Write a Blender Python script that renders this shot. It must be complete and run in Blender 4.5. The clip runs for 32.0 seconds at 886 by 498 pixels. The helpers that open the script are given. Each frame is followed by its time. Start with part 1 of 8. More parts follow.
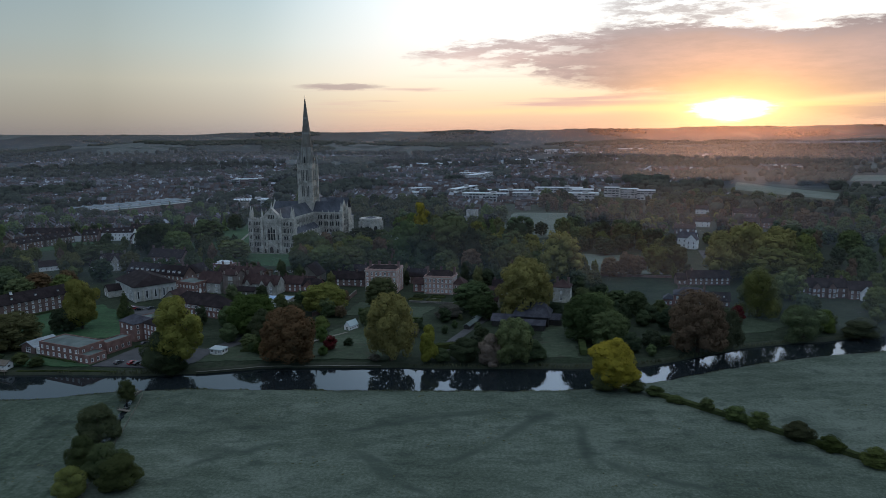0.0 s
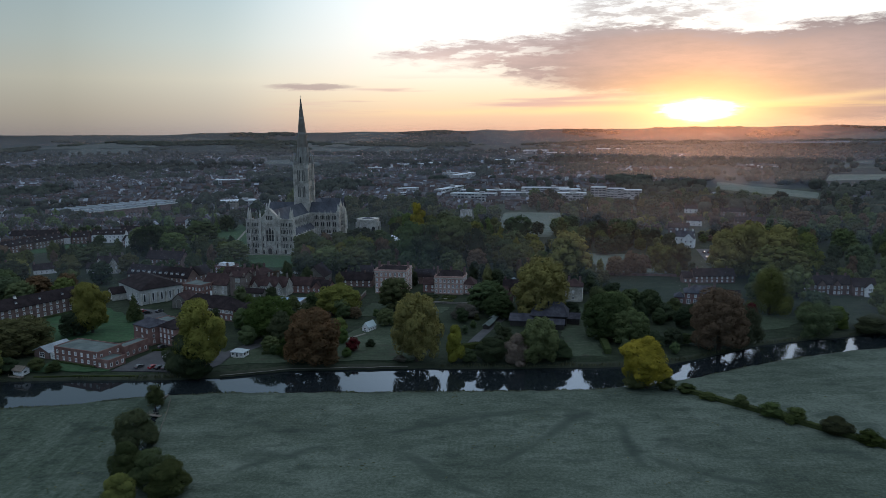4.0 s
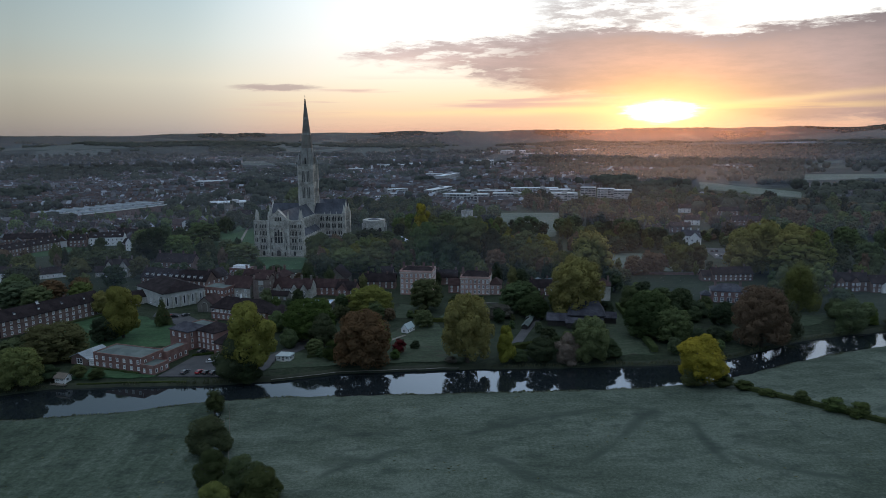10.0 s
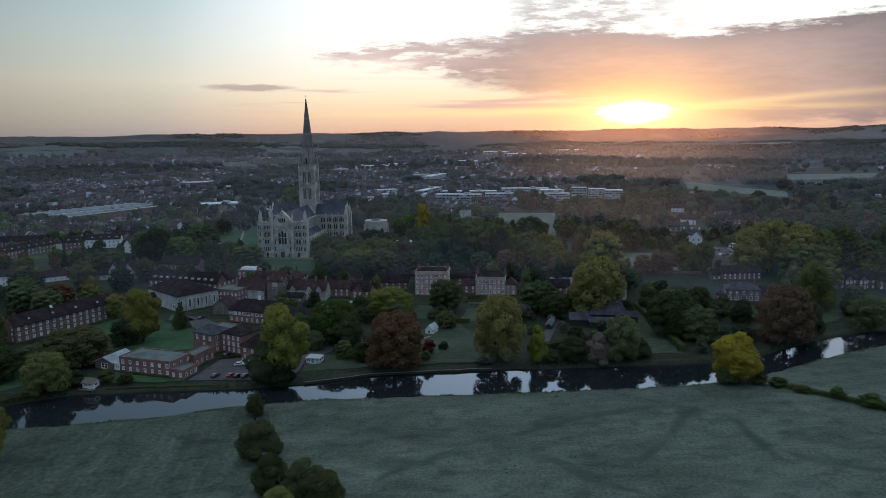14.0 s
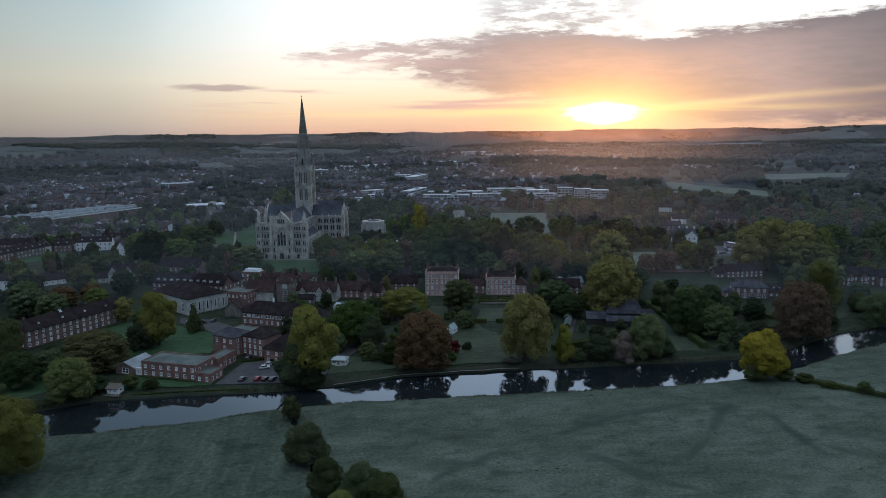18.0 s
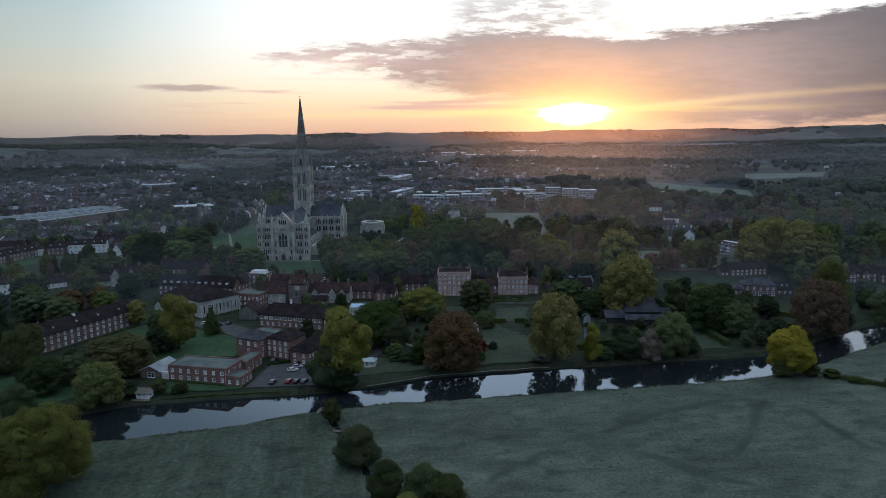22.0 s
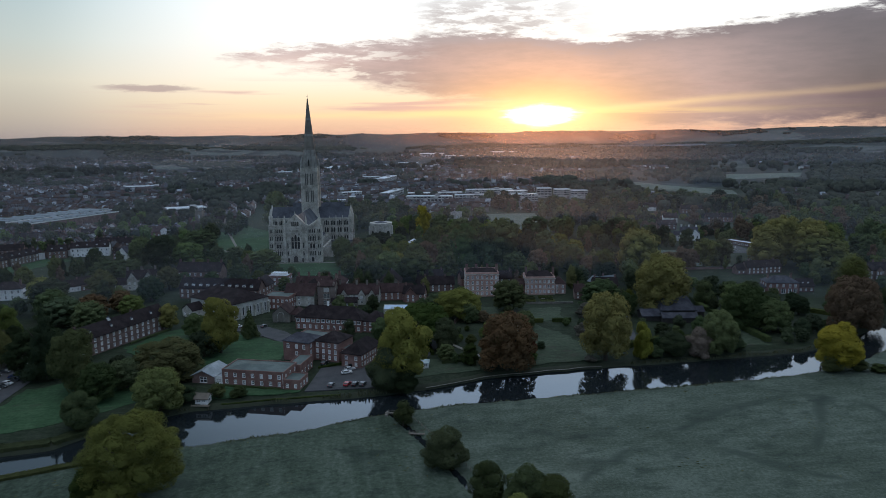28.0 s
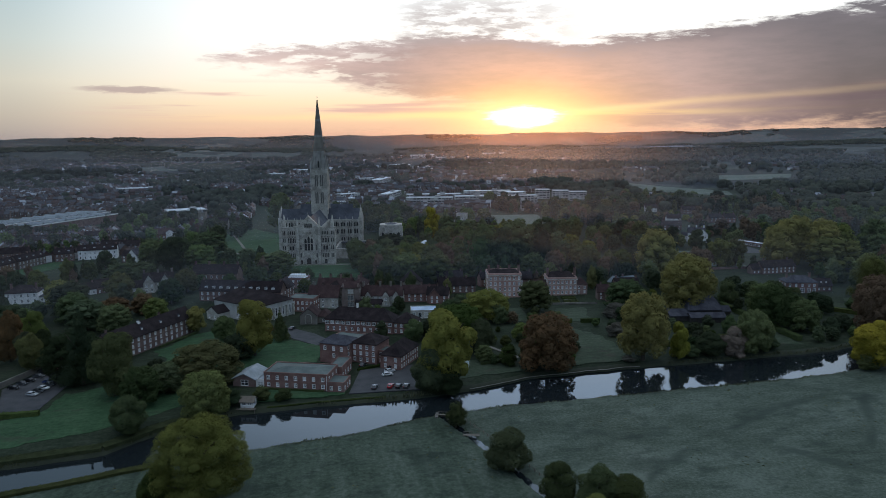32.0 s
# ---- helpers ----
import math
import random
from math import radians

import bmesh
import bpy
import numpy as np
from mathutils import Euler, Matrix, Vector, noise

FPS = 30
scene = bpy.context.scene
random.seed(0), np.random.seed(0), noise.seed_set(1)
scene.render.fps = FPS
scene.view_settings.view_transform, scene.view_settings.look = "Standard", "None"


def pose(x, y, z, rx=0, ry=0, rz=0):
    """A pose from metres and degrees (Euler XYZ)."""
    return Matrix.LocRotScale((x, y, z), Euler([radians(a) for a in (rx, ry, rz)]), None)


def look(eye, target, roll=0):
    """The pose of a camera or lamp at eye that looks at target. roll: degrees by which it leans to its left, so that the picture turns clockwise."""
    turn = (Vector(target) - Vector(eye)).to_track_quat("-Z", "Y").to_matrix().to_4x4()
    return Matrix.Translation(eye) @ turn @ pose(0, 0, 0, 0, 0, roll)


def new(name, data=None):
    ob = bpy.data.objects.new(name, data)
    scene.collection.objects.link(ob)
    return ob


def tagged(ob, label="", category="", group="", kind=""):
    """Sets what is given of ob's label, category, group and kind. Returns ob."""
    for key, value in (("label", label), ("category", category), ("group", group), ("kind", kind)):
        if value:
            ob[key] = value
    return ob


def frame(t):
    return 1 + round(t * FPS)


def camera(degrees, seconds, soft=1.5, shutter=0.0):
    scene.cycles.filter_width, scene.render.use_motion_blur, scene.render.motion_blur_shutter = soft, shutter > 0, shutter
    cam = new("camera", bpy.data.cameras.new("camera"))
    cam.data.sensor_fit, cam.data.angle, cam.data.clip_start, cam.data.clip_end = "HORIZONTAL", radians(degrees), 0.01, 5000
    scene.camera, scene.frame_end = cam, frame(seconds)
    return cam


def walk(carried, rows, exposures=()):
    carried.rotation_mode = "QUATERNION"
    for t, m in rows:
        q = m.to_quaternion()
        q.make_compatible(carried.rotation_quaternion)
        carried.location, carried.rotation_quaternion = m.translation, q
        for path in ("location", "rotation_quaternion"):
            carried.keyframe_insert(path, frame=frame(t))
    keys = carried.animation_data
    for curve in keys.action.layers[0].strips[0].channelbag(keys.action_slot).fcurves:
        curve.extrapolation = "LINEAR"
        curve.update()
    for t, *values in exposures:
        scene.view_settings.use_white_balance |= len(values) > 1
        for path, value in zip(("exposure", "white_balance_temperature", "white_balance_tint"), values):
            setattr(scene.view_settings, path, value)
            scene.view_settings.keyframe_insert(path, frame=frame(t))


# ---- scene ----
cam = camera(63.9, 32.0, soft=0.75)
PATH = [
    (0, 51.40, 0.19, 95.43, 80.581, 0.655, 4.675),
    (0.5, 48.73, 0.07, 95.43, 80.579, 0.653, 4.408),
    (1, 46.04, -0.03, 95.43, 80.578, 0.651, 4.116),
    (1.5, 43.31, -0.11, 95.42, 80.578, 0.649, 3.831),
    (2, 40.57, -0.18, 95.42, 80.579, 0.648, 3.552),
    (2.5, 37.80, -0.24, 95.41, 80.580, 0.646, 3.268),
    (3, 35.02, -0.29, 95.41, 80.581, 0.644, 2.992),
    (3.5, 32.22, -0.32, 95.40, 80.583, 0.642, 2.709),
    (5.5, 20.92, -0.30, 95.38, 80.595, 0.635, 1.611),
    (6, 18.08, -0.27, 95.37, 80.599, 0.633, 1.342),
    (6.5, 15.23, -0.22, 95.37, 80.603, 0.632, 1.097),
    (7, 12.38, -0.16, 95.36, 80.607, 0.630, 0.895),
    (7.5, 9.53, -0.09, 95.35, 80.611, 0.629, 0.707),
    (8, 6.68, -0.01, 95.35, 80.615, 0.627, 0.512),
    (8.5, 3.82, 0.09, 95.34, 80.619, 0.625, 0.313),
    (9, 0.97, 0.20, 95.33, 80.624, 0.624, 0.119),
    (9.5, -1.88, 0.32, 95.32, 80.628, 0.622, -0.060),
    (10, -4.73, 0.45, 95.31, 80.632, 0.621, -0.247),
    (10.5, -7.58, 0.60, 95.30, 80.637, 0.619, -0.401),
    (11, -10.43, 0.76, 95.29, 80.641, 0.618, -0.577),
    (11.5, -13.27, 0.93, 95.28, 80.645, 0.617, -0.777),
    (12, -16.11, 1.11, 95.27, 80.649, 0.615, -1.008),
    (12.5, -18.95, 1.30, 95.26, 80.653, 0.614, -1.260),
    (13, -21.78, 1.50, 95.25, 80.657, 0.612, -1.563),
    (13.5, -24.61, 1.72, 95.24, 80.660, 0.611, -1.883),
    (14, -27.44, 1.95, 95.23, 80.664, 0.610, -2.210),
    (14.5, -30.27, 2.19, 95.22, 80.667, 0.608, -2.519),
    (16.5, -41.55, 3.27, 95.17, 80.680, 0.603, -3.710),
    (17, -44.36, 3.57, 95.16, 80.683, 0.602, -4.005),
    (17.5, -47.17, 3.89, 95.15, 80.686, 0.601, -4.294),
    (18, -49.99, 4.21, 95.13, 80.689, 0.600, -4.564),
    (18.5, -52.80, 4.54, 95.12, 80.692, 0.599, -4.848),
    (19, -55.61, 4.89, 95.10, 80.694, 0.598, -5.118),
    (19.5, -58.42, 5.25, 95.09, 80.697, 0.597, -5.394),
    (20, -61.23, 5.62, 95.08, 80.700, 0.596, -5.683),
    (20.5, -64.04, 6.01, 95.06, 80.703, 0.595, -5.971),
    (21, -66.85, 6.40, 95.05, 80.706, 0.594, -6.227),
    (21.5, -69.66, 6.80, 95.03, 80.709, 0.593, -6.491),
    (22, -72.47, 7.22, 95.01, 80.713, 0.592, -6.756),
    (22.5, -75.28, 7.65, 95.00, 80.717, 0.591, -7.020),
    (23, -78.09, 8.09, 94.98, 80.721, 0.590, -7.291),
    (23.5, -80.90, 8.54, 94.96, 80.725, 0.589, -7.551),
    (24, -83.72, 9.00, 94.95, 80.730, 0.588, -7.790),
    (24.5, -86.53, 9.47, 94.93, 80.735, 0.587, -8.014),
    (25, -89.34, 9.96, 94.91, 80.740, 0.586, -8.222),
    (25.5, -92.15, 10.45, 94.90, 80.746, 0.586, -8.430),
    (27.5, -103.39, 12.52, 94.82, 80.777, 0.583, -9.158),
    (28, -106.19, 13.06, 94.80, 80.787, 0.582, -9.335),
    (28.5, -108.98, 13.61, 94.78, 80.798, 0.581, -9.522),
    (29, -111.77, 14.17, 94.76, 80.809, 0.581, -9.688),
    (29.5, -114.56, 14.73, 94.74, 80.822, 0.580, -9.862),
    (30, -117.33, 15.30, 94.72, 80.836, 0.580, -10.027),
    (30.5, -120.10, 15.88, 94.70, 80.851, 0.579, -10.209),
    (31, -122.85, 16.47, 94.68, 80.868, 0.578, -10.374),
    (31.5, -125.59, 17.06, 94.66, 80.886, 0.578, -10.538),
    (32, -128.31, 17.66, 94.64, 80.905, 0.577, -10.692),
]
walk(cam, [(t, pose(x, y, z, rx, ry, rz)) for t, x, y, z, rx, ry, rz in PATH])

# ---------------------------------------------------------------- world, sun
SUN_AZ, SUN_EL = 17.1, 1.3          # degrees: clockwise from +y, above the horizon
SUN_DIR = Vector((math.sin(radians(SUN_AZ)) * math.cos(radians(SUN_EL)), math.cos(radians(SUN_AZ)) * math.cos(radians(SUN_EL)), math.sin(radians(SUN_EL))))


class Graph:
    """Short hand for node trees."""

    def __init__(self, tree):
        self.tree, self.nodes, self.links = tree, tree.nodes, tree.links
        self.nodes.clear()

    def put(self, socket, value):
        if isinstance(value, bpy.types.NodeSocket):
            self.links.new(value, socket)
        elif value is not None:
            if isinstance(value, (tuple, list)) and len(value) == 3 and socket.type == "RGBA":
                value = (*value, 1)
            socket.default_value = value

    def node(self, kind, ins=(), **props):
        n = self.nodes.new(kind)
        for key, v in props.items():
            setattr(n, key, v)
        for key, v in dict(ins).items():
            self.put(n.inputs[key], v)
        return n

    def math(self, op, a, b=None, c=None, clamp=False):
        n = self.nodes.new("ShaderNodeMath")
        n.operation, n.use_clamp = op, clamp
        for i, v in enumerate((a, b, c)):
            self.put(n.inputs[i], v)
        return n.outputs[0]

    def vmath(self, op, a, b=None):
        n = self.nodes.new("ShaderNodeVectorMath")
        n.operation = op
        for i, v in enumerate((a, b)):
            self.put(n.inputs[i], v)
        return n.outputs["Value"] if op in ("DOT_PRODUCT", "LENGTH") else n.outputs[0]

    def step(self, v, a, b, lo=0.0, hi=1.0, smooth=True):
        n = self.nodes.new("ShaderNodeMapRange")
        n.interpolation_type = "SMOOTHSTEP" if smooth else "LINEAR"
        for i, x in enumerate((v, a, b, lo, hi)):
            self.put(n.inputs[i], x)
        return n.outputs[0]

    def mix(self, f, a, b, how="MIX"):
        n = self.nodes.new("ShaderNodeMix")
        n.data_type, n.blend_type = "RGBA", how
        self.put(n.inputs["Factor"], f)
        self.put(n.inputs[6], a)
        self.put(n.inputs[7], b)
        return n.outputs[2]

    def ramp(self, v, stops, mode="LINEAR"):
        n = self.nodes.new("ShaderNodeValToRGB")
        n.color_ramp.interpolation = mode
        el = n.color_ramp.elements
        while len(el) < len(stops):
            el.new(0.5)
        for e, (p, c) in zip(el, stops):
            e.position, e.color = p, (*c, 1)
        self.put(n.inputs[0], v)
        return n.outputs[0]

    def noise(self, vec, scale, detail=4.0, rough=0.55, kind="ShaderNodeTexNoise"):
        n = self.nodes.new(kind)
        self.put(n.inputs["Vector"], vec)
        self.put(n.inputs["Scale"], scale)
        if kind == "ShaderNodeTexNoise":
            self.put(n.inputs["Detail"], detail)
            self.put(n.inputs["Roughness"], rough)
        return n.outputs[0]


world = bpy.data.worlds.new("dawn_sky")
scene.world = world
world.use_nodes = True
g = Graph(world.node_tree)
way = g.node("ShaderNodeTexCoord").outputs["Generated"]
sep = g.node("ShaderNodeSeparateXYZ", {0: way})
wx, wy, wz = sep.outputs
el = g.math("MULTIPLY", g.math("ARCSINE", wz), 180 / math.pi)           # degrees above the horizon
az = g.math("MULTIPLY", g.math("ARCTAN2", wx, wy), 180 / math.pi)       # degrees to the east of +y
sky = g.node("ShaderNodeTexSky", sky_type="NISHITA", sun_disc=False, sun_elevation=radians(2.0), sun_rotation=radians(SUN_AZ), altitude=100.0,
             air_density=1.0, dust_density=2.0, ozone_density=2.0)
cosine = g.vmath("DOT_PRODUCT", way, tuple(SUN_DIR))
# clear sky: warm band near the horizon, pale above; dimmer away from the sun
clear = g.ramp(g.math("DIVIDE", g.math("MAXIMUM", el, 0.0), 20.0), [(0.0, (0.84, 0.50, 0.35)), (0.06, (0.94, 0.64, 0.42)), (0.13, (1.05, 0.82, 0.55)),
               (0.22, (1.10, 0.98, 0.80)), (0.34, (1.12, 1.08, 1.0)), (0.55, (1.12, 1.18, 1.18)), (1.0, (1.35, 1.80, 2.35))])
side = g.ramp(g.math("DIVIDE", g.math("MAXIMUM", el, 0.0), 20.0), [(0.0, (0.48, 0.40, 0.36)), (0.08, (0.62, 0.54, 0.44)), (0.20, (0.76, 0.71, 0.58)), (0.34, (0.66, 0.72, 0.67)),
              (0.55, (0.52, 0.66, 0.70)), (1.0, (0.52, 0.76, 1.0))])
side = g.mix(1.0, side, g.ramp(g.math("DIVIDE", g.math("ADD", cosine, 1.0), 2.0), [(0.0, (0.45, 0.52, 0.66)), (0.75, (0.50, 0.54, 0.58)), (0.84, (0.62, 0.64, 0.64)), (0.92, (1.0, 1.0, 1.0))]), "MULTIPLY")
clear = g.mix(g.step(cosine, 0.79, 0.945), side, clear)
clear = g.mix(g.step(el, 20.0, 50.0), clear, (0.58, 0.68, 0.82))
# the bank of cloud: its upper edge climbs towards the east and is ragged, its underside glows near the sun
flat = g.node("ShaderNodeCombineXYZ", {0: g.math("MULTIPLY", az, 0.16), 1: g.math("MULTIPLY", el, 0.75), 2: 3.7}).outputs[0]
n1 = g.math("SUBTRACT", g.noise(flat, 0.9, 6.0, 0.6), 0.5)
n2 = g.math("SUBTRACT", g.noise(flat, 3.2, 7.0, 0.68), 0.5)
lump = g.math("ADD", n1, g.math("MULTIPLY", n2, 0.8))
across = g.math("DIVIDE", g.math("ADD", az, 12.0), 60.0)
def line(stops):
    return g.math("MULTIPLY", g.ramp(across, [((p + 12.0) / 60.0, (v / 10.0,) * 3) for p, v in stops]), 10.0)
top = line([(-12, 5.3), (-8, 6.2), (-3, 6.7), (2.5, 7.0), (6.5, 7.2), (9.0, 7.8), (15, 7.9), (19, 7.3), (22, 6.9), (27, 7.5), (34, 8.2), (44, 8.8)])
base = line([(-12, 6.6), (-9.5, 5.9), (-7, 5.2), (-4, 4.9), (0, 4.4), (4, 3.4), (8, 2.6), (14, 1.9), (20, 1.2), (25, 0.2), (44, -0.6)])
depth = g.math("ADD", g.math("SUBTRACT", top, el), g.math("MULTIPLY", lump, 2.3))
bank = g.math("MULTIPLY", g.step(depth, 0.0, 0.55), g.step(g.math("ADD", g.math("SUBTRACT", el, base), g.math("MULTIPLY", lump, 2.2)), -0.2, 1.1))
# torn scraps over the middle of the bank
scrap = g.math("MULTIPLY", g.step(g.math("ADD", n2, g.math("MULTIPLY", n1, 0.6)), -0.13, 0.10), g.math("MULTIPLY", g.math("MULTIPLY", g.step(az, 5.5, 9.5), g.step(az, 24.0, 15.0)), g.math("MULTIPLY", g.step(el, 6.6, 7.6), g.step(el, 11.6, 9.0))))
# gaps torn through the thin western end of the bank
gap = g.math("MULTIPLY", g.step(g.noise(flat, 1.9, 5.0, 0.6), 0.50, 0.62), g.step(az, 10.0, 1.0))
bank = g.math("MULTIPLY", bank, g.math("SUBTRACT", 1.0, g.math("MULTIPLY", gap, 0.8)))
del_ = g.math("SUBTRACT", el, SUN_EL)
dax = g.math("SUBTRACT", az, SUN_AZ)
far_off = g.math("SQRT", g.math("ADD", g.math("POWER", g.math("DIVIDE", dax, 1.75), 2.0), g.math("POWER", del_, 2.0)))
cloud_colour = g.ramp(g.math("DIVIDE", far_off, 16.0), [(0.0, (1.15, 0.72, 0.25)), (0.10, (1.0, 0.60, 0.28)), (0.20, (0.82, 0.46, 0.31)), (0.32, (0.56, 0.365, 0.305)), (0.46, (0.42, 0.308, 0.300)), (0.64, (0.245, 0.194, 0.210)), (0.82, (0.105, 0.092, 0.115)), (1.0, (0.075, 0.068, 0.088))])
cloud_colour = g.mix(g.step(az, 8.0, -4.0), cloud_colour, (0.80, 0.60, 0.53))
cloud_colour = g.mix(g.math("MULTIPLY", g.step(depth, 1.5, 0.35), 0.75), cloud_colour, g.mix(g.step(az, 18.0, 33.0), g.mix(g.step(az, 2.0, 12.0), (0.60, 0.49, 0.47), (0.38, 0.32, 0.34)), (0.115, 0.103, 0.130)))
cloud_colour = g.mix(1.0, cloud_colour, g.mix(g.step(lump, -0.35, 0.35), (1.18, 1.12, 1.10), (0.86, 0.88, 0.90)), "MULTIPLY")
# pale pink streaks low down
streaks = g.noise(g.node("ShaderNodeCombineXYZ", {0: g.math("MULTIPLY", az, 0.06), 1: g.math("MULTIPLY", el, 1.3), 2: 9.1}).outputs[0], 1.0, 5.0, 0.55)
wisp = g.math("MULTIPLY", g.step(streaks, 0.50, 0.66), g.math("MULTIPLY", g.step(el, 0.8, 1.8), g.step(el, 4.6, 3.0)))
colour = g.mix(g.math("MULTIPLY", g.math("MULTIPLY", wisp, 0.9), g.step(az, -20.0, -6.0)), clear, (0.72, 0.46, 0.42))
colour = g.mix(g.math("MULTIPLY", bank, 0.93), colour, cloud_colour)
colour = g.mix(g.math("MULTIPLY", scrap, 0.75), colour, (0.42, 0.38, 0.38))
# a small grey cloud by itself
blob_ = g.math("ADD", g.math("POWER", g.math("DIVIDE", g.math("ADD", az, 12.6), 3.4), 2.0), g.math("POWER", g.math("DIVIDE", g.math("SUBTRACT", g.math("ADD", el, g.math("MULTIPLY", n2, 0.7)), 3.5), 0.24), 2.0))
colour = g.mix(g.math("MULTIPLY", g.step(blob_, 1.5, 0.2), 0.75), colour, (0.44, 0.33, 0.32))
# the sun behind thin cloud
def glow(wide, tall, x=0.0, y=0.0):
    return g.math("EXPONENT", g.math("MULTIPLY", -1.0, g.math("ADD", g.math("POWER", g.math("DIVIDE", g.math("ADD", dax, -x), wide), 2.0), g.math("POWER", g.math("DIVIDE", g.math("ADD", del_, -y), tall), 2.0))))
colour = g.mix(g.math("MULTIPLY", glow(9.0, 2.2), 0.5), colour, (1.04, 0.60, 0.33))
# a long yellow rift under the bank, climbing to the east
climb = g.math("SUBTRACT", del_, g.math("MULTIPLY", g.math("MAXIMUM", dax, 0.0), 0.062))
rift = g.math("EXPONENT", g.math("MULTIPLY", -1.0, g.math("POWER", g.math("DIVIDE", g.math("ADD", g.math("SUBTRACT", climb, 0.22), g.math("MULTIPLY", n1, 0.5)), 0.26), 2.0)))
rift = g.math("MULTIPLY", rift, g.step(g.math("ABSOLUTE", dax), 34.0, 6.0))
colour = g.mix(g.math("MULTIPLY", rift, g.step(dax, 6.0, 20.0, 0.85, 0.55)), colour, g.mix(g.step(dax, 4.0, 18.0), (1.12, 0.80, 0.42), (0.80, 0.56, 0.33)))
ripple = g.step(streaks, 0.38, 0.60)
colour = g.mix(g.math("MULTIPLY", g.math("MULTIPLY", glow(11.0, 0.30, 2.0, 0.25), ripple), 0.85), colour, (1.30, 0.92, 0.36))
colour = g.mix(g.math("MULTIPLY", glow(5.6, 1.7), 0.85), colour, (1.30, 0.86, 0.34))
colour = g.mix(g.math("MULTIPLY", glow(3.6, 1.15), 0.85), colour, (1.8, 1.30, 0.58))
core = g.step(g.math("ADD", g.math("ADD", g.math("ADD", g.math("MULTIPLY", glow(2.5, 0.66), 0.8), g.math("MULTIPLY", glow(1.7, 0.95), 0.35)), g.math("MULTIPLY", glow(3.6, 0.35, -0.4, 0.3), 0.10)), g.math("MULTIPLY", g.math("ADD", g.math("MULTIPLY", n2, 1.0), g.math("MULTIPLY", g.math("SUBTRACT", streaks, 0.5), 0.8)), glow(6.0, 1.6))), 0.14, 1.0)
colour = g.mix(core, colour, (5.0, 4.4, 3.0))
colour = g.mix(g.step(el, -0.6, 0.0), (0.06, 0.06, 0.06), colour)
colour = g.mix(1.0, colour, (0.98, 1.0, 1.035), "MULTIPLY")
physical = g.mix(1.0, colour, g.mix(1.0, sky.outputs[0], (0.008, 0.008, 0.008), "MULTIPLY"), "ADD")
out = g.node("ShaderNodeOutputWorld", {0: g.node("ShaderNodeBackground", {"Color": physical, "Strength": 1.0}).outputs[0]})

lamp = bpy.data.lights.new("sun", "SUN")
lamp.energy, lamp.angle, lamp.color = 1.4, radians(10.0), (1.0, 0.62, 0.36)
sun = new("sun", lamp)
sun.matrix_world = look((0, 0, 300), Vector((0, 0, 300)) - SUN_DIR)
scene.view_settings.exposure = 0.0

# ---------------------------------------------------------------- materials
def material(name, colours, scale=1.0, rough=0.8, bump=0.3, fine=8.0, metal=0.0, vary=0.0, coat=None, spec=0.3, stretch=(1, 1, 1), dist=0.05):
    """A surface with two scales of variation between the given colours; vary: change from object to object."""
    m = bpy.data.materials.new(name)
    m.use_nodes = True
    g = Graph(m.node_tree)
    where = g.node("ShaderNodeTexCoord").outputs["Object"]
    where = g.vmath("MULTIPLY", where, stretch)
    big = g.noise(where, 0.35 * scale, 4.0, 0.6)
    small = g.noise(where, fine * scale, 3.0, 0.7)
    f = g.math("ADD", g.math("MULTIPLY", g.math("SUBTRACT", big, 0.5), 1.5), g.math("MULTIPLY", small, 0.9))
    f = g.math("ADD", f, 0.05)
    n = len(colours)
    col = g.ramp(f, [(0.2 + 0.6 * i / max(1, n - 1), c) for i, c in enumerate(colours)])
    if vary:
        rnd = g.node("ShaderNodeObjectInfo").outputs["Random"]
        col = g.node("ShaderNodeHueSaturation", {"Hue": g.step(rnd, 0, 1, 0.5 - 0.05 * vary, 0.5 + 0.03 * vary, False), "Saturation": g.step(g.math("FRACT", g.math("MULTIPLY", rnd, 7.13)), 0, 1, 1 - 0.3 * vary, 1 + 0.2 * vary, False),
                     "Value": g.step(g.math("FRACT", g.math("MULTIPLY", rnd, 3.71)), 0, 1, 1 - 0.4 * vary, 1 + 0.4 * vary, False), "Color": col}).outputs[0]
    bmp = g.node("ShaderNodeBump", {"Strength": bump, "Distance": dist, "Height": small})
    b = g.node("ShaderNodeBsdfPrincipled", {"Base Color": col, "Roughness": rough, "Metallic": metal, "Specular IOR Level": spec, "Normal": bmp.outputs[0]})
    g.node("ShaderNodeOutputMaterial", {0: b.outputs[0]})
    return m


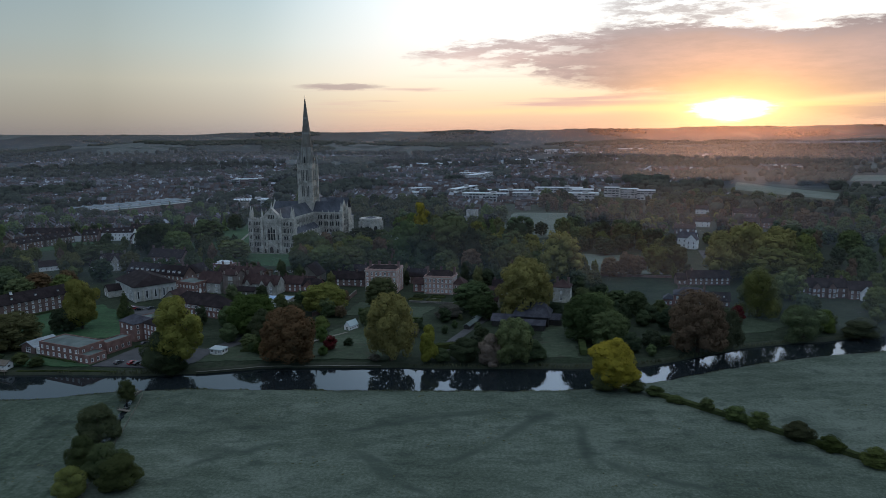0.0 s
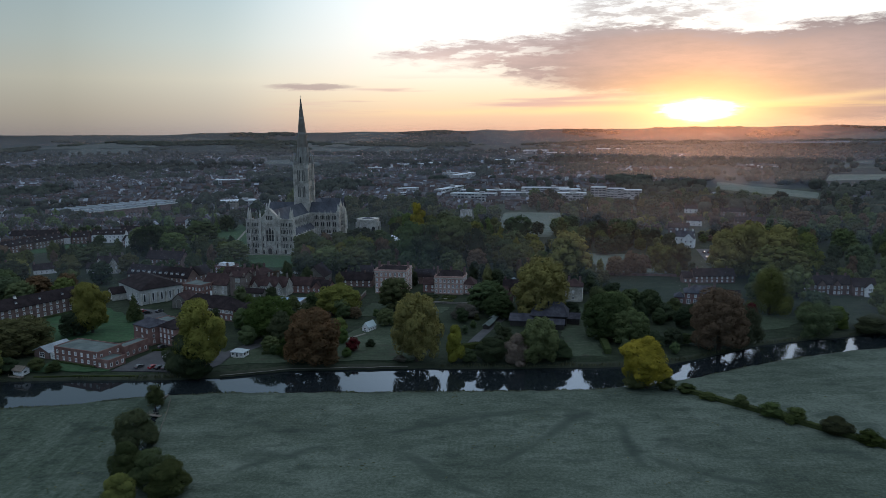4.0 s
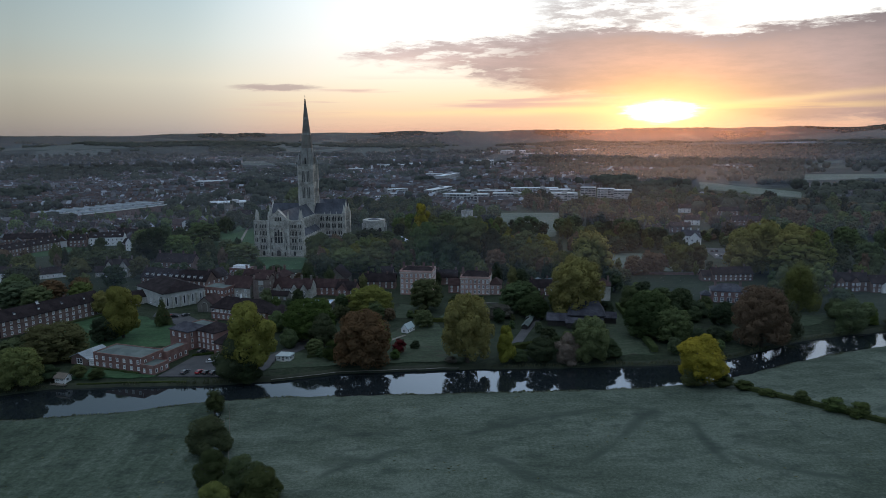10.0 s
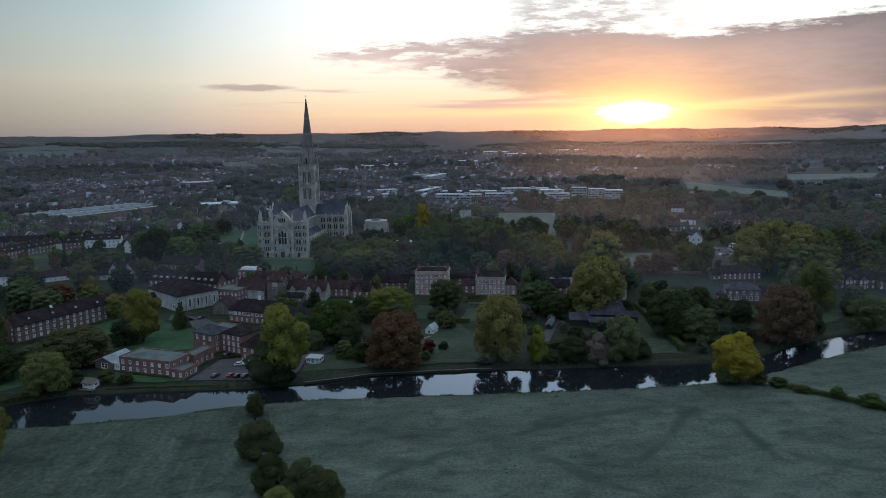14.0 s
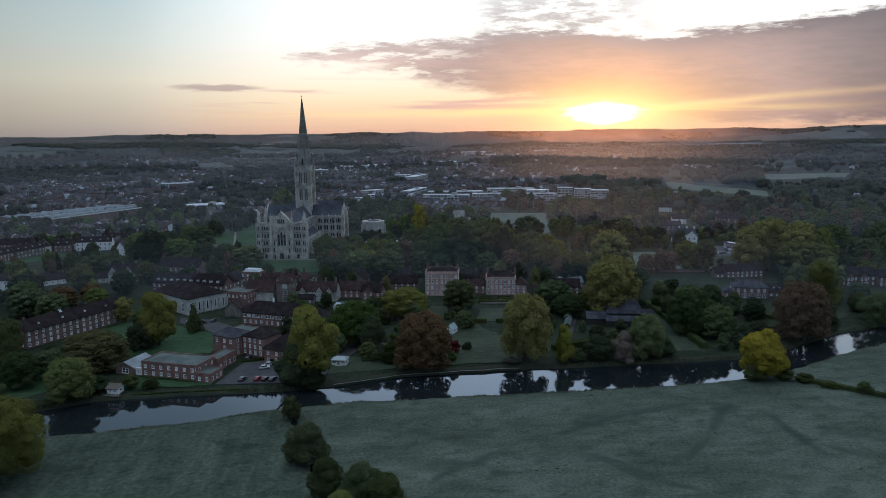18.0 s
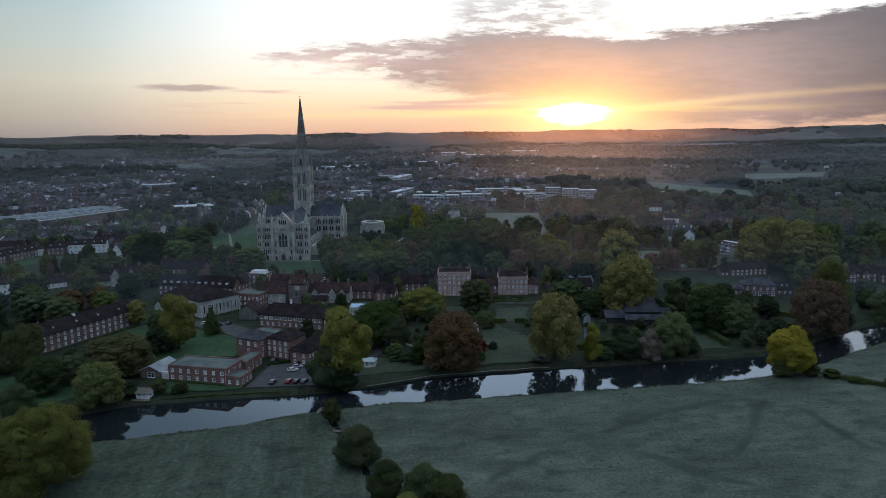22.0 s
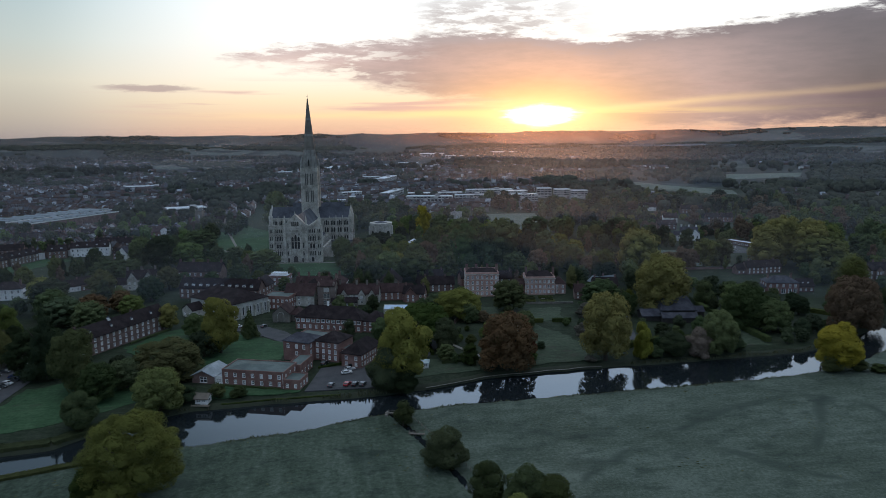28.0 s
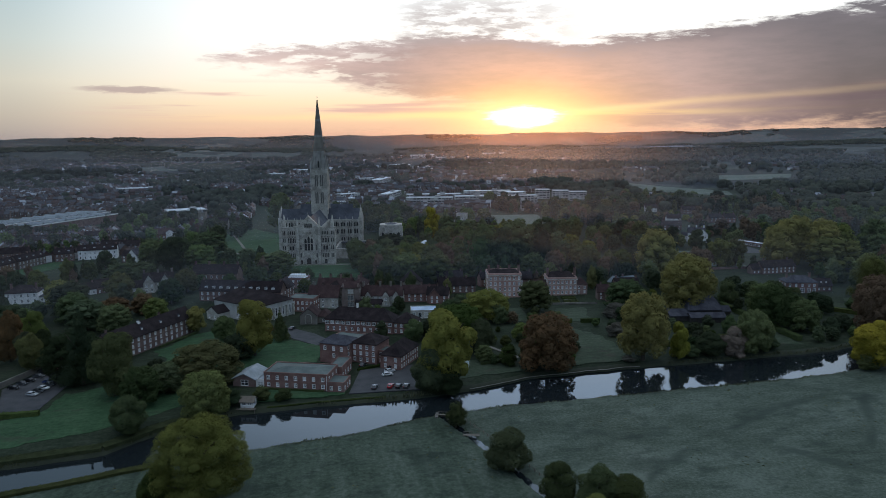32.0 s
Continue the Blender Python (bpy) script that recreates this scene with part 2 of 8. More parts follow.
def foliage(name, dark, light, glowing=0.25, vary=1.0):
    m = bpy.data.materials.new(name)
    m.use_nodes = True
    g = Graph(m.node_tree)
    where = g.node("ShaderNodeTexCoord").outputs["Object"]
    isl = g.node("ShaderNodeNewGeometry").outputs["Random Per Island"]
    big = g.noise(where, 0.42, 3.0, 0.55)
    stand = g.noise(where, 0.04, 2.0, 0.5)
    f = g.math("ADD", g.math("MULTIPLY", isl, 0.22), g.math("ADD", g.math("MULTIPLY", g.step(big, 0.3, 0.7), 0.38), g.math("MULTIPLY", g.step(stand, 0.3, 0.7), 0.40)))
    col = g.mix(f, dark, light)
    rnd = g.node("ShaderNodeObjectInfo").outputs["Random"]
    col = g.node("ShaderNodeHueSaturation", {"Hue": g.step(rnd, 0, 1, 0.5 - 0.035 * vary, 0.5 + 0.02 * vary, False), "Saturation": g.step(g.math("FRACT", g.math("MULTIPLY", rnd, 7.13)), 0, 1, 1 - 0.25 * vary, 1 + 0.1 * vary, False),
                 "Value": g.step(g.math("FRACT", g.math("MULTIPLY", rnd, 3.71)), 0, 1, 1 - 0.3 * vary, 1 + 0.35 * vary, False), "Color": col}).outputs[0]
    d = g.node("ShaderNodeBsdfDiffuse", {"Color": col})
    t = g.node("ShaderNodeBsdfTranslucent", {"Color": col})
    s = g.node("ShaderNodeMixShader", {0: glowing, 1: d.outputs[0], 2: t.outputs[0]})
    g.node("ShaderNodeOutputMaterial", {0: s.outputs[0]})
    return m


def glass(name, tint=(0.03, 0.035, 0.04), rough=0.06, pale_panes=False):
    m = bpy.data.materials.new(name)
    m.use_nodes = True
    g = Graph(m.node_tree)
    where = g.node("ShaderNodeTexCoord").outputs["Object"]
    b = g.node("ShaderNodeBump", {"Strength": 0.08, "Distance": 0.02, "Height": g.noise(where, 2.0, 2.0)})
    if pale_panes:
        rnd = g.node("ShaderNodeObjectInfo").outputs["Random"]
        # pale steps paint sky reflection, along with curtains, into some panes
        tint = g.ramp(rnd, [(0.0, tint), (0.55, (0.10, 0.11, 0.115)), (0.74, (0.26, 0.27, 0.27)), (0.90, (0.50, 0.50, 0.48))], "CONSTANT")
    p = g.node("ShaderNodeBsdfPrincipled", {"Base Color": tint, "Roughness": rough, "Specular IOR Level": 0.6, "Normal": b.outputs[0]})
    g.node("ShaderNodeOutputMaterial", {0: p.outputs[0]})
    return m


def water(name):
    m = bpy.data.materials.new(name)
    m.use_nodes = True
    g = Graph(m.node_tree)
    where = g.node("ShaderNodeTexCoord").outputs["Object"]
    h = g.math("ADD", g.noise(g.vmath("MULTIPLY", where, (0.5, 1.2, 1)), 0.8, 3.0), g.math("MULTIPLY", g.noise(where, 0.06, 2.0), 2.0))
    b = g.node("ShaderNodeBump", {"Strength": 0.10, "Distance": 0.02, "Height": h})
    p = g.node("ShaderNodeBsdfPrincipled", {"Base Color": (0.012, 0.016, 0.018), "Roughness": 0.03, "IOR": 1.333, "Specular IOR Level": 0.5, "Normal": b.outputs[0]})
    g.node("ShaderNodeOutputMaterial", {0: p.outputs[0]})
    return m


LANES = [((5, 216), (51, 234)), ((9, 198), (28, 178)), ((39, 196), (68, 232)), ((76, 223), (77, 196)), ((-37, 188), (-20, 202)), ((83, 196), (105, 183)), ((21, 223), (51, 234)), ((9, 196), (20, 184))]


def ground_cover(name, dark, mid, light, patch, big=0.02, fine=0.6, tufts=0.5, tracks=0.0, lie=(0.35, 1.0, 1.0)):
    """Grass: broad patches, streaks along one way, fine tufts."""
    m = bpy.data.materials.new(name)
    m.use_nodes = True
    g = Graph(m.node_tree)
    where = g.node("ShaderNodeTexCoord").outputs["Object"]
    a = g.noise(where, big, 5.0, 0.62)
    b = g.noise(g.vmath("MULTIPLY", where, lie), big * 8, 5.0, 0.65)
    c = g.noise(where, fine, 4.0, 0.75)
    f = g.math("ADD", g.math("MULTIPLY", g.math("SUBTRACT", a, 0.5), 1.1), g.math("ADD", g.math("MULTIPLY", g.math("SUBTRACT", b, 0.5), 0.9), g.math("MULTIPLY", g.math("SUBTRACT", c, 0.5), 1.3)))
    col = g.ramp(g.math("ADD", f, 0.5), [(0.2, dark), (0.5, mid), (0.8, light)])
    spot = g.step(g.noise(g.vmath("MULTIPLY", where, (0.6, 1.0, 1.0)), big * 3.1, 3.0, 0.5), 0.58, 0.70)
    col = g.mix(g.math("MULTIPLY", spot, 0.55), col, patch)
    blot = g.step(g.noise(g.vmath("MULTIPLY", where, (0.7, 1.0, 1.0)), 0.16, 4.0, 0.65), 0.52, 0.66)
    col = g.mix(g.math("MULTIPLY", blot, 0.5 if tracks else 0.2), col, patch)
    if tracks:
        # trodden lanes, with wandering and broken edges
        wander = g.vmath("ADD", where, g.vmath("MULTIPLY", g.vmath("SUBTRACT", g.node("ShaderNodeTexNoise", {"Vector": where, "Scale": 0.045, "Detail": 3.0}).outputs[1], (0.5, 0.5, 0.5)), (11, 11, 0)))
        near = None
        for a_, b_ in LANES:
            d = Vector((b_[0] - a_[0], b_[1] - a_[1], 0))
            n = d.normalized()
            rel = g.vmath("SUBTRACT", wander, (a_[0], a_[1], 0))
            along = g.vmath("DOT_PRODUCT", rel, tuple(n))
            off = g.math("ABSOLUTE", g.vmath("DOT_PRODUCT", rel, (-n.y, n.x, 0)))
            past = g.math("MAXIMUM", g.math("SUBTRACT", g.math("ABSOLUTE", g.math("SUBTRACT", along, d.length / 2)), d.length / 2), 0.0)
            off = g.math("ADD", off, g.math("MULTIPLY", past, 0.4))
            near = off if near is None else g.math("MINIMUM", near, off)
        col = g.mix(g.math("MULTIPLY", g.math("MULTIPLY", g.step(near, 3.0, 0.2), g.math("MULTIPLY", g.step(c, 0.25, 0.6, 0.3, 1.0), g.step(b, 0.36, 0.56, 0.15, 1.0))), tracks), col, patch)
    bmp = g.node("ShaderNodeBump", {"Strength": tufts, "Distance": 0.3, "Height": g.math("ADD", c, g.math("MULTIPLY", b, 0.6))})
    p = g.node("ShaderNodeBsdfPrincipled", {"Base Color": col, "Roughness": 0.95, "Specular IOR Level": 0.1, "Normal": bmp.outputs[0]})
    g.node("ShaderNodeOutputMaterial", {0: p.outputs[0]})
    return m


MEADOW = ground_cover("frosted_meadow", (0.044, 0.058, 0.041), (0.080, 0.100, 0.075), (0.125, 0.147, 0.117), (0.030, 0.042, 0.033), fine=0.95, tracks=0.75)
# the meadow west of the ditch, in darker greens
MEADOW_WEST = ground_cover("damp_meadow", (0.032, 0.046, 0.030), (0.058, 0.078, 0.055), (0.098, 0.120, 0.092), (0.022, 0.032, 0.024), tracks=0.3, lie=(1.3, 0.22, 1.0))
LAWN = ground_cover("lawn", (0.025, 0.052, 0.025), (0.037, 0.078, 0.036), (0.057, 0.104, 0.052), (0.046, 0.052, 0.034), 0.06)
GARDEN_GRASS = ground_cover("garden_grass", (0.033, 0.046, 0.028), (0.049, 0.066, 0.041), (0.072, 0.091, 0.060), (0.056, 0.049, 0.038), 0.06)
FROST_FIELD = ground_cover("frosted_field", (0.07, 0.09, 0.07), (0.10, 0.125, 0.10), (0.14, 0.165, 0.135), (0.07, 0.085, 0.065), 0.02)
FAR_FIELD = ground_cover("far_grass", (0.035, 0.045, 0.035), (0.055, 0.068, 0.054), (0.08, 0.094, 0.076), (0.035, 0.043, 0.034), 0.02)
TOWN_GROUND = ground_cover("garden_ground", (0.015, 0.022, 0.012), (0.025, 0.035, 0.020), (0.042, 0.052, 0.032), (0.034, 0.036, 0.028), 0.05)

def farmland(name):
    """Downs divided into fields of several kinds, with dark hedges between them and woods in patches."""
    m = bpy.data.materials.new(name)
    m.use_nodes = True
    g = Graph(m.node_tree)
    where = g.node("ShaderNodeTexCoord").outputs["Object"]
    lie = g.vmath("ADD", where, g.vmath("MULTIPLY", g.node("ShaderNodeTexNoise", {"Vector": where, "Scale": 0.004, "Detail": 3.0}).outputs[1], (150, 150, 0)))
    cell = g.node("ShaderNodeTexVoronoi", {"Vector": g.vmath("MULTIPLY", lie, (1.0, 0.55, 0.0)), "Scale": 0.0042})
    pick = g.node("ShaderNodeSeparateColor", {0: cell.outputs["Color"]}).outputs[0]
    col = g.ramp(pick, [(0.0, (0.026, 0.032, 0.030)), (0.30, (0.042, 0.052, 0.046)), (0.55, (0.064, 0.072, 0.062)), (0.70, (0.034, 0.040, 0.034)), (0.86, (0.080, 0.090, 0.080))], "CONSTANT")
    wood = g.step(g.noise(g.vmath("MULTIPLY", where, (0.6, 1.0, 0.0)), 0.0030, 5.0, 0.62), 0.50, 0.53)
    col = g.mix(g.math("MULTIPLY", wood, 0.9), col, (0.024, 0.030, 0.026))
    col = g.mix(g.math("MULTIPLY", g.noise(where, 0.02, 5.0, 0.75), 0.6), col, g.mix(1.0, col, (0.5, 0.52, 0.52), "MULTIPLY"))
    p = g.node("ShaderNodeBsdfPrincipled", {"Base Color": col, "Roughness": 0.95, "Specular IOR Level": 0.1})
    g.node("ShaderNodeOutputMaterial", {0: p.outputs[0]})
    return m


FARLAND = farmland("downland")
BED = material("river_bed", [(0.02, 0.02, 0.015), (0.05, 0.045, 0.03)], 0.5)
BANK = material("earth_bank", [(0.016, 0.022, 0.011), (0.034, 0.040, 0.022)], 0.6)
WATER = water("river_water")
ASPHALT = material("asphalt", [(0.04, 0.042, 0.045), (0.06, 0.06, 0.062), (0.075, 0.075, 0.078)], 0.6, 0.9, 0.2)
GRAVEL = material("gravel_path", [(0.14, 0.13, 0.11), (0.22, 0.2, 0.17)], 0.8, 0.95)
BRICK = material("red_brick", [(0.140, 0.078, 0.066), (0.200, 0.112, 0.095), (0.260, 0.160, 0.138)], 0.8, 0.9, 0.3, 6.0)
BRICK2 = material("brown_brick", [(0.110, 0.070, 0.060), (0.160, 0.106, 0.092), (0.215, 0.152, 0.132)], 0.8, 0.9, 0.3, 6.0)
STONE = material("limestone", [(0.215, 0.208, 0.182), (0.385, 0.372, 0.328), (0.53, 0.51, 0.455)], 0.7, 0.9, 0.6, 2.2)
ROSE_BRICK = material("pale_rose_brick", [(0.30, 0.175, 0.145), (0.41, 0.255, 0.215), (0.52, 0.36, 0.31)], 0.5, 0.9, 0.3, 5.0, vary=0.1)
BUFF = material("buff_stone_face", [(0.22, 0.142, 0.122), (0.31, 0.205, 0.178), (0.40, 0.285, 0.250)], 0.7, 0.9, 0.4, 4.0)
STONE_WARM = material("stone_and_brick", [(0.105, 0.08, 0.07), (0.16, 0.125, 0.11), (0.23, 0.19, 0.165)], 0.8, 0.9, 0.4, 4.0)
STONE_DARK = material("weathered_stone", [(0.10, 0.092, 0.078), (0.16, 0.148, 0.128), (0.22, 0.205, 0.175)], 0.5, 0.9, 0.4, 5.0)
PALE_ASHLAR = material("pale_ashlar", [(0.28, 0.28, 0.255), (0.40, 0.40, 0.375), (0.50, 0.50, 0.475)], 0.5, 0.9, 0.3, 5.0)
RENDER_WHITE = material("white_render", [(0.55, 0.55, 0.53), (0.70, 0.70, 0.68), (0.78, 0.78, 0.76)], 0.6, 0.85)
WHITE_PAINT = material("white_paint", [(0.68, 0.68, 0.66), (0.80, 0.80, 0.78)], 1.0, 0.6)
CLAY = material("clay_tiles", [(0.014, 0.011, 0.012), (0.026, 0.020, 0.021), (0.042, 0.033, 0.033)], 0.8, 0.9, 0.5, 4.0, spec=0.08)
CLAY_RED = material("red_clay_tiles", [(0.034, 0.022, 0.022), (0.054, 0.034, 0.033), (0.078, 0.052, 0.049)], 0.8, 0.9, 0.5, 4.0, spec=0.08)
SLATE = material("slate", [(0.032, 0.033, 0.041), (0.054, 0.055, 0.066), (0.085, 0.085, 0.097)], 0.8, 0.85, 0.4, 4.0, spec=0.08)
LEAD = material("lead_sheet", [(0.040, 0.045, 0.056), (0.062, 0.069, 0.084), (0.09, 0.098, 0.115)], 0.4, 0.8, 0.2, 2.0, spec=0.2)
FELT = material("roofing_felt", [(0.055, 0.072, 0.068), (0.085, 0.108, 0.10), (0.12, 0.145, 0.135)], 0.5, 0.8, 0.2)
PALE_ROOF = material("pale_felt_roof", [(0.17, 0.20, 0.21), (0.24, 0.275, 0.29), (0.31, 0.34, 0.36)], 0.5, 0.7, 0.1, 3.0)
METAL_ROOF = material("pale_metal_roof", [(0.40, 0.45, 0.50), (0.54, 0.59, 0.64), (0.66, 0.70, 0.74)], 0.5, 0.6, 0.1, 3.0, spec=0.3)
STORE_ROOF = material("weathered_store_roof", [(0.10, 0.125, 0.135), (0.15, 0.18, 0.19), (0.21, 0.24, 0.25)], 0.2, 0.9, 0.1, 1.0, spec=0.1)
CONCRETE = material("grey_concrete", [(0.24, 0.235, 0.23), (0.33, 0.325, 0.315), (0.44, 0.43, 0.42)], 0.4, 0.9, 0.2, 4.0)
BLUE_ROOF = material("pale_blue_roof", [(0.22, 0.32, 0.44), (0.32, 0.43, 0.56), (0.42, 0.52, 0.64)], 0.5, 0.5, 0.1, 3.0)
WOOD_DARK = material("dark_boarding", [(0.025, 0.022, 0.02), (0.05, 0.045, 0.04)], 1.0, 0.8, 0.5, 6.0)
WOOD = material("weathered_wood", [(0.12, 0.10, 0.08), (0.2, 0.175, 0.14)], 1.0, 0.8, 0.5, 6.0)
BARK = material("bark", [(0.04, 0.032, 0.024), (0.08, 0.065, 0.05)], 2.0, 0.95, 0.8, 6.0)
GLASS = glass("window_glass", pale_panes=True)
GLASS_LEADED = glass("leaded_glass", (0.022, 0.025, 0.028), 0.2)
GLASS_PALE = glass("greenhouse_glass", (0.35, 0.42, 0.42), 0.25)
RUBBER = material("tyre_rubber", [(0.02, 0.02, 0.02), (0.03, 0.03, 0.03)], 2.0, 0.8)
CHROME = material("wheel_metal", [(0.4, 0.4, 0.4), (0.5, 0.5, 0.5)], 2.0, 0.35, metal=0.8)
LAMP_RED = material("tail_lamp", [(0.3, 0.02, 0.02), (0.4, 0.03, 0.03)], 2.0, 0.2)
LEAF = {
    "green": foliage("green_leaves", (0.050, 0.074, 0.026), (0.140, 0.182, 0.060)),
    "deep": foliage("deep_green_leaves", (0.043, 0.062, 0.028), (0.118, 0.148, 0.064)),
    "olive": foliage("olive_leaves", (0.066, 0.080, 0.024), (0.190, 0.208, 0.062)),
    "moss": foliage("mossy_green_leaves", (0.056, 0.066, 0.017), (0.215, 0.222, 0.054), vary=0.2),
    "gold": foliage("gold_green_leaves", (0.110, 0.104, 0.040), (0.335, 0.305, 0.100), vary=0.12),
    "lime": foliage("lime_leaves", (0.10, 0.108, 0.022), (0.295, 0.29, 0.06), vary=0.3),
    "yellow": foliage("yellow_leaves", (0.115, 0.115, 0.018), (0.46, 0.37, 0.04), vary=0.2),
    "orange": foliage("russet_leaves", (0.070, 0.054, 0.030), (0.225, 0.138, 0.063), vary=0.3),
    "brown": foliage("brown_leaves", (0.088, 0.066, 0.044), (0.210, 0.150, 0.092), vary=0.3),
    "red": foliage("crimson_leaves", (0.055, 0.012, 0.014), (0.150, 0.030, 0.032), vary=0.2),
    "dark": foliage("evergreen_leaves", (0.026, 0.039, 0.021), (0.070, 0.093, 0.046)),
    "grey": foliage("pale_twigs", (0.08, 0.075, 0.06), (0.17, 0.16, 0.13), vary=0.3),
    "straw": foliage("straw_twigs", (0.13, 0.105, 0.085), (0.30, 0.235, 0.19), vary=0.3),
    "hedge": foliage("hedge_leaves", (0.030, 0.044, 0.016), (0.095, 0.118, 0.040)),
    "reed": foliage("reeds", (0.04, 0.048, 0.02), (0.12, 0.125, 0.06)),
    "far": foliage("far_woodland", (0.026, 0.034, 0.026), (0.082, 0.090, 0.064), 0.2),
}

# ---------------------------------------------------------------- mesh helpers
class MB:
    """Collects vertices and faces for one mesh."""

    def __init__(self):
        self.v, self.f = [], []

    def face(self, *pts):
        n = len(self.v)
        self.v += [tuple(p) for p in pts]
        self.f.append(tuple(range(n, n + len(pts))))
        return self

    def box(self, x0, x1, y0, y1, z0, z1):
        n = len(self.v)
        self.v += [(x0, y0, z0), (x1, y0, z0), (x1, y1, z0), (x0, y1, z0), (x0, y0, z1), (x1, y0, z1), (x1, y1, z1), (x0, y1, z1)]
        self.f += [tuple(n + i for i in q) for q in ((3, 2, 1, 0), (4, 5, 6, 7), (0, 1, 5, 4), (1, 2, 6, 5), (2, 3, 7, 6), (3, 0, 4, 7))]
        return self

    def loft(self, rings, cap=True):
        """Closed rings of equal length, joined by quads."""
        n, k = len(self.v), len(rings[0])
        for r in rings:
            self.v += [tuple(p) for p in r]
        for i in range(len(rings) - 1):
            for j in range(k):
                a, b = n + i * k + j, n + i * k + (j + 1) % k
                self.f.append((a, b, b + k, a + k))
        if cap:
            self.f.append(tuple(n + j for j in reversed(range(k))))
            self.f.append(tuple(n + (len(rings) - 1) * k + j for j in range(k)))
        return self

    def post(self, x, y, z0, z1, r0, r1=None, k=8, turn=0.0):
        r1 = r0 if r1 is None else r1
        ring = lambda r, z: [(x + r * math.cos(turn + 2 * math.pi * i / k), y + r * math.sin(turn + 2 * math.pi * i / k), z) for i in range(k)]
        return self.loft([ring(r0, z0), ring(max(r1, 0.01), z1)])

    def limb(self, a, b, r0, r1, k=5):
        a, b = Vector(a), Vector(b)
        d = (b - a).normalized()
        s = d.orthogonal().normalized()
        t = d.cross(s)
        ring = lambda p, r: [p + r * (math.cos(2 * math.pi * i / k) * s + math.sin(2 * math.pi * i / k) * t) for i in range(k)]
        return self.loft([ring(a, r0), ring(b, r1)])

    def gable(self, x0, x1, y0, y1, z0, z1, along="x", over=0.4, thick=0.25):
        """A pitched roof slab with thickness over a rectangle; the ridge runs along x or y."""
        sw = (lambda p: p) if along == "x" else (lambda p: (p[1], p[0], p[2]))
        if along == "y":
            x0, x1, y0, y1 = y0, y1, x0, x1
        ym = (y0 + y1) / 2
        rise = (z1 - z0) / (ym - y0)
        e0, e1, zl = y0 - over, y1 + over, z0 - over * rise
        prof = [(e0, zl), (ym, z1), (e1, zl), (e1, zl + thick), (ym, z1 + thick * 1.2), (e0, zl + thick)]
        a = [sw((x0 - over, y, z)) for y, z in prof]
        b = [sw((x1 + over, y, z)) for y, z in prof]
        n = len(self.v)
        self.v += a + b
        for i in range(6):
            j = (i + 1) % 6
            self.f.append((n + i, n + j, n + 6 + j, n + 6 + i))
        for off in (0, 6):
            self.f += [(n + off, n + off + 1, n + off + 4, n + off + 5), (n + off + 1, n + off + 2, n + off + 3, n + off + 4)]
        return self

    def hip(self, x0, x1, y0, y1, z0, z1, over=0.4, inset=None):
        x0, x1, y0, y1 = x0 - over, x1 + over, y0 - over, y1 + over
        w, d = x1 - x0, y1 - y0
        s = min(w, d) / 2 if inset is None else inset
        if w >= d:
            a, b = (x0 + s, (y0 + y1) / 2, z1), (x1 - s, (y0 + y1) / 2, z1)
        else:
            a, b = ((x0 + x1) / 2, y0 + s, z1), ((x0 + x1) / 2, y1 - s, z1)
        c = [(x0, y0, z0), (x1, y0, z0), (x1, y1, z0), (x0, y1, z0)]
        l = [(x, y, z0 - 0.25) for x, y, _ in c]
        for i in range(4):
            self.face(l[i], l[(i + 1) % 4], c[(i + 1) % 4], c[i])
        self.face(*reversed(l))
        if w >= d:
            self.face(c[0], c[1], b, a).face(c[1], c[2], b).face(c[2], c[3], a, b).face(c[3], c[0], a)
        else:
            self.face(c[0], c[1], a).face(c[1], c[2], b, a).face(c[2], c[3], b).face(c[3], c[0], a, b)
        return self

    def wall(self, p, u, width, height, holes=(), depth=0.18):
        """An upright wall face from corner p along the flat unit vector u, its outside to the right of u, with openings (s, z, w, h) and their reveals."""
        ux, uy = u
        nx, ny = uy, -ux
        at = lambda s, z, d=0.0: (p[0] + ux * s - nx * d, p[1] + uy * s - ny * d, p[2] + z)
        ss = sorted({0.0, width, *(round(h[0], 4) for h in holes), *(round(h[0] + h[2], 4) for h in holes)})
        zs = sorted({0.0, height, *(round(h[1], 4) for h in holes), *(round(h[1] + h[3], 4) for h in holes)})
        for a, b in zip(ss, ss[1:]):
            for c, d in zip(zs, zs[1:]):
                m, q = (a + b) / 2, (c + d) / 2
                if not any(h[0] < m < h[0] + h[2] and h[1] < q < h[1] + h[3] for h in holes):
                    self.face(at(a, c), at(b, c), at(b, d), at(a, d))
        for s, z, w, h in holes:
            c = [(s, z), (s + w, z), (s + w, z + h), (s, z + h)]
            for i in range(4):
                (a, b), (e, f) = c[i], c[(i + 1) % 4]
                self.face(at(e, f), at(a, b), at(a, b, depth), at(e, f, depth))
        return self

    def mesh(self, name, mat, smooth=False):
        me = bpy.data.meshes.new(name)
        me.from_pydata(self.v, [], self.f)
        me.materials.append(mat)
        if smooth:
            me.polygons.foreach_set("use_smooth", [True] * len(me.polygons))
        me.update()
        return me


def part(name, mb, mat, parent, label="", m=None, smooth=False):
    me = mb if isinstance(mb, bpy.types.Mesh) else mb.mesh(name, mat, smooth)
    ob = new(name, me)
    ob.parent = parent
    if m is not None:
        ob.matrix_basis = m
    if label:
        ob["label"] = label
    return ob


def thing(name, label, category, m, group="", kind=""):
    return tagged_at(new(name), label, category, m, group, kind)


def tagged_at(ob, label, category, m, group="", kind=""):
    ob.matrix_basis = m
    return tagged(ob, label, category, group, kind)


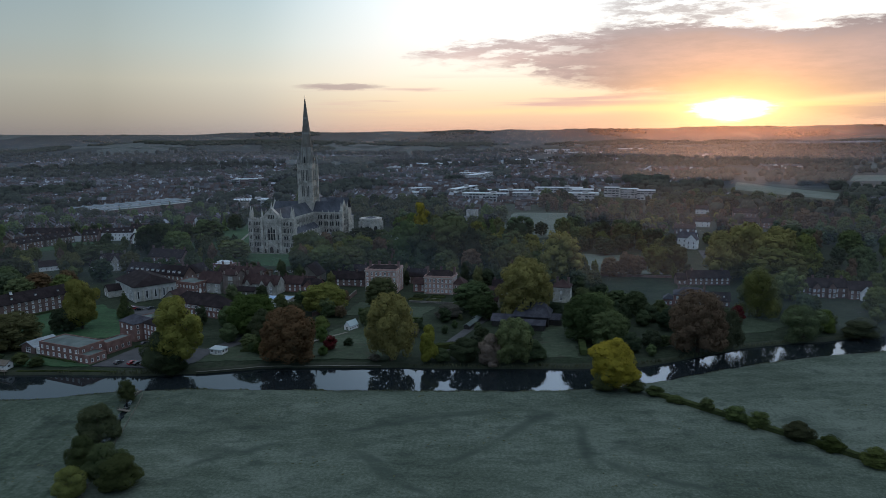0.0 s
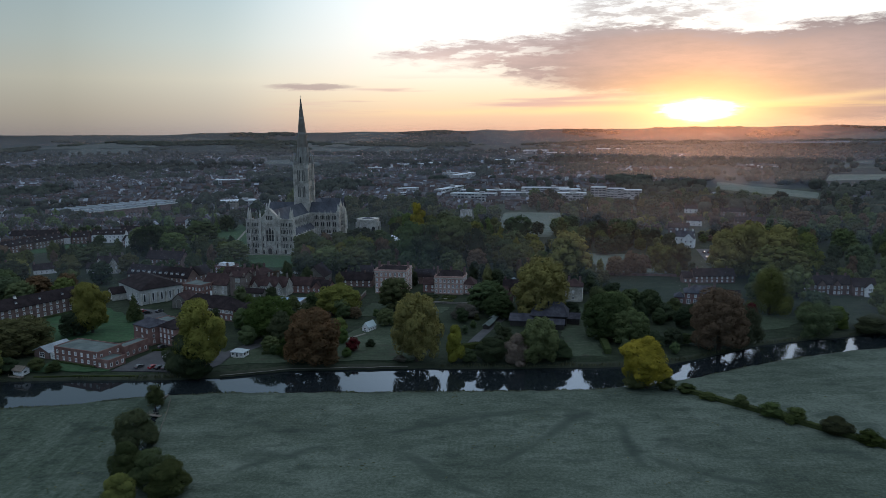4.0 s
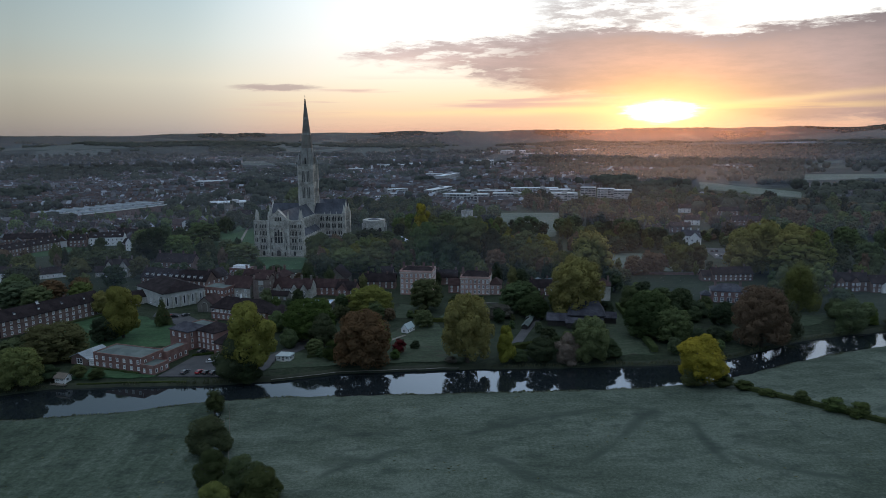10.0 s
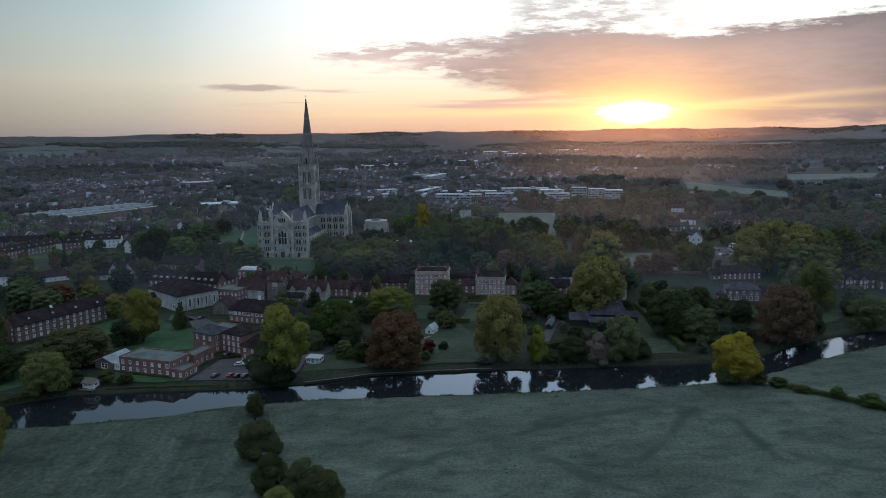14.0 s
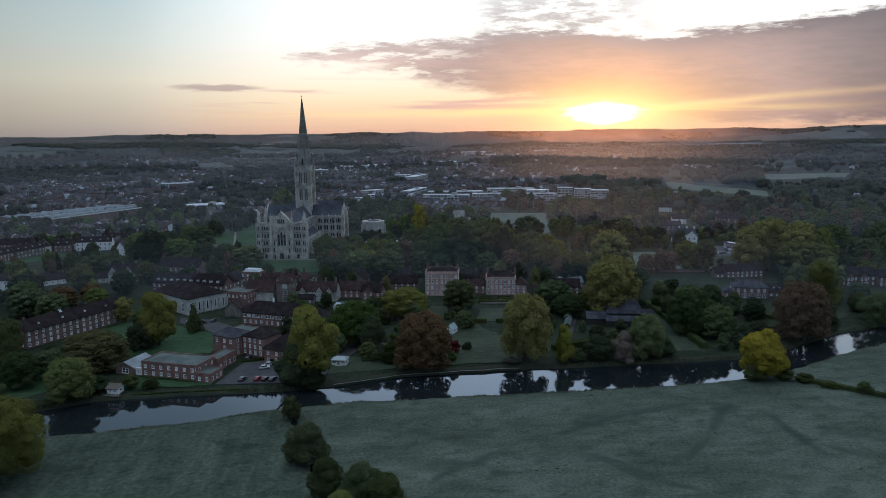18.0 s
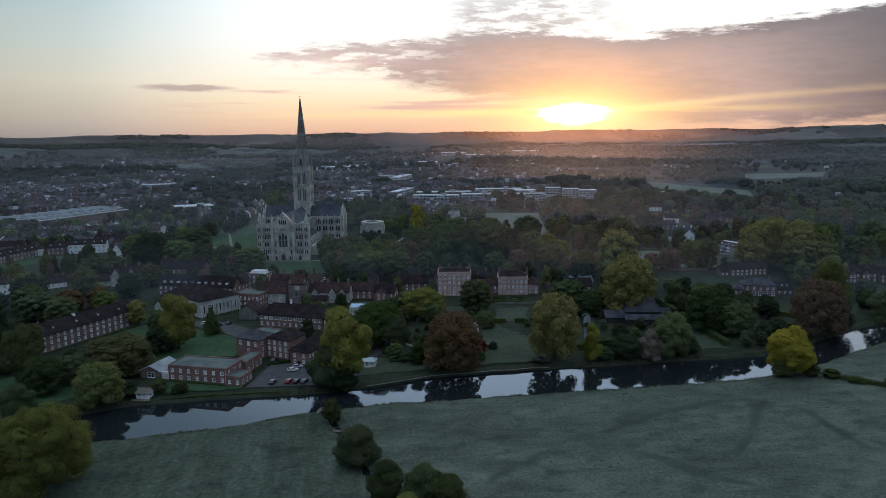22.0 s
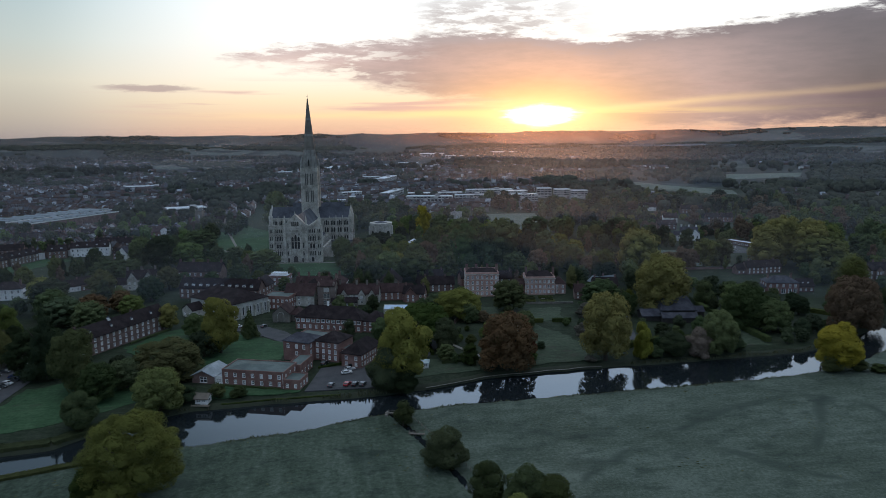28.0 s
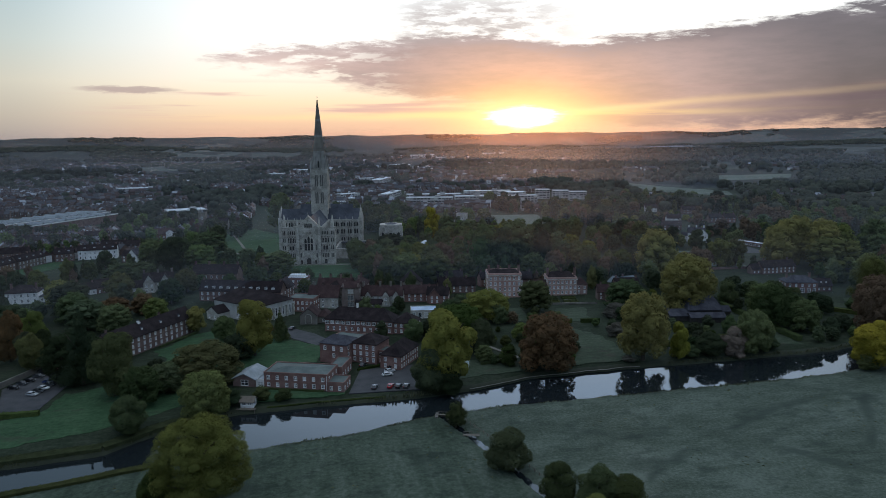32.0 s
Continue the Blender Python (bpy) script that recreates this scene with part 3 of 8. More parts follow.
def curve_at(table, x):
    xs, ys = zip(*table)
    return float(np.interp(x, xs, ys))


# ---------------------------------------------------------------- ground, river
NEAR_BANK = [(-900, 120), (-400, 178), (-260, 206), (-214, 216), (-187, 224), (-165, 229), (-147, 231), (-118, 236), (-90, 245.5), (-64, 248.7), (-31, 249.6), (11, 251.5), (55, 252.8),
             (78, 255), (95, 259), (110, 265.3), (124, 272), (148, 285), (170, 295), (196, 303.6), (213, 308), (300, 336), (500, 420), (900, 600)]
FAR_BANK = [(-900, 142), (-400, 200), (-260, 224), (-220, 233), (-193, 237), (-183, 247), (-174, 254), (-155, 262), (-115, 263.8), (-92, 264), (-69, 268), (-47, 275.4), (-29, 277), (-5, 279),
            (42, 279.2), (75, 280.5), (92, 282), (109, 285), (130, 296), (160, 313), (180, 319.5), (199, 324.6), (226, 334.6), (300, 362), (500, 446), (900, 630)]
DITCH = [(-87, 247), (-81, 228), (-75, 207), (-70, 188), (-62, 160), (-50, 120), (-40, 60)]
NORTH = 1.5
WATER_Z = -0.55


def jitter(x, scale, amp, seed=0.0):
    return amp * noise.noise((x * scale, seed, 1.7))


def near_bank(x):
    return curve_at(NEAR_BANK, x) + jitter(x, 0.15, 1.1, 3.0) + jitter(x, 0.6, 0.6, 8.0)


def far_bank(x):
    return curve_at(FAR_BANK, x) + jitter(x, 0.12, 0.7, 5.0) + jitter(x, 0.5, 0.35, 6.0)


RIDGES = [(1700, 420, 12, 0.0), (2400, 500, 30, 4.0), (3150, 450, 58, 9.0)]


def hills(x, y):
    """Heights of the land: flat by the river, then rolling downs, the last of them along the skyline."""
    if y < 700:
        return 0.0
    r, a = math.hypot(x, y), math.atan2(x, y)
    z = 0.0
    for mid, wide, high, seed in RIDGES:
        n = (0.82 if mid > 3000 else 0.55) + (0.45 if mid > 3000 else 0.75) * noise.noise((a * 3.1 + seed, r * 0.0005, seed)) + 0.16 * noise.noise((a * 14.0, seed + 2.0, 0.9)) + 0.05 * noise.noise((a * 60.0, seed, 2.0))
        z = max(z, high * max(0.0, n) * math.exp(-((r - mid) / wide) ** 2))
    east = min(1.0, max(0.0, (a - 0.36) / 0.25))
    n = 0.93 + 0.15 * noise.noise((a * 5.0, 2.2, 0.3)) + 0.09 * noise.noise((a * 19.0, 1.0, 0.2)) + 0.03 * abs(noise.noise((a * 55.0, 1.0, 5.2))) + 0.018 * noise.noise((a * 230.0, 7.0, 0.2)) + 0.16 * east * (1 + 0.5 * noise.noise((a * 9.0, 4.0, 0.0)))
    return max(z, 101.0 * n * min(1.0, math.exp(-((r - 4150) / 520) ** 2) if r < 4150 else 1.0))


xs = [*np.arange(-100, -40, 1.2), *np.arange(-40, 250, 2.5), *np.arange(-260, -100, 2.5)]
step, x = 4.0, 250.0
while x < 4900:
    xs += [x]
    x, step = x + step, step * 1.07
step, x = 4.0, -264.0
while x > -4900:
    xs += [x]
    x, step = x - step, step * 1.07
xs = sorted(float(v) for v in xs)
far_steps = [0.0]
step = 4.0
while far_steps[-1] < 4700:
    far_steps.append(far_steps[-1] + step)
    step *= 1.055
near_steps = [*np.arange(0, 100, 4.0), 105, 115, 130, 150, 180, 220, 280, 360, 480, 700, 1100, 2000]
verts, zones, ncols = [], [], 0
for x in xs:
    a, b = near_bank(x), far_bank(x)
    col = []
    for s in reversed(near_steps):
        y = a - 0.6 - s
        z = 0.12 * noise.noise((x * 0.05, y * 0.05, 0.0)) + 0.06 * noise.noise((x * 0.3, y * 0.3, 4.0))
        if -110 < x < -30 and y > 40:
            dx = abs(x - float(np.interp(-y, [-q[1] for q in DITCH], [q[0] for q in DITCH])))
            z -= 0.9 * max(0.0, 1 - (dx / 2.1) ** 2) if dx < 2.1 else 0
        col.append((x, y, z))
    col += [(x, a, -0.1), (x, a + 0.5, -0.8), (x, a + 1.6, -1.6), (x, (a + b) / 2, -2.2), (x, b - 1.6, -1.6), (x, b - 0.8, -0.6), (x, b, 0.3), (x, b + 1.8, 1.0)]
    for s in far_steps:
        y = b + 4.0 + s
        r = math.hypot(x, y)
        z = NORTH * min(1.0, 0.8 + s * 0.05) + 0.1 * noise.noise((x * 0.04, y * 0.04, 2.0)) + hills(x, y)
        col.append((x, y, z))
    verts += col
    ncols = len(col)
k_near = len(near_steps)
faces, mats = [], []


def ditch_x(y):
    """Where the meadow ditch runs at y, carried on beyond its ends."""
    ys = [q[1] for q in DITCH]
    return float(np.interp(y, sorted(ys), [q[0] for q in sorted(DITCH, key=lambda q: q[1])])) if min(ys) <= y <= max(ys) else min(DITCH, key=lambda q: abs(q[1] - y))[0]


for i in range(len(xs) - 1):
    for j in range(ncols - 1):
        p = i * ncols + j
        faces.append((p, p + ncols, p + ncols + 1, p + 1))
        y = verts[p][1]
        r = math.hypot(verts[p][0], y)
        mats.append((5 if verts[p][0] < ditch_x(y) else 0) if j < k_near - 1 else 1 if j < k_near + 2 else 2 if j < k_near + 4 else 1 if j < k_near + 7 else 3 if r < 1200 else 4)
me = bpy.data.meshes.new("ground")
me.from_pydata(verts, [], faces)
for m in (MEADOW, BANK, BED, TOWN_GROUND, FARLAND, MEADOW_WEST):
    me.materials.append(m)
me.polygons.foreach_set("material_index", mats)
me.polygons.foreach_set("use_smooth", [True] * len(faces))
ground = tagged(new("ground", me), "frosted green water meadow with darker town ground and downs beyond", "ground", kind="structure")

mb = MB()
wx_ = [v for v in xs if -900 <= v <= 900]
for p, q in zip(wx_, wx_[1:]):
    mb.face((p, near_bank(p) - 0.4, WATER_Z), (q, near_bank(q) - 0.4, WATER_Z), (q, far_bank(q) + 0.4, WATER_Z), (p, far_bank(p) + 0.4, WATER_Z))
tagged(new("water", mb.mesh("water", WATER)), "still dark river water mirroring the pale sky", "river", kind="structure")
mb = MB()
for (x0, y0), (x1, y1) in zip(DITCH, DITCH[1:]):
    mb.face((x0 - 1.2, y0, -0.55), (x1 - 1.2, y1, -0.55), (x1 + 1.2, y1, -0.55), (x0 + 1.2, y0, -0.55))
tagged(new("ditch_water", mb.mesh("ditch_water", WATER)), "narrow strip of water in the meadow ditch", "ditch", kind="structure")


def ground_z(x, y):
    return NORTH + hills(x, y) if y > far_bank(x) + 3 else 0.0


def patch(name, pts, mat, label, category, lift=0.03, rows=1, kind="structure"):
    """A flat patch of other ground lying just above the sheet, with a thin edge."""
    if mat in (LAWN, GARDEN_GRASS, FROST_FIELD):
        rough = []
        for (x0, y0), (x1, y1) in zip(pts, pts[1:] + pts[:1]):
            n = max(1, int(math.hypot(x1 - x0, y1 - y0) / 2.5))
            for i in range(n):
                x, y = x0 + (x1 - x0) * i / n, y0 + (y1 - y0) * i / n
                rough.append((x + 2.2 * noise.noise((x * 0.21, y * 0.21, 3.0)), y + 2.2 * noise.noise((x * 0.21, y * 0.21, 8.0))))
        pts = rough
    top = [(x, y, NORTH + 0.12 + lift) for x, y in pts]
    mb = MB()
    mb.loft([[(x, y, NORTH - 0.2) for x, y in pts], top])
    return tagged(new(name, mb.mesh(name, mat)), label, category, kind=kind)

# ---------------------------------------------------------------- windows
WINDOW_MESHES = {}


def window_meshes(w, h, style, mat, pane):
    key = (round(w, 2), round(h, 2), style, mat.name, pane.name)
    if key not in WINDOW_MESHES:
        fr, gl, more = MB(), MB(), []
        if style in ("lancet", "blind"):
            n = 5
            rise = min(h * 0.35, w * 1.1)
            def arch(s, out):
                pts = [(-w / 2 * s - out, 0), (w / 2 * s + out, 0)]
                for i in range(n + 1):
                    a = math.pi / 2 * i / n
                    pts.append(((w / 2 * s + out) * math.cos(a) ** 0.8 if i < n else 0.0, h - rise + (rise + out) * math.sin(a)))
                for i in reversed(range(n)):
                    a = math.pi / 2 * i / n
                    pts.append((-(w / 2 * s + out) * math.cos(a) ** 0.8, h - rise + (rise + out) * math.sin(a)))
                return pts
            o, i_ = arch(1, 0.18), arch(1, 0.0)
            d = 0.32
            k = len(o)
            for a in range(k):
                b = (a + 1) % k
                fr.face((o[a][0], -d, o[a][1]), (o[b][0], -d, o[b][1]), (i_[b][0], -d, i_[b][1]), (i_[a][0], -d, i_[a][1]))
                fr.face((o[a][0], 0, o[a][1]), (o[b][0], 0, o[b][1]), (o[b][0], -d, o[b][1]), (o[a][0], -d, o[a][1]))
                fr.face((i_[a][0], -d, i_[a][1]), (i_[b][0], -d, i_[b][1]), (i_[b][0], 0, i_[b][1]), (i_[a][0], 0, i_[a][1]))
            gl.face(*[(x, -0.05, z) for x, z in i_])
        else:
            t = 0.15
            o = [(-w / 2, 0), (w / 2, 0), (w / 2, h), (-w / 2, h)]
            i_ = [(-w / 2 + t, t), (w / 2 - t, t), (w / 2 - t, h - t), (-w / 2 + t, h - t)]
            loop = [[(x, y, z) for x, z in ring] for ring, y in ((o, 0.12), (o, -0.06), (i_, -0.06), (i_, 0.12))]
            n0 = len(fr.v)
            fr.v += [p for ring in loop for p in ring]
            fr.f += [(n0 + k * 4 + a, n0 + k * 4 + (a + 1) % 4, n0 + (k + 1) * 4 + (a + 1) % 4, n0 + (k + 1) * 4 + a) for k in range(3) for a in range(4)]
            if style == "sash":
                s = 0.05
                m = h / 2
                cross = [(-s, t), (s, t), (s, m - s), (w / 2 - t, m - s), (w / 2 - t, m + s), (s, m + s), (s, h - t), (-s, h - t), (-s, m + s), (-w / 2 + t, m + s), (-w / 2 + t, m - s), (-s, m - s)]
                bar = MB()
                bar.v += [(x, y, z) for y in (-0.02, 0.09) for x, z in cross]
                bar.f += [(k, (k + 1) % 12, 12 + (k + 1) % 12, 12 + k) for k in range(12)]
                bar.f += [(0, 1, 2, 5, 6, 7, 8, 11), (2, 3, 4, 5), (8, 9, 10, 11)]
                more.append(("glazing_bar", bar.mesh("glazing_bar", mat)))
            more.append(("sill", MB().box(-w / 2 - 0.06, w / 2 + 0.06, -0.16, 0.05, -0.10, 0.0).mesh("sill", mat)))
            gl.box(-w / 2 + t, w / 2 - t, 0.09, 0.11, t, h - t)
        WINDOW_MESHES[key] = (fr.mesh("window", mat), gl.mesh("pane", pane), more)
    return WINDOW_MESHES[key]


def put_window(parent, x, y, z, face, w, h, style="sash", mat=None, pane=None, name="window"):
    """A window whose outside looks along the flat direction face, in degrees from -y."""
    a, b, more = window_meshes(w, h, style, mat or WHITE_PAINT, pane or GLASS)
    win = part(name, a, None, parent, m=pose(x, y, z, 0, 0, face))
    part("pane", b, None, win)
    for kind, mesh in more:
        if abs(face) < 1 and parent.matrix_basis.translation.y < (480 if kind == "glazing_bar" else 560):
            part(kind, mesh, None, win)
    return win


# ---------------------------------------------------------------- cathedral
LOUVRE = material("louvred_opening", [(0.075, 0.075, 0.07), (0.12, 0.118, 0.11), (0.165, 0.162, 0.15)], 1.0, 0.9, 0.4, 4.0)


WEATHERED = material("grey_limestone", [(0.15, 0.15, 0.138), (0.24, 0.24, 0.222), (0.33, 0.33, 0.305)], 0.7, 0.9, 0.6, 2.2)


def cathedral(x, y, yaw):
    """Origin under the spire; -y is the west front, +x the south transept."""
    c = thing("cathedral", "pale grey limestone gothic cathedral with a tall tapering spire", "cathedral", pose(x, y, NORTH, 0, 0, yaw))
    WF = -72.0
    EAVE, RIDGE, AISLE = 24.0, 33.5, 12.5

    def lancets(parent, cx, cy, z, face, n, w, h, gap, tall=None, pane=None):
        ca, sa = math.cos(radians(face)), math.sin(radians(face))
        for i in range(n):
            s = (i - (n - 1) / 2) * (w + gap)
            hh = tall if tall and abs(s) < 0.01 else h
            put_window(c, cx + s * ca, cy + s * sa, z, face, w, hh, "lancet", STONE, pane or GLASS_LEADED, "lancet_window")

    # nave, choir and transepts
    def arm(name, x0, x1, y0, y1, along):
        mb = MB().box(x0, x1, y0, y1, 0, EAVE)
        if along == "y":
            mb.box(x0 - 0.35, x0 + 0.5, y0, y1, EAVE, EAVE + 1.3).box(x1 - 0.5, x1 + 0.35, y0, y1, EAVE, EAVE + 1.3)
            mb.box(x0 - 0.2, x1 + 0.2, y0, y1, EAVE - 5.4, EAVE - 5.1)
        else:
            mb.box(x0, x1, y0 - 0.35, y0 + 0.5, EAVE, EAVE + 1.3).box(x0, x1, y1 - 0.5, y1 + 0.35, EAVE, EAVE + 1.3)
            mb.box(x0, x1, y0 - 0.2, y1 + 0.2, EAVE - 5.4, EAVE - 5.1).box(x0, x1, y0 - 0.3, y1 + 0.3, AISLE - 0.2, AISLE + 0.2)
        w = part(name + "_wall", mb, STONE, c)
        r = MB().gable(x0 + (0.5 if along == "y" else 0), x1 - (0.5 if along == "y" else 0), y0 + (0.5 if along == "x" else 0), y1 - (0.5 if along == "x" else 0), EAVE + 0.5, RIDGE, along, 0.0, 0.3)
        part(name + "_roof", r, LEAD, c, "grey lead sheet roof")
        return w

    nave = arm("nave", -7.4, 7.4, WF + 4, -8, "y")
    choir = arm("choir", -7.4, 7.4, 8, 56, "y")
    south = arm("transept", -33, 33, -7.6, 7.6, "x")
    east = arm("east_transept", -23, 23, 33, 44, "x")
    # low retrochoir
    part("retrochoir_wall", MB().box(-13, 13, 56, 76, 0, AISLE + 1), STONE, c)
    part("retrochoir_roof", MB().gable(-13, 13, 56, 76, AISLE + 1, AISLE + 6, "y", 0.2), LEAD, c)
    # gable ends of the transepts
    for s in (-1, 1):
        mb = MB()
        xo = s * 33
        mb.v, mb.f = [], []
        pts = [(xo, -7.6, EAVE - 0.1), (xo, 7.6, EAVE - 0.1), (xo, 0, RIDGE + 1.4)]
        mb.loft([[(p[0] - 0.6 * s, p[1], p[2]) for p in pts], [(p[0] + 0.4 * s, p[1], p[2]) for p in pts]])
        for yy in (-7.4, 7.4):
            mb.box(xo - 1.4, xo + 1.4, yy - 1.4, yy + 1.4, 0, EAVE + 3)
            mb.post(xo, yy, EAVE + 3, EAVE + 4.6, 1.0, 0.95, 8)
            mb.post(xo, yy, EAVE + 4.6, EAVE + 9.5, 1.0, 0.05, 8)
        for zz in (6.5, 12.5, 18.5):
            mb.box(xo - 0.2, xo + s * 0.25 + 0.2, -7, 7, zz, zz + 0.35)
        mb.post(xo, 0, RIDGE + 1.2, RIDGE + 3.4, 0.35, 0.05, 4)
        g_ = part("transept_gable", mb, STONE, c)
        face = 90 * s
        lancets(g_, xo + 0.42 * s, 0, 2.0, face, 3, 2.2, 4.0, 1.6)
        lancets(g_, xo + 0.42 * s, 0, 7.2, face, 4, 1.8, 4.6, 1.2)
        lancets(g_, xo + 0.42 * s, 0, 13.4, face, 4, 1.8, 4.6, 1.2)
        lancets(g_, xo + 0.42 * s, 0, 19.4, face, 5, 1.3, 4.2, 0.9, 5.2)
        lancets(g_, xo + 0.42 * s, 0, 26.2, face, 3, 0.9, 2.6, 0.6, 3.6)
    # lancets on the transept's west and east sides, with buttresses
    for s in (-1, 1):
        for k in range(4):
            bx = s * (13.2 + k * 5.4)
            lancets(south, bx, -7.62, EAVE - 4.6, 0, 3, 1.0, 3.4, 0.35, 4.1)
            lancets(south, bx, -7.62, AISLE + 0.9, 0, 2, 1.3, 4.0, 0.6)
            lancets(south, bx, -7.62, 2.6, 0, 2, 1.2, 8.0, 0.8)
            mb = MB().box(bx + s * 2.7 - 0.45, bx + s * 2.7 + 0.45, -9.2, -7.5, 0, 20).box(bx + s * 2.7 - 0.4, bx + s * 2.7 + 0.4, -8.5, -7.5, 20, EAVE + 1.0)
            mb.post(bx + s * 2.7, -8.2, EAVE + 1.0, EAVE + 3.6, 0.55, 0.03, 4, math.pi / 4)
            part("buttress", mb, STONE, c)
    # aisles
    for s in (-1, 1):
        for y0, y1 in ((WF + 4, -8), (8, 56)):
            mb = MB()
            x0, x1 = sorted((s * 7.2, s * 13.4))
            mb.box(x0, x1, y0, y1, 0, AISLE - 1.4)
            mb.box(s * 13.4 - 0.3, s * 13.4 + 0.3, y0, y1, AISLE - 1.5, AISLE - 0.4)
            a = part("aisle_wall", mb, STONE, c)
            r = MB()
            r.loft([[(s * 7.3, y0, AISLE - 1.4), (s * 13.2, y0, AISLE - 1.4), (s * 7.3, y0, AISLE + 4.4)], [(s * 7.3, y1, AISLE - 1.4), (s * 13.2, y1, AISLE - 1.4), (s * 7.3, y1, AISLE + 4.4)]])
            part("aisle_roof", r, LEAD, c)
            n = int((y1 - y0) / 5.6)
            for k in range(n):
                by = y0 + (k + 0.5) * (y1 - y0) / n
                if y0 > 0:
                    continue
                lancets(a, s * 13.42, by, 3.2, 90 * s, 2, 1.2, 5.2, 0.5)
                lancets(nave, s * 7.42, by, EAVE - 5.0, 90 * s, 3, 0.95, 3.6, 0.35, 4.4)
                yb = by + (y1 - y0) / n / 2
                xo = s * 14.4
                b_ = MB().box(min(s * 13.2, s * 15.2), max(s * 13.2, s * 15.2), yb - 0.5, yb + 0.5, 0, AISLE - 2)
                b_.loft([[(s * 13.2, yb - 0.5, AISLE - 2), (s * 15.2, yb - 0.5, AISLE - 2), (s * 13.2, yb - 0.5, AISLE + 0.6)], [(s * 13.2, yb + 0.5, AISLE - 2), (s * 15.2, yb + 0.5, AISLE - 2), (s * 13.2, yb + 0.5, AISLE + 0.6)]])
                b_.box(min(s * 7.3, s * 8.1), max(s * 7.3, s * 8.1), yb - 0.35, yb + 0.35, AISLE + 3, EAVE)
                part("buttress", b_, STONE, c)
    # west front: a wide screen with turrets and a gable
    mb = MB()
    mb.box(-17.2, 17.2, WF - 2.2, WF + 3.2, 0, 25.5)
    for zz in (4.4, 9.4, 15.2, 21.0, 25.5):
        mb.box(-17.4, 17.4, WF - 2.55, WF + 3.0, zz, zz + 0.4)
    mb.box(-17.2, 17.2, WF - 2.3, WF - 1.7, 25.9, 27.1)
    for xx in np.arange(-16.8, 17.0, 1.2):
        if abs(xx) > 6.4:
            mb.box(xx - 0.35, xx + 0.35, WF - 2.3, WF - 1.7, 27.1, 27.9)
    gab = [(-7.8, 25.4), (7.8, 25.4), (7.8, 28.0), (0, 36.0), (-7.8, 28.0)]
    mb.loft([[(a, WF + 1.5, z) for a, z in gab], [(a, WF - 2.2, z) for a, z in gab]])
    mb.post(0, WF - 1.0, 35.5, 38.2, 0.35, 0.04, 4)
    for s in (-1, 1):
        for xx, r, hh in ((s * 8.0, 1.05, 29.5), (s * 17.6, 1.9, 29.0)):
            mb.box(xx - r, xx + r, WF - 3.3, WF + (2.4 if r > 1.5 else 0), 0, hh - 1.5)
            mb.box(xx - r - 0.2, xx + r + 0.2, WF - 3.5, WF, hh - 1.9, hh - 1.4)
            mb.post(xx, WF - 1.4, hh - 1.6, hh + 1.2, r * 0.72, r * 0.68, 8)
            mb.post(xx, WF - 1.4, hh + 1.2, hh + 8.0 if r > 1.5 else hh + 5.5, r * 0.75, 0.04, 8)
        mb.post(s * 17.6, WF + 1.6, 27, 30.0, 1.0, 0.95, 8).post(s * 17.6, WF + 1.6, 30.0, 36, 1.05, 0.04, 8)
        for xx in (s * 3.9,):
            mb.box(xx - 0.55, xx + 0.55, WF - 3.0, WF - 2, 0, 20.5)
    front = part("west_front", mb, STONE, c, "carved limestone west front with turrets")
    f0 = WF - 2.22
    lancets(front, 0, f0, 10.2, 0, 3, 1.7, 9.0, 0.55, 10.4)
    lancets(front, 0, f0, 27.0, 0, 4, 0.95, 3.4, 0.5)
    for s in (-1, 1):
        lancets(front, s * 12.2, f0, 22.0, 0, 4, 0.8, 2.7, 0.5)
        lancets(front, s * 12.2, f0, 16.0, 0, 5, 0.8, 3.6, 0.35)
        lancets(front, s * 12.4, f0, 10.2, 0, 2, 1.5, 4.2, 0.5)
        lancets(front, s * 5.8, f0, 10.4, 0, 1, 0.8, 4.0, 0.4)
        lancets(front, s * 5.8, f0, 5.0, 0, 1, 0.8, 3.4, 0.4)
        lancets(front, s * 12.4, f0, 5.0, 0, 4, 0.8, 3.4, 0.55)
        lancets(front, s * 12.4, f0, 0.4, 0, 1, 1.9, 3.4, 0.4)
        for zz in (5.2, 11.0, 16.6, 22.0):
            lancets(front, s * 17.6, WF - 3.32, zz, 0, 2, 0.75, 3.0, 0.5)
        for zz, hh in ((9.95, 1.6), (13.4, 1.5), (19.7, 1.1)):
            for k in range(6):
                put_window(c, s * (9.3 + k * 1.15), f0, zz + (0 if zz > 12 else -1.0), 0, 0.62, hh, "lancet", STONE, STONE_DARK, "statue_niche")
    for k in range(9):
        if k != 4:
            put_window(c, (k - 4) * 0.8, f0, 20.2 if abs(k - 4) > 2 else 22.6, 0, 0.5, 1.6, "lancet", STONE, STONE_DARK, "statue_niche")
    # three porches with little gables
    pm = MB()
    for xx, w, h in ((0, 3.4, 4.6), (-5.2, 1.6, 3.4), (5.2, 1.6, 3.4)):
        prof = [(xx - w / 2 - 0.5, 0), (xx + w / 2 + 0.5, 0), (xx + w / 2 + 0.5, h - 0.6), (xx, h + 2.4), (xx - w / 2 - 0.5, h - 0.6)]
        pm.loft([[(a, WF - 2.0, z) for a, z in prof], [(a, WF - 3.4, z) for a, z in prof]])
    porch = part("porch", pm, STONE, c)
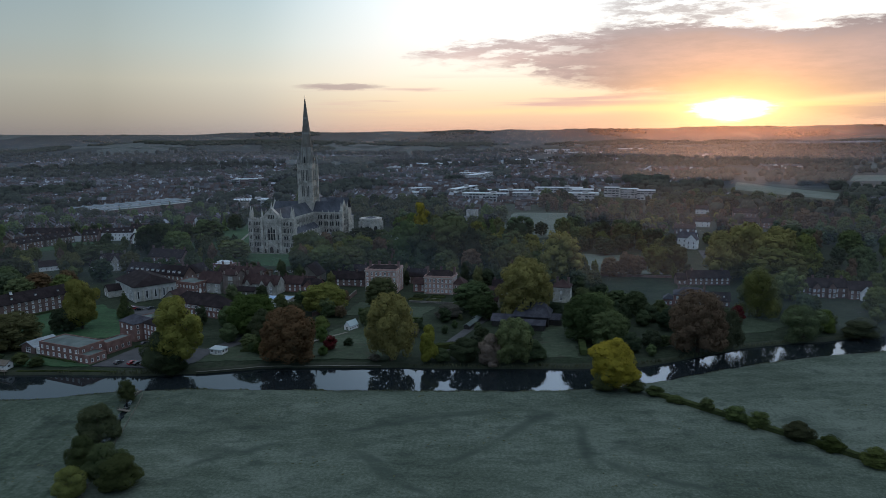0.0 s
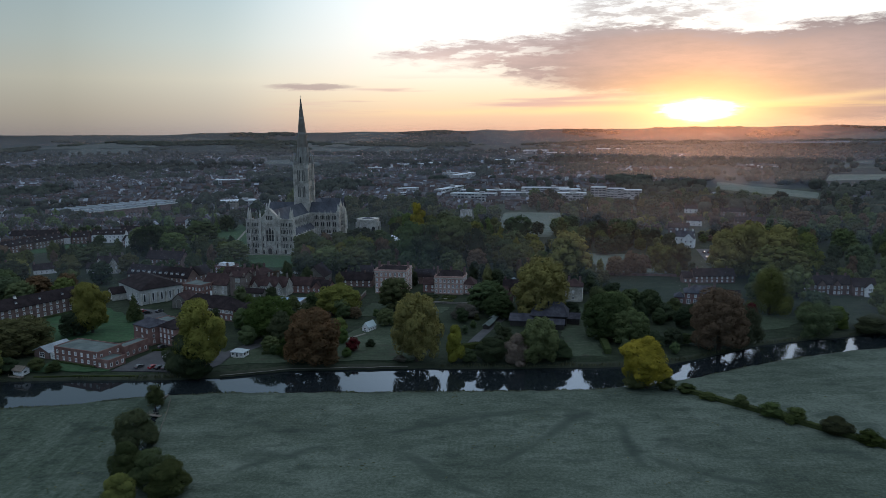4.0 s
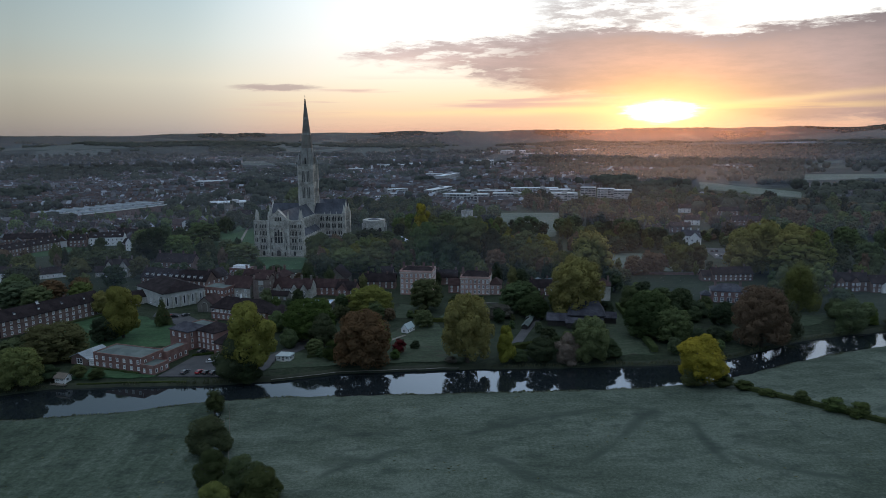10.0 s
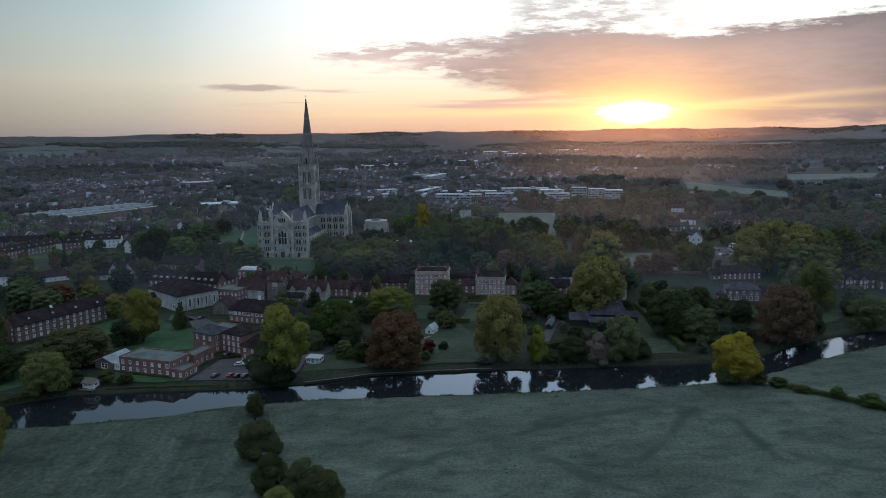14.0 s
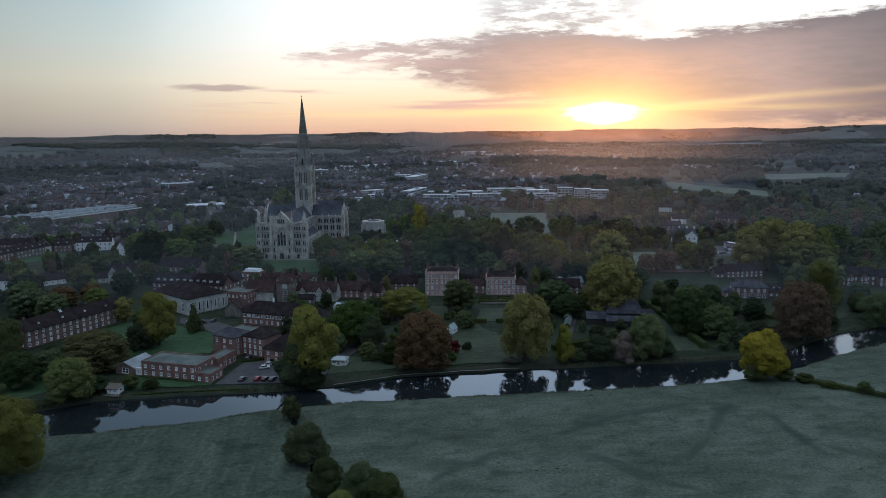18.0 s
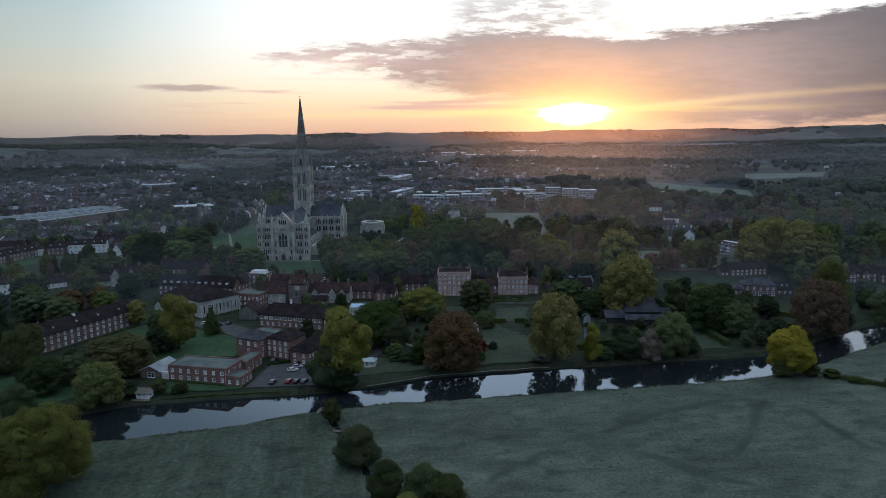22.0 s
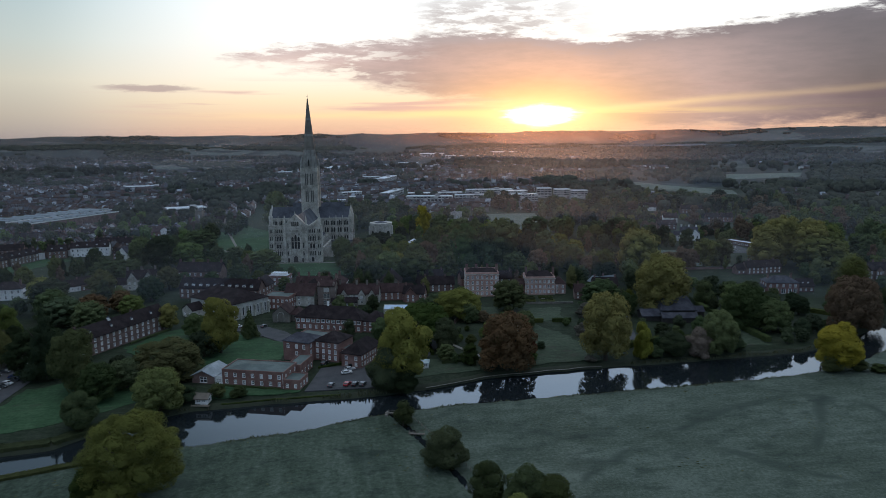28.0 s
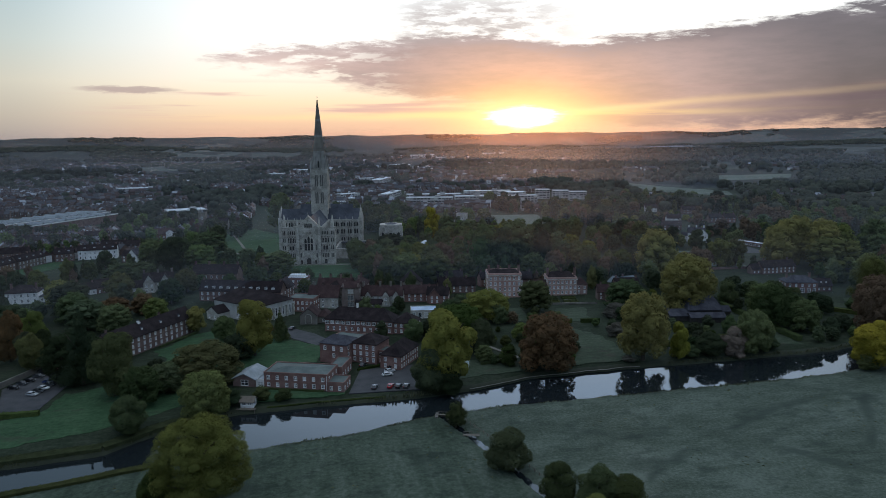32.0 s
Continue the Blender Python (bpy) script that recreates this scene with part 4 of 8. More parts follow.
    for xx, w, h in ((0, 3.2, 4.8), (-5.2, 1.4, 3.4), (5.2, 1.4, 3.4)):
        put_window(c, xx, WF - 3.42, 0, 0, w, h, "lancet", STONE, WOOD_DARK, "doorway")
    # tower
    H = 6.2
    mb = MB()
    mb.box(-H, H, -H, H, 20, 66.0)
    for zz in (36.0, 37.2, 49.2, 50.4, 51.4, 63.0, 64.2, 66.0):
        mb.box(-H - 0.35, H + 0.35, -H - 0.35, H + 0.35, zz, zz + 0.4)
    for sx in (-1, 1):
        for sy in (-1, 1):
            mb.box(sx * H - 0.8, sx * H + 0.8, sy * H - 0.8, sy * H + 0.8, 30, 66.8)
    for k in range(-3, 4):
        for sg in (-1, 1):
            mb.box(k * 1.25 - 0.35, k * 1.25 + 0.35, sg * H - 0.3, sg * H + 0.3, 66.4, 67.8)
            mb.box(sg * H - 0.3, sg * H + 0.3, k * 1.25 - 0.35, k * 1.25 + 0.35, 66.4, 67.8)
    tower = part("tower", mb, STONE, c)
    for sx in (-1, 1):
        for sy in (-1, 1):
            mb = MB().post(sx * (H - 0.35), sy * (H - 0.35), 66.6, 70.2, 1.05, 0.95, 8)
            mb.post(sx * (H - 0.35), sy * (H - 0.35), 70.2, 77.0, 1.0, 0.04, 8)
            for k in (-1, 1):
                mb.post(sx * (H - 0.35) + 1.1 * k, sy * (H - 0.35), 66.6, 71.0, 0.34, 0.03, 4)
                mb.post(sx * (H - 0.35), sy * (H - 0.35) + 1.1 * k, 66.6, 71.0, 0.34, 0.03, 4)
            part("corner_pinnacle", mb, WEATHERED, c)
    for face, dx, dy in ((0, 0, -1), (90, 1, 0), (180, 0, 1), (-90, -1, 0)):
        for z, h in ((38.6, 9.6), (52.6, 9.6)):
            for s in (-1, 1):
                cx, cy = dx * (H + 0.02) + s * 2.15 * abs(dy), dy * (H + 0.02) + s * 2.15 * abs(dx)
                lancets(tower, cx, cy, z, face, 2, 1.05, h, 0.4, pane=LOUVRE)
    # spire: a paler lower stage, then the dark cone with its bands and ribs
    ring = lambda r, z: [(r * math.cos(math.pi / 8 + math.pi / 4 * i), r * math.sin(math.pi / 8 + math.pi / 4 * i), z) for i in range(8)]
    part("spire_base", MB().loft([ring(6.0, 66.4), ring(5.7, 71.0), ring(4.80, 80.0)]), WEATHERED, c, "grey lower stage of the spire")
    sp = part("spire", MB().loft([ring(4.80, 80.0), ring(0.40, 121.6), ring(0.6, 121.7), ring(0.45, 122.6)]), STONE_DARK, c, "weathered dark stone spire")
    for z in (79.6, 92.5, 105.5):
        r = 5.75 + (0.40 - 5.75) * (z - 71) / 50.6
        r2 = 5.75 + (0.40 - 5.75) * (z + 1.8 - 71) / 50.6
        part("carved_band", MB().loft([ring(r + 0.16, z), ring(r2 + 0.16, z + 1.8)]), WEATHERED, sp)
    for i in range(8):
        a = math.pi / 8 + math.pi / 4 * i
        part("spire_rib", MB().limb((5.8 * math.cos(a), 5.8 * math.sin(a), 71), (0.42 * math.cos(a), 0.42 * math.sin(a), 121.6), 0.24, 0.1, 4), STONE_DARK, sp)
    for i in range(4):
        a = 90 * i
        prof = [(-1.2, 66.5), (1.2, 66.5), (1.2, 72.6), (0, 77.4), (-1.2, 72.6)]
        R = Matrix.Rotation(radians(a), 3, "Z")
        part("spire_light", MB().loft([[R @ Vector((p, -5.75, z)) for p, z in prof], [R @ Vector((p, -3.6, z)) for p, z in prof]]), WEATHERED, c)
        p = R @ Vector((0, -5.77, 68.0))
        put_window(c, p.x, p.y, p.z, a, 1.1, 5.4, "lancet", STONE_DARK, GLASS_LEADED, "lancet_window")
    mb = MB().post(0, 0, 122.4, 126.0, 0.14, 0.08, 6).box(-0.8, 0.8, -0.09, 0.09, 124.3, 124.55)
    part("cross", mb, CHROME, c, "metal cross finial")
    # cloister walls and chapter house beside the south side
    mb = MB()
    mb.box(17, 58, -52, -50.6, 0, 7.5).box(57, 58.4, -52, -8, 0, 7.5).box(17, 58, -9.4, -8, 0, 7.5).box(16, 17.4, -52, -8, 0, 7.5)
    cl = part("cloister_wall", mb, STONE, c)
    mb = MB().box(17, 58, -50.6, -45, 6.6, 7.0).box(52, 57, -45, -14, 6.6, 7.0).box(17.4, 52, -14, -9.4, 6.6, 7.0)
    part("cloister_roof", mb, LEAD, c)
    cx, cy = 58, -2
    R0 = 9.6
    ring = lambda r, z: [(cx + r * math.cos(math.pi / 8 + math.pi / 4 * i), cy + r * math.sin(math.pi / 8 + math.pi / 4 * i), z) for i in range(8)]
    mb = MB().loft([ring(R0, 0), ring(R0, 19.0)])
    mb.loft([ring(R0 + 0.35, 18.6), ring(R0 + 0.35, 20.2)])
    for i in range(8):
        a = math.pi / 8 + math.pi / 4 * i
        mb.post(cx + (R0 + 0.4) * math.cos(a), cy + (R0 + 0.4) * math.sin(a), 0, 17.5, 0.9, 0.7, 4, a)
    ch = part("chapter_house", mb, STONE, c)
    part("chapter_house_roof", MB().loft([ring(R0 - 0.4, 19.4), ring(0.3, 21.4)]), LEAD, c)
    for i in range(8):
        a = math.pi / 4 * i + math.pi / 4
        ap = R0 * math.cos(math.pi / 8) + 0.02
        put_window(c, cx + ap * math.cos(a), cy + ap * math.sin(a), 5.0, math.degrees(a) + 90, 3.6, 9.0, "lancet", STONE, GLASS_LEADED, "lancet_window")
    return c


cathedral(-119.3, 618.2, -8.5)

# ---------------------------------------------------------------- buildings
def grid(width, n, zs, w, h, margin=None):
    """Openings in n even columns, one row at each height of zs."""
    m = width / n / 2 if margin is None else margin
    step = (width - 2 * m) / max(1, n - 1) if n > 1 else 0
    return [(m + i * step - w / 2, z, w, h) for z in zs for i in range(n)]


def block(b, x0, y0, w, d, h, wall, roof="gable", rise=3.0, roof_mat=None, wins=None, along="x", z0=0.0, over=0.4, style="sash", frame_mat=None, roof_label="", inset=None, doors=None):
    """One wing of a building: walls with openings, a roof, windows. Sides: S looks along -y, E +x, N +y, W -x."""
    wins = dict(wins or {})
    sides = {"S": ((x0, y0, z0), (1, 0), w, 0), "E": ((x0 + w, y0, z0), (0, 1), d, 90), "N": ((x0 + w, y0 + d, z0), (-1, 0), w, 180), "W": ((x0, y0 + d, z0), (0, -1), d, -90)}
    mb = MB()
    for key, (p, u, width, face) in sides.items():
        holes = [q for q in wins.get(key, ()) if 0.1 < q[0] and q[0] + q[2] < width - 0.1]
        mb.wall(p, u, width, h, holes)
        for s, z, ww, hh in holes:
            cx, cy = p[0] + u[0] * (s + ww / 2), p[1] + u[1] * (s + ww / 2)
            put_window(b, cx, cy, z0 + z, face, ww, hh, style, frame_mat)
    mb.face((x0, y0, z0 + h - 0.02), (x0 + w, y0, z0 + h - 0.02), (x0 + w, y0 + d, z0 + h - 0.02), (x0, y0 + d, z0 + h - 0.02))
    top = z0 + h
    if roof == "gable":
        ends = [[(x0 + e, y0, top), (x0 + e, y0 + d, top), (x0 + e, y0 + d / 2, top + rise)] for e in (0, w)] if along == "x" else [[(x0, y0 + e, top), (x0 + w, y0 + e, top), (x0 + w / 2, y0 + e, top + rise)] for e in (0, d)]
        for e in ends:
            mb.face(*e)
        r = MB().gable(x0, x0 + w, y0, y0 + d, top, top + rise, along, over)
    elif roof == "hip":
        r = MB().hip(x0, x0 + w, y0, y0 + d, top, top + rise, over, inset)
    else:
        mb.box(x0 - 0.05, x0 + w + 0.05, y0 - 0.05, y0 + 0.25, top, top + 0.5).box(x0 - 0.05, x0 + w + 0.05, y0 + d - 0.25, y0 + d + 0.05, top, top + 0.5)
        mb.box(x0 - 0.05, x0 + 0.25, y0 + 0.25, y0 + d - 0.25, top, top + 0.5).box(x0 + w - 0.25, x0 + w + 0.05, y0 + 0.25, y0 + d - 0.25, top, top + 0.5)
        r = MB().box(x0 + 0.25, x0 + w - 0.25, y0 + 0.25, y0 + d - 0.25, top, top + 0.15)
        if rise > 0.2:
            r.hip(x0 + 0.6, x0 + w - 0.6, y0 + 0.6, y0 + d - 0.6, top + 0.16, top + rise, 0.0)
    part("wall", mb, wall, b)
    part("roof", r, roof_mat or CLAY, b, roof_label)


def chimney(b, x, y, z, h=1.8, w=0.9, mat=None, pots=1):
    mb = MB().box(x - w / 2, x + w / 2, y - 0.35, y + 0.35, z - 1.5, z + h).box(x - w / 2 - 0.08, x + w / 2 + 0.08, y - 0.43, y + 0.43, z + h - 0.25, z + h)
    part("chimney", mb, mat or BRICK2, b)
    for i in range(pots):
        px = x + (i - (pots - 1) / 2) * 0.4
        part("chimney_pot", MB().post(px, y, z + h, z + h + 0.5, 0.14, 0.11, 8), CLAY_RED, b)


def dormer(b, x, y, z, w=1.5, h=1.4, d=2.2, mat=None):
    """A small gabled dormer that looks along -y; its foot at (x, y, z)."""
    mb = MB().box(x - w / 2, x + w / 2, y, y + d, z, z + h)
    part("dormer", mb, mat or WHITE_PAINT, b)
    part("dormer_roof", MB().gable(x - w / 2, x + w / 2, y - 0.1, y + d, z + h, z + h + 0.5, "y", 0.12, 0.1), LEAD, b)
    put_window(b, x, y - 0.12, z + 0.15, 0, w - 0.3, h - 0.3)


def building(name, label, F, yaw, category="building", group="", z=None):
    return thing(name, label, category, pose(F[0], F[1], NORTH + 0.05 if z is None else z, 0, 0, yaw), group)


def cupola(b, x, y, z):
    mb = MB().box(x - 0.8, x + 0.8, y - 0.8, y + 0.8, z - 1, z + 0.7).post(x, y, z + 0.7, z + 1.7, 0.7, 0.65, 8)
    part("cupola", mb, WHITE_PAINT, b, "white painted cupola")
    part("cupola_roof", MB().post(x, y, z + 1.7, z + 2.3, 0.8, 0.05, 8), LEAD, b)


# long brick range with small roof turret
b = building("accommodation_block", "long two-storey brown brick range with tiled roof", (-212.0, 324.0), 60.0)
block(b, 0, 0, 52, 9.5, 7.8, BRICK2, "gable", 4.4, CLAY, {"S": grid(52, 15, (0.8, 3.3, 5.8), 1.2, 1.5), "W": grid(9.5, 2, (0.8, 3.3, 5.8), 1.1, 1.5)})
for x in (8, 20, 32, 44):
    dormer(b, x, 1.7, 9.2, 1.1, 1.0)
cupola(b, 21, 4.75, 11.4)
for x in (4, 36):
    chimney(b, x, 6.2, 11.2)

# stone hall with hipped dark roof
b = building("stone_hall", "cream stone hall with buttressed side and dark tiled roof", (-180.1, 401.2), -45.0)
block(b, 0, 0, 34, 24, 8.6, PALE_ASHLAR, "hip", 5.2, CLAY, {"S": [(28.5, 1.2, 2.4, 5.0), (22, 1.2, 1.6, 2.2), (17, 1.2, 1.6, 2.2), (10, 1.2, 1.4, 2.0), (4, 1.2, 1.4, 2.0)], "E": grid(24, 5, (1.4,), 1.3, 4.6)}, over=0.5, inset=7.0)
for k in range(6):
    part("buttress", MB().box(34, 35.1, 0.1 + k * 4.6, 0.8 + k * 4.6, 0, 6.2), STONE, b)
block(b, 3, -7.5, 9, 7.5, 4.0, STONE, "gable", 3.0, CLAY, {"S": grid(9, 2, (1.0,), 1.3, 1.5)}, along="y")

# dormered range behind it
b = building("dormer_range", "long brick range with a row of white dormers", (-193.0, 437.5), -19.6)
block(b, 0, 0, 49, 10, 6.4, BRICK2, "gable", 5.0, CLAY, {"S": grid(49, 14, (0.9, 3.7), 1.1, 1.6), "E": grid(10, 2, (0.9, 3.7), 1.1, 1.6)})
for i in range(10):
    dormer(b, 4 + i * 4.5, 0.9, 6.9, 1.9, 1.6)
for x in (1.0, 25, 47.5):
    chimney(b, x, 5, 11.2, 1.6)
block(b, 40, 10, 9, 12, 6.4, BRICK2, "gable", 4.5, CLAY, {"E": grid(12, 3, (0.9, 3.7), 1.1, 1.6)}, along="y")

b = building("flat_brick_block", "two-storey red brick block with a pale flat roof", (-142.5, 401.0), -21.6)
block(b, 0, 0, 15, 12, 7.0, BRICK, "flat", 0.0, FELT, {"S": grid(15, 6, (0.9, 4.1), 1.2, 1.6), "E": grid(12, 4, (0.9, 4.1), 1.2, 1.6)})
b = building("rooftop_block", "brick block with pale glazed roof lantern", (-145.0, 462.0), -18.0)
block(b, 0, 0, 13, 9, 6.2, BRICK, "flat", 0.0, METAL_ROOF, {"S": grid(13, 4, (0.9, 3.6), 1.2, 1.6), "E": grid(9, 3, (0.9, 3.6), 1.2, 1.6)})
block(b, 2, 2, 9, 5, 1.1, WHITE_PAINT, "flat", 0.0, METAL_ROOF, z0=6.4)

# gatehouse chapel with a pointed arch
b = building("gatehouse", "small stone gabled gatehouse with a pointed arch", (-135.5, 371.0), -11.5)
block(b, 0, 0, 8.6, 11, 4.6, STONE_DARK, "gable", 3.6, CLAY_RED, {}, along="y")
put_window(b, 4.3, -0.02, 0.6, 0, 3.0, 4.6, "lancet", STONE, STONE_DARK, "blocked_arch")
block(b, 8.6, 3, 5.5, 8, 3.4, STONE_DARK, "hip", 3.2, CLAY_RED, {"S": grid(5.5, 1, (0.9,), 1.2, 1.3)})

# hall with the red roof
b = building("red_roofed_hall", "stone hall with gabled red tile roof", (-131.5, 406.0), -18.0)
block(b, 0, 0, 17, 12, 6.2, STONE, "gable", 5.4, CLAY_RED, {"S": grid(17, 3, (1.0, 3.8), 1.2, 1.5), "E": [(4.6, 1.2, 2.8, 2.0), (4.6, 4.0, 2.8, 1.6)]})
put_window(b, 17.02, 6, 6.9, 90, 1.0, 1.8, "lancet", STONE, GLASS, "lancet_window")
chimney(b, 2, 6, 11.8, 2.0, 1.2, STONE_DARK)
block(b, 5, 12, 10, 14, 6.0, STONE, "gable", 5.0, CLAY, {"E": grid(14, 3, (1.0, 3.6), 1.2, 1.5)}, along="y")

# stone tower with large mullioned window
b = building("stone_gate_tower", "square stone and brick tower with a mullioned bay window", (-113.0, 400.5), -11.7, "tower")
block(b, 0, 0, 9.4, 8.5, 11.6, STONE_WARM, "gable", 2.4, CLAY_RED, {"S": [(3.1, 1.0, 3.2, 2.6), (3.1, 4.6, 3.2, 2.6), (3.1, 8.2, 3.2, 2.4)], "E": grid(8.5, 2, (4.6, 8.2), 1.0, 1.9)}, frame_mat=STONE)
for x in (0.1, 8.5):
    for y in (0.1, 7.6):
        part("corner_turret", MB().box(x - 0.25, x + 1.05, y - 0.25, y + 1.05, 0, 12.6).post(x + 0.4, y + 0.4, 12.6, 13.4, 0.6, 0.5, 8).post(x + 0.4, y + 0.4, 13.4, 14.0, 0.55, 0.1, 8), STONE_WARM, b)
mb = MB()
for k in range(3):
    mb.box(3.85 + k * 0.8 - 0.05, 3.85 + k * 0.8 + 0.05, -0.12, 0.05, 1, 10.6)
part("mullions", mb, STONE, b)

# gabled stone ranges right of the tower
b = building("gabled_range", "old stone house with several gables and tall chimneys", (-103.5, 404.0), -11.7)
block(b, 0, 0, 24, 9, 6.0, STONE, "gable", 4.6, CLAY_RED, {"S": [(s, 1.0, 1.2, 1.5) for s in (1.5, 8.5, 11, 19)] + [(s, 3.6, 1.2, 1.4) for s in (8.5, 11, 19)]})
for x in (5.0, 14.8, 20.5):
    block(b, x - 2.1, -1.6, 4.2, 5, 5.4, STONE, "gable", 3.2, CLAY_RED, {"S": [(1.4, 1.0, 1.4, 1.5), (1.4, 3.4, 1.4, 1.4)]}, along="y", over=0.25)
for x in (2, 11.4, 17.2, 23):
    chimney(b, x, 4.2, 10.4, 2.6, 1.1, STONE_DARK, 3)
block(b, -1, -7.5, 14, 5, 3.0, STONE_DARK, "gable", 2.0, CLAY, {"S": grid(14, 4, (0.9,), 1.0, 1.2)})

b = building("old_manor", "rambling old brick house with red gables and chimneys", (-126.0, 424.0), -14.0, "house")
block(b, 0, 0, 20, 9, 7.6, STONE_WARM, "gable", 4.4, CLAY_RED, {"S": grid(20, 6, (3.9,), 1.1, 1.6), "E": grid(9, 2, (0.9, 3.9), 1.1, 1.6)})
for x in (4.0, 10.0, 16.0):
    block(b, x - 2.2, -2.2, 4.4, 6, 7.2, STONE_WARM, "gable", 3.6, CLAY_RED, {"S": [(1.5, 3.6, 1.4, 1.5), (1.7, 5.9, 1.0, 1.1)]}, along="y", over=0.2)
block(b, 20, -3, 8, 16, 8.8, BRICK, "hip", 3.6, CLAY_RED, {"S": grid(8, 3, (0.9, 3.6, 6.3), 1.0, 1.5), "E": grid(16, 5, (3.6, 6.3), 1.0, 1.5)})
for x, y in ((1, 4.5), (7, 4.5), (13, 4.5), (19, 4.5), (24, 1.0), (24, 9.0)):
    chimney(b, x, y, 12.2, 2.2, 1.2, BRICK2, 3)
b = building("glass_roofed_hall", "low stone hall with a bright glazed roof", (-48.0, 563.0), -12.0)
block(b, 0, 0, 13, 18, 6.0, STONE, "gable", 3.4, METAL_ROOF, {"S": grid(13, 4, (1.0,), 1.6, 3.0)}, along="y")
for F, yaw, w, wall, n in (((-52, 446), -6, 16, BRICK2, 4), ((-26, 436), 8, 12, BRICK, 3), ((-66, 402), -20, 12, BRICK, 3), ((46, 400), -8, 14, BRICK2, 4), ((-8, 432), -4, 13, BRICK2, 3)):
    b = building("close_cottage", "brick cottage with dark tiled roof among trees", F, yaw, "cottage", "cottages of the close")
    block(b, 0, 0, w, 7.5, 5.0, wall, "gable", 3.8, CLAY, {"S": grid(w, n, (0.9, 3.0), 1.0, 1.3), "E": grid(7.5, 2, (0.9, 3.0), 1.0, 1.3)})
    chimney(b, 1.0, 3.75, 8.6)
    chimney(b, w - 1.0, 3.75, 8.6)

b = building("tall_gabled_house", "grey stone house with steep gable end", (-77.0, 431.0), -8.0)
block(b, 0, 0, 13, 15, 5.2, STONE_DARK, "gable", 6.2, CLAY, {"S": grid(13, 3, (1.0,), 1.1, 1.4)}, along="y")
b = building("brick_cottage", "red brick cottage with clay roof and chimneys", (-80.0, 408.0), -8.0)
block(b, 0, 0, 20, 8, 4.9, BRICK, "gable", 4.0, CLAY_RED, {"S": grid(20, 6, (0.9, 3.0), 1.0, 1.3)})
block(b, 16, -6, 6, 6, 4.9, BRICK, "gable", 3.2, CLAY_RED, {"S": grid(6, 2, (0.9, 3.0), 1.0, 1.3), "E": grid(6, 2, (0.9, 3.0), 1.0, 1.3)}, along="y")
chimney(b, 1, 4, 8.6, 1.8)
chimney(b, 12, 4, 8.6, 1.8)
b = building("glazed_hall", "low stone block with pale blue ribbed metal roof", (-79.5, 370.0), -7.0)
block(b, 0, 0, 15.5, 10, 3.9, STONE, "flat", 0.0, BLUE_ROOF, {"S": grid(15.5, 5, (0.5,), 1.9, 2.7)})
mb = MB()
for k in range(15):
    mb.box(0.6 + k * 1.02, 0.72 + k * 1.02, 0.3, 9.7, 4.05, 4.25)
part("roof_ribs", mb, BLUE_ROOF, b)
b = building("garden_cottages", "row of brick cottages with tiled roofs", (-55.0, 424.0), -4.0)
block(b, 0, 0, 22, 8, 4.6, BRICK2, "gable", 4.0, CLAY, {"S": grid(22, 6, (0.9, 2.9), 1.0, 1.2)})
chimney(b, 5, 4, 8.2)
chimney(b, 17, 4, 8.2)

# brick range with long window band
b = building("brick_range", "two-storey brick range with a long white window band", (-123.5, 356.5), -23.0)
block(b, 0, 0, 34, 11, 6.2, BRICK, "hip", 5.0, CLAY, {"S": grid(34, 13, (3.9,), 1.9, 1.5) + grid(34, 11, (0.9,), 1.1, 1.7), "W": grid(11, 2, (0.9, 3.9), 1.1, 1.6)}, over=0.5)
chimney(b, 15, 5.5, 10.8, 2.4, 0.9, WHITE_PAINT)
block(b, 34, 1.0, 11, 10, 5.6, BRICK, "hip", 4.0, CLAY, {"S": grid(11, 4, (0.8, 3.4), 1.1, 1.5), "E": grid(10, 3, (0.8, 3.4), 1.1, 1.5)})

# three-storey annex with its wings
b = building("college_annex", "three-storey red brick annex with slate hipped roofs", (-126.6, 308.6), -32.0)
block(b, 0, 0, 12.5, 11, 8.4, BRICK, "hip", 2.6, SLATE, {"S": [(1.8, 5.6, 1.3, 1.7), (6.0, 5.6, 1.3, 1.7), (9.6, 5.6, 1.3, 1.7), (6.0, 2.7, 1.2, 1.6)], "E": grid(11, 3, (0.9, 3.4, 6.0), 1.1, 1.6)}, inset=4.0)
block(b, 12.5, 4.5, 11.5, 12, 8.4, BRICK, "hip", 3.2, CLAY, {"S": grid(11.5, 4, (0.9, 3.4, 6.0), 1.15, 1.65)})
block(b, 0, 11, 12.5, 7, 8.0, BRICK, "flat", 0.0, FELT, {"W": grid(7, 2, (3.0, 5.6), 1.1, 1.5)})
block(b, 24, 6.5, 4.5, 7, 5.2, BRICK, "flat", 0.0, FELT, {"S": grid(4.5, 2, (0.8, 3.2), 1.2, 1.6)})
block(b, 27.5, 1.0, 9.0, 18, 5.8, BRICK, "hip", 4.0, CLAY, {"S": grid(9.0, 2, (0.8, 3.3), 1.2, 1.5), "E": grid(18, 8, (0.8, 3.3), 1.0, 1.5)}, over=0.5)
chimney(b, 18, 11, 11.0, 1.4)

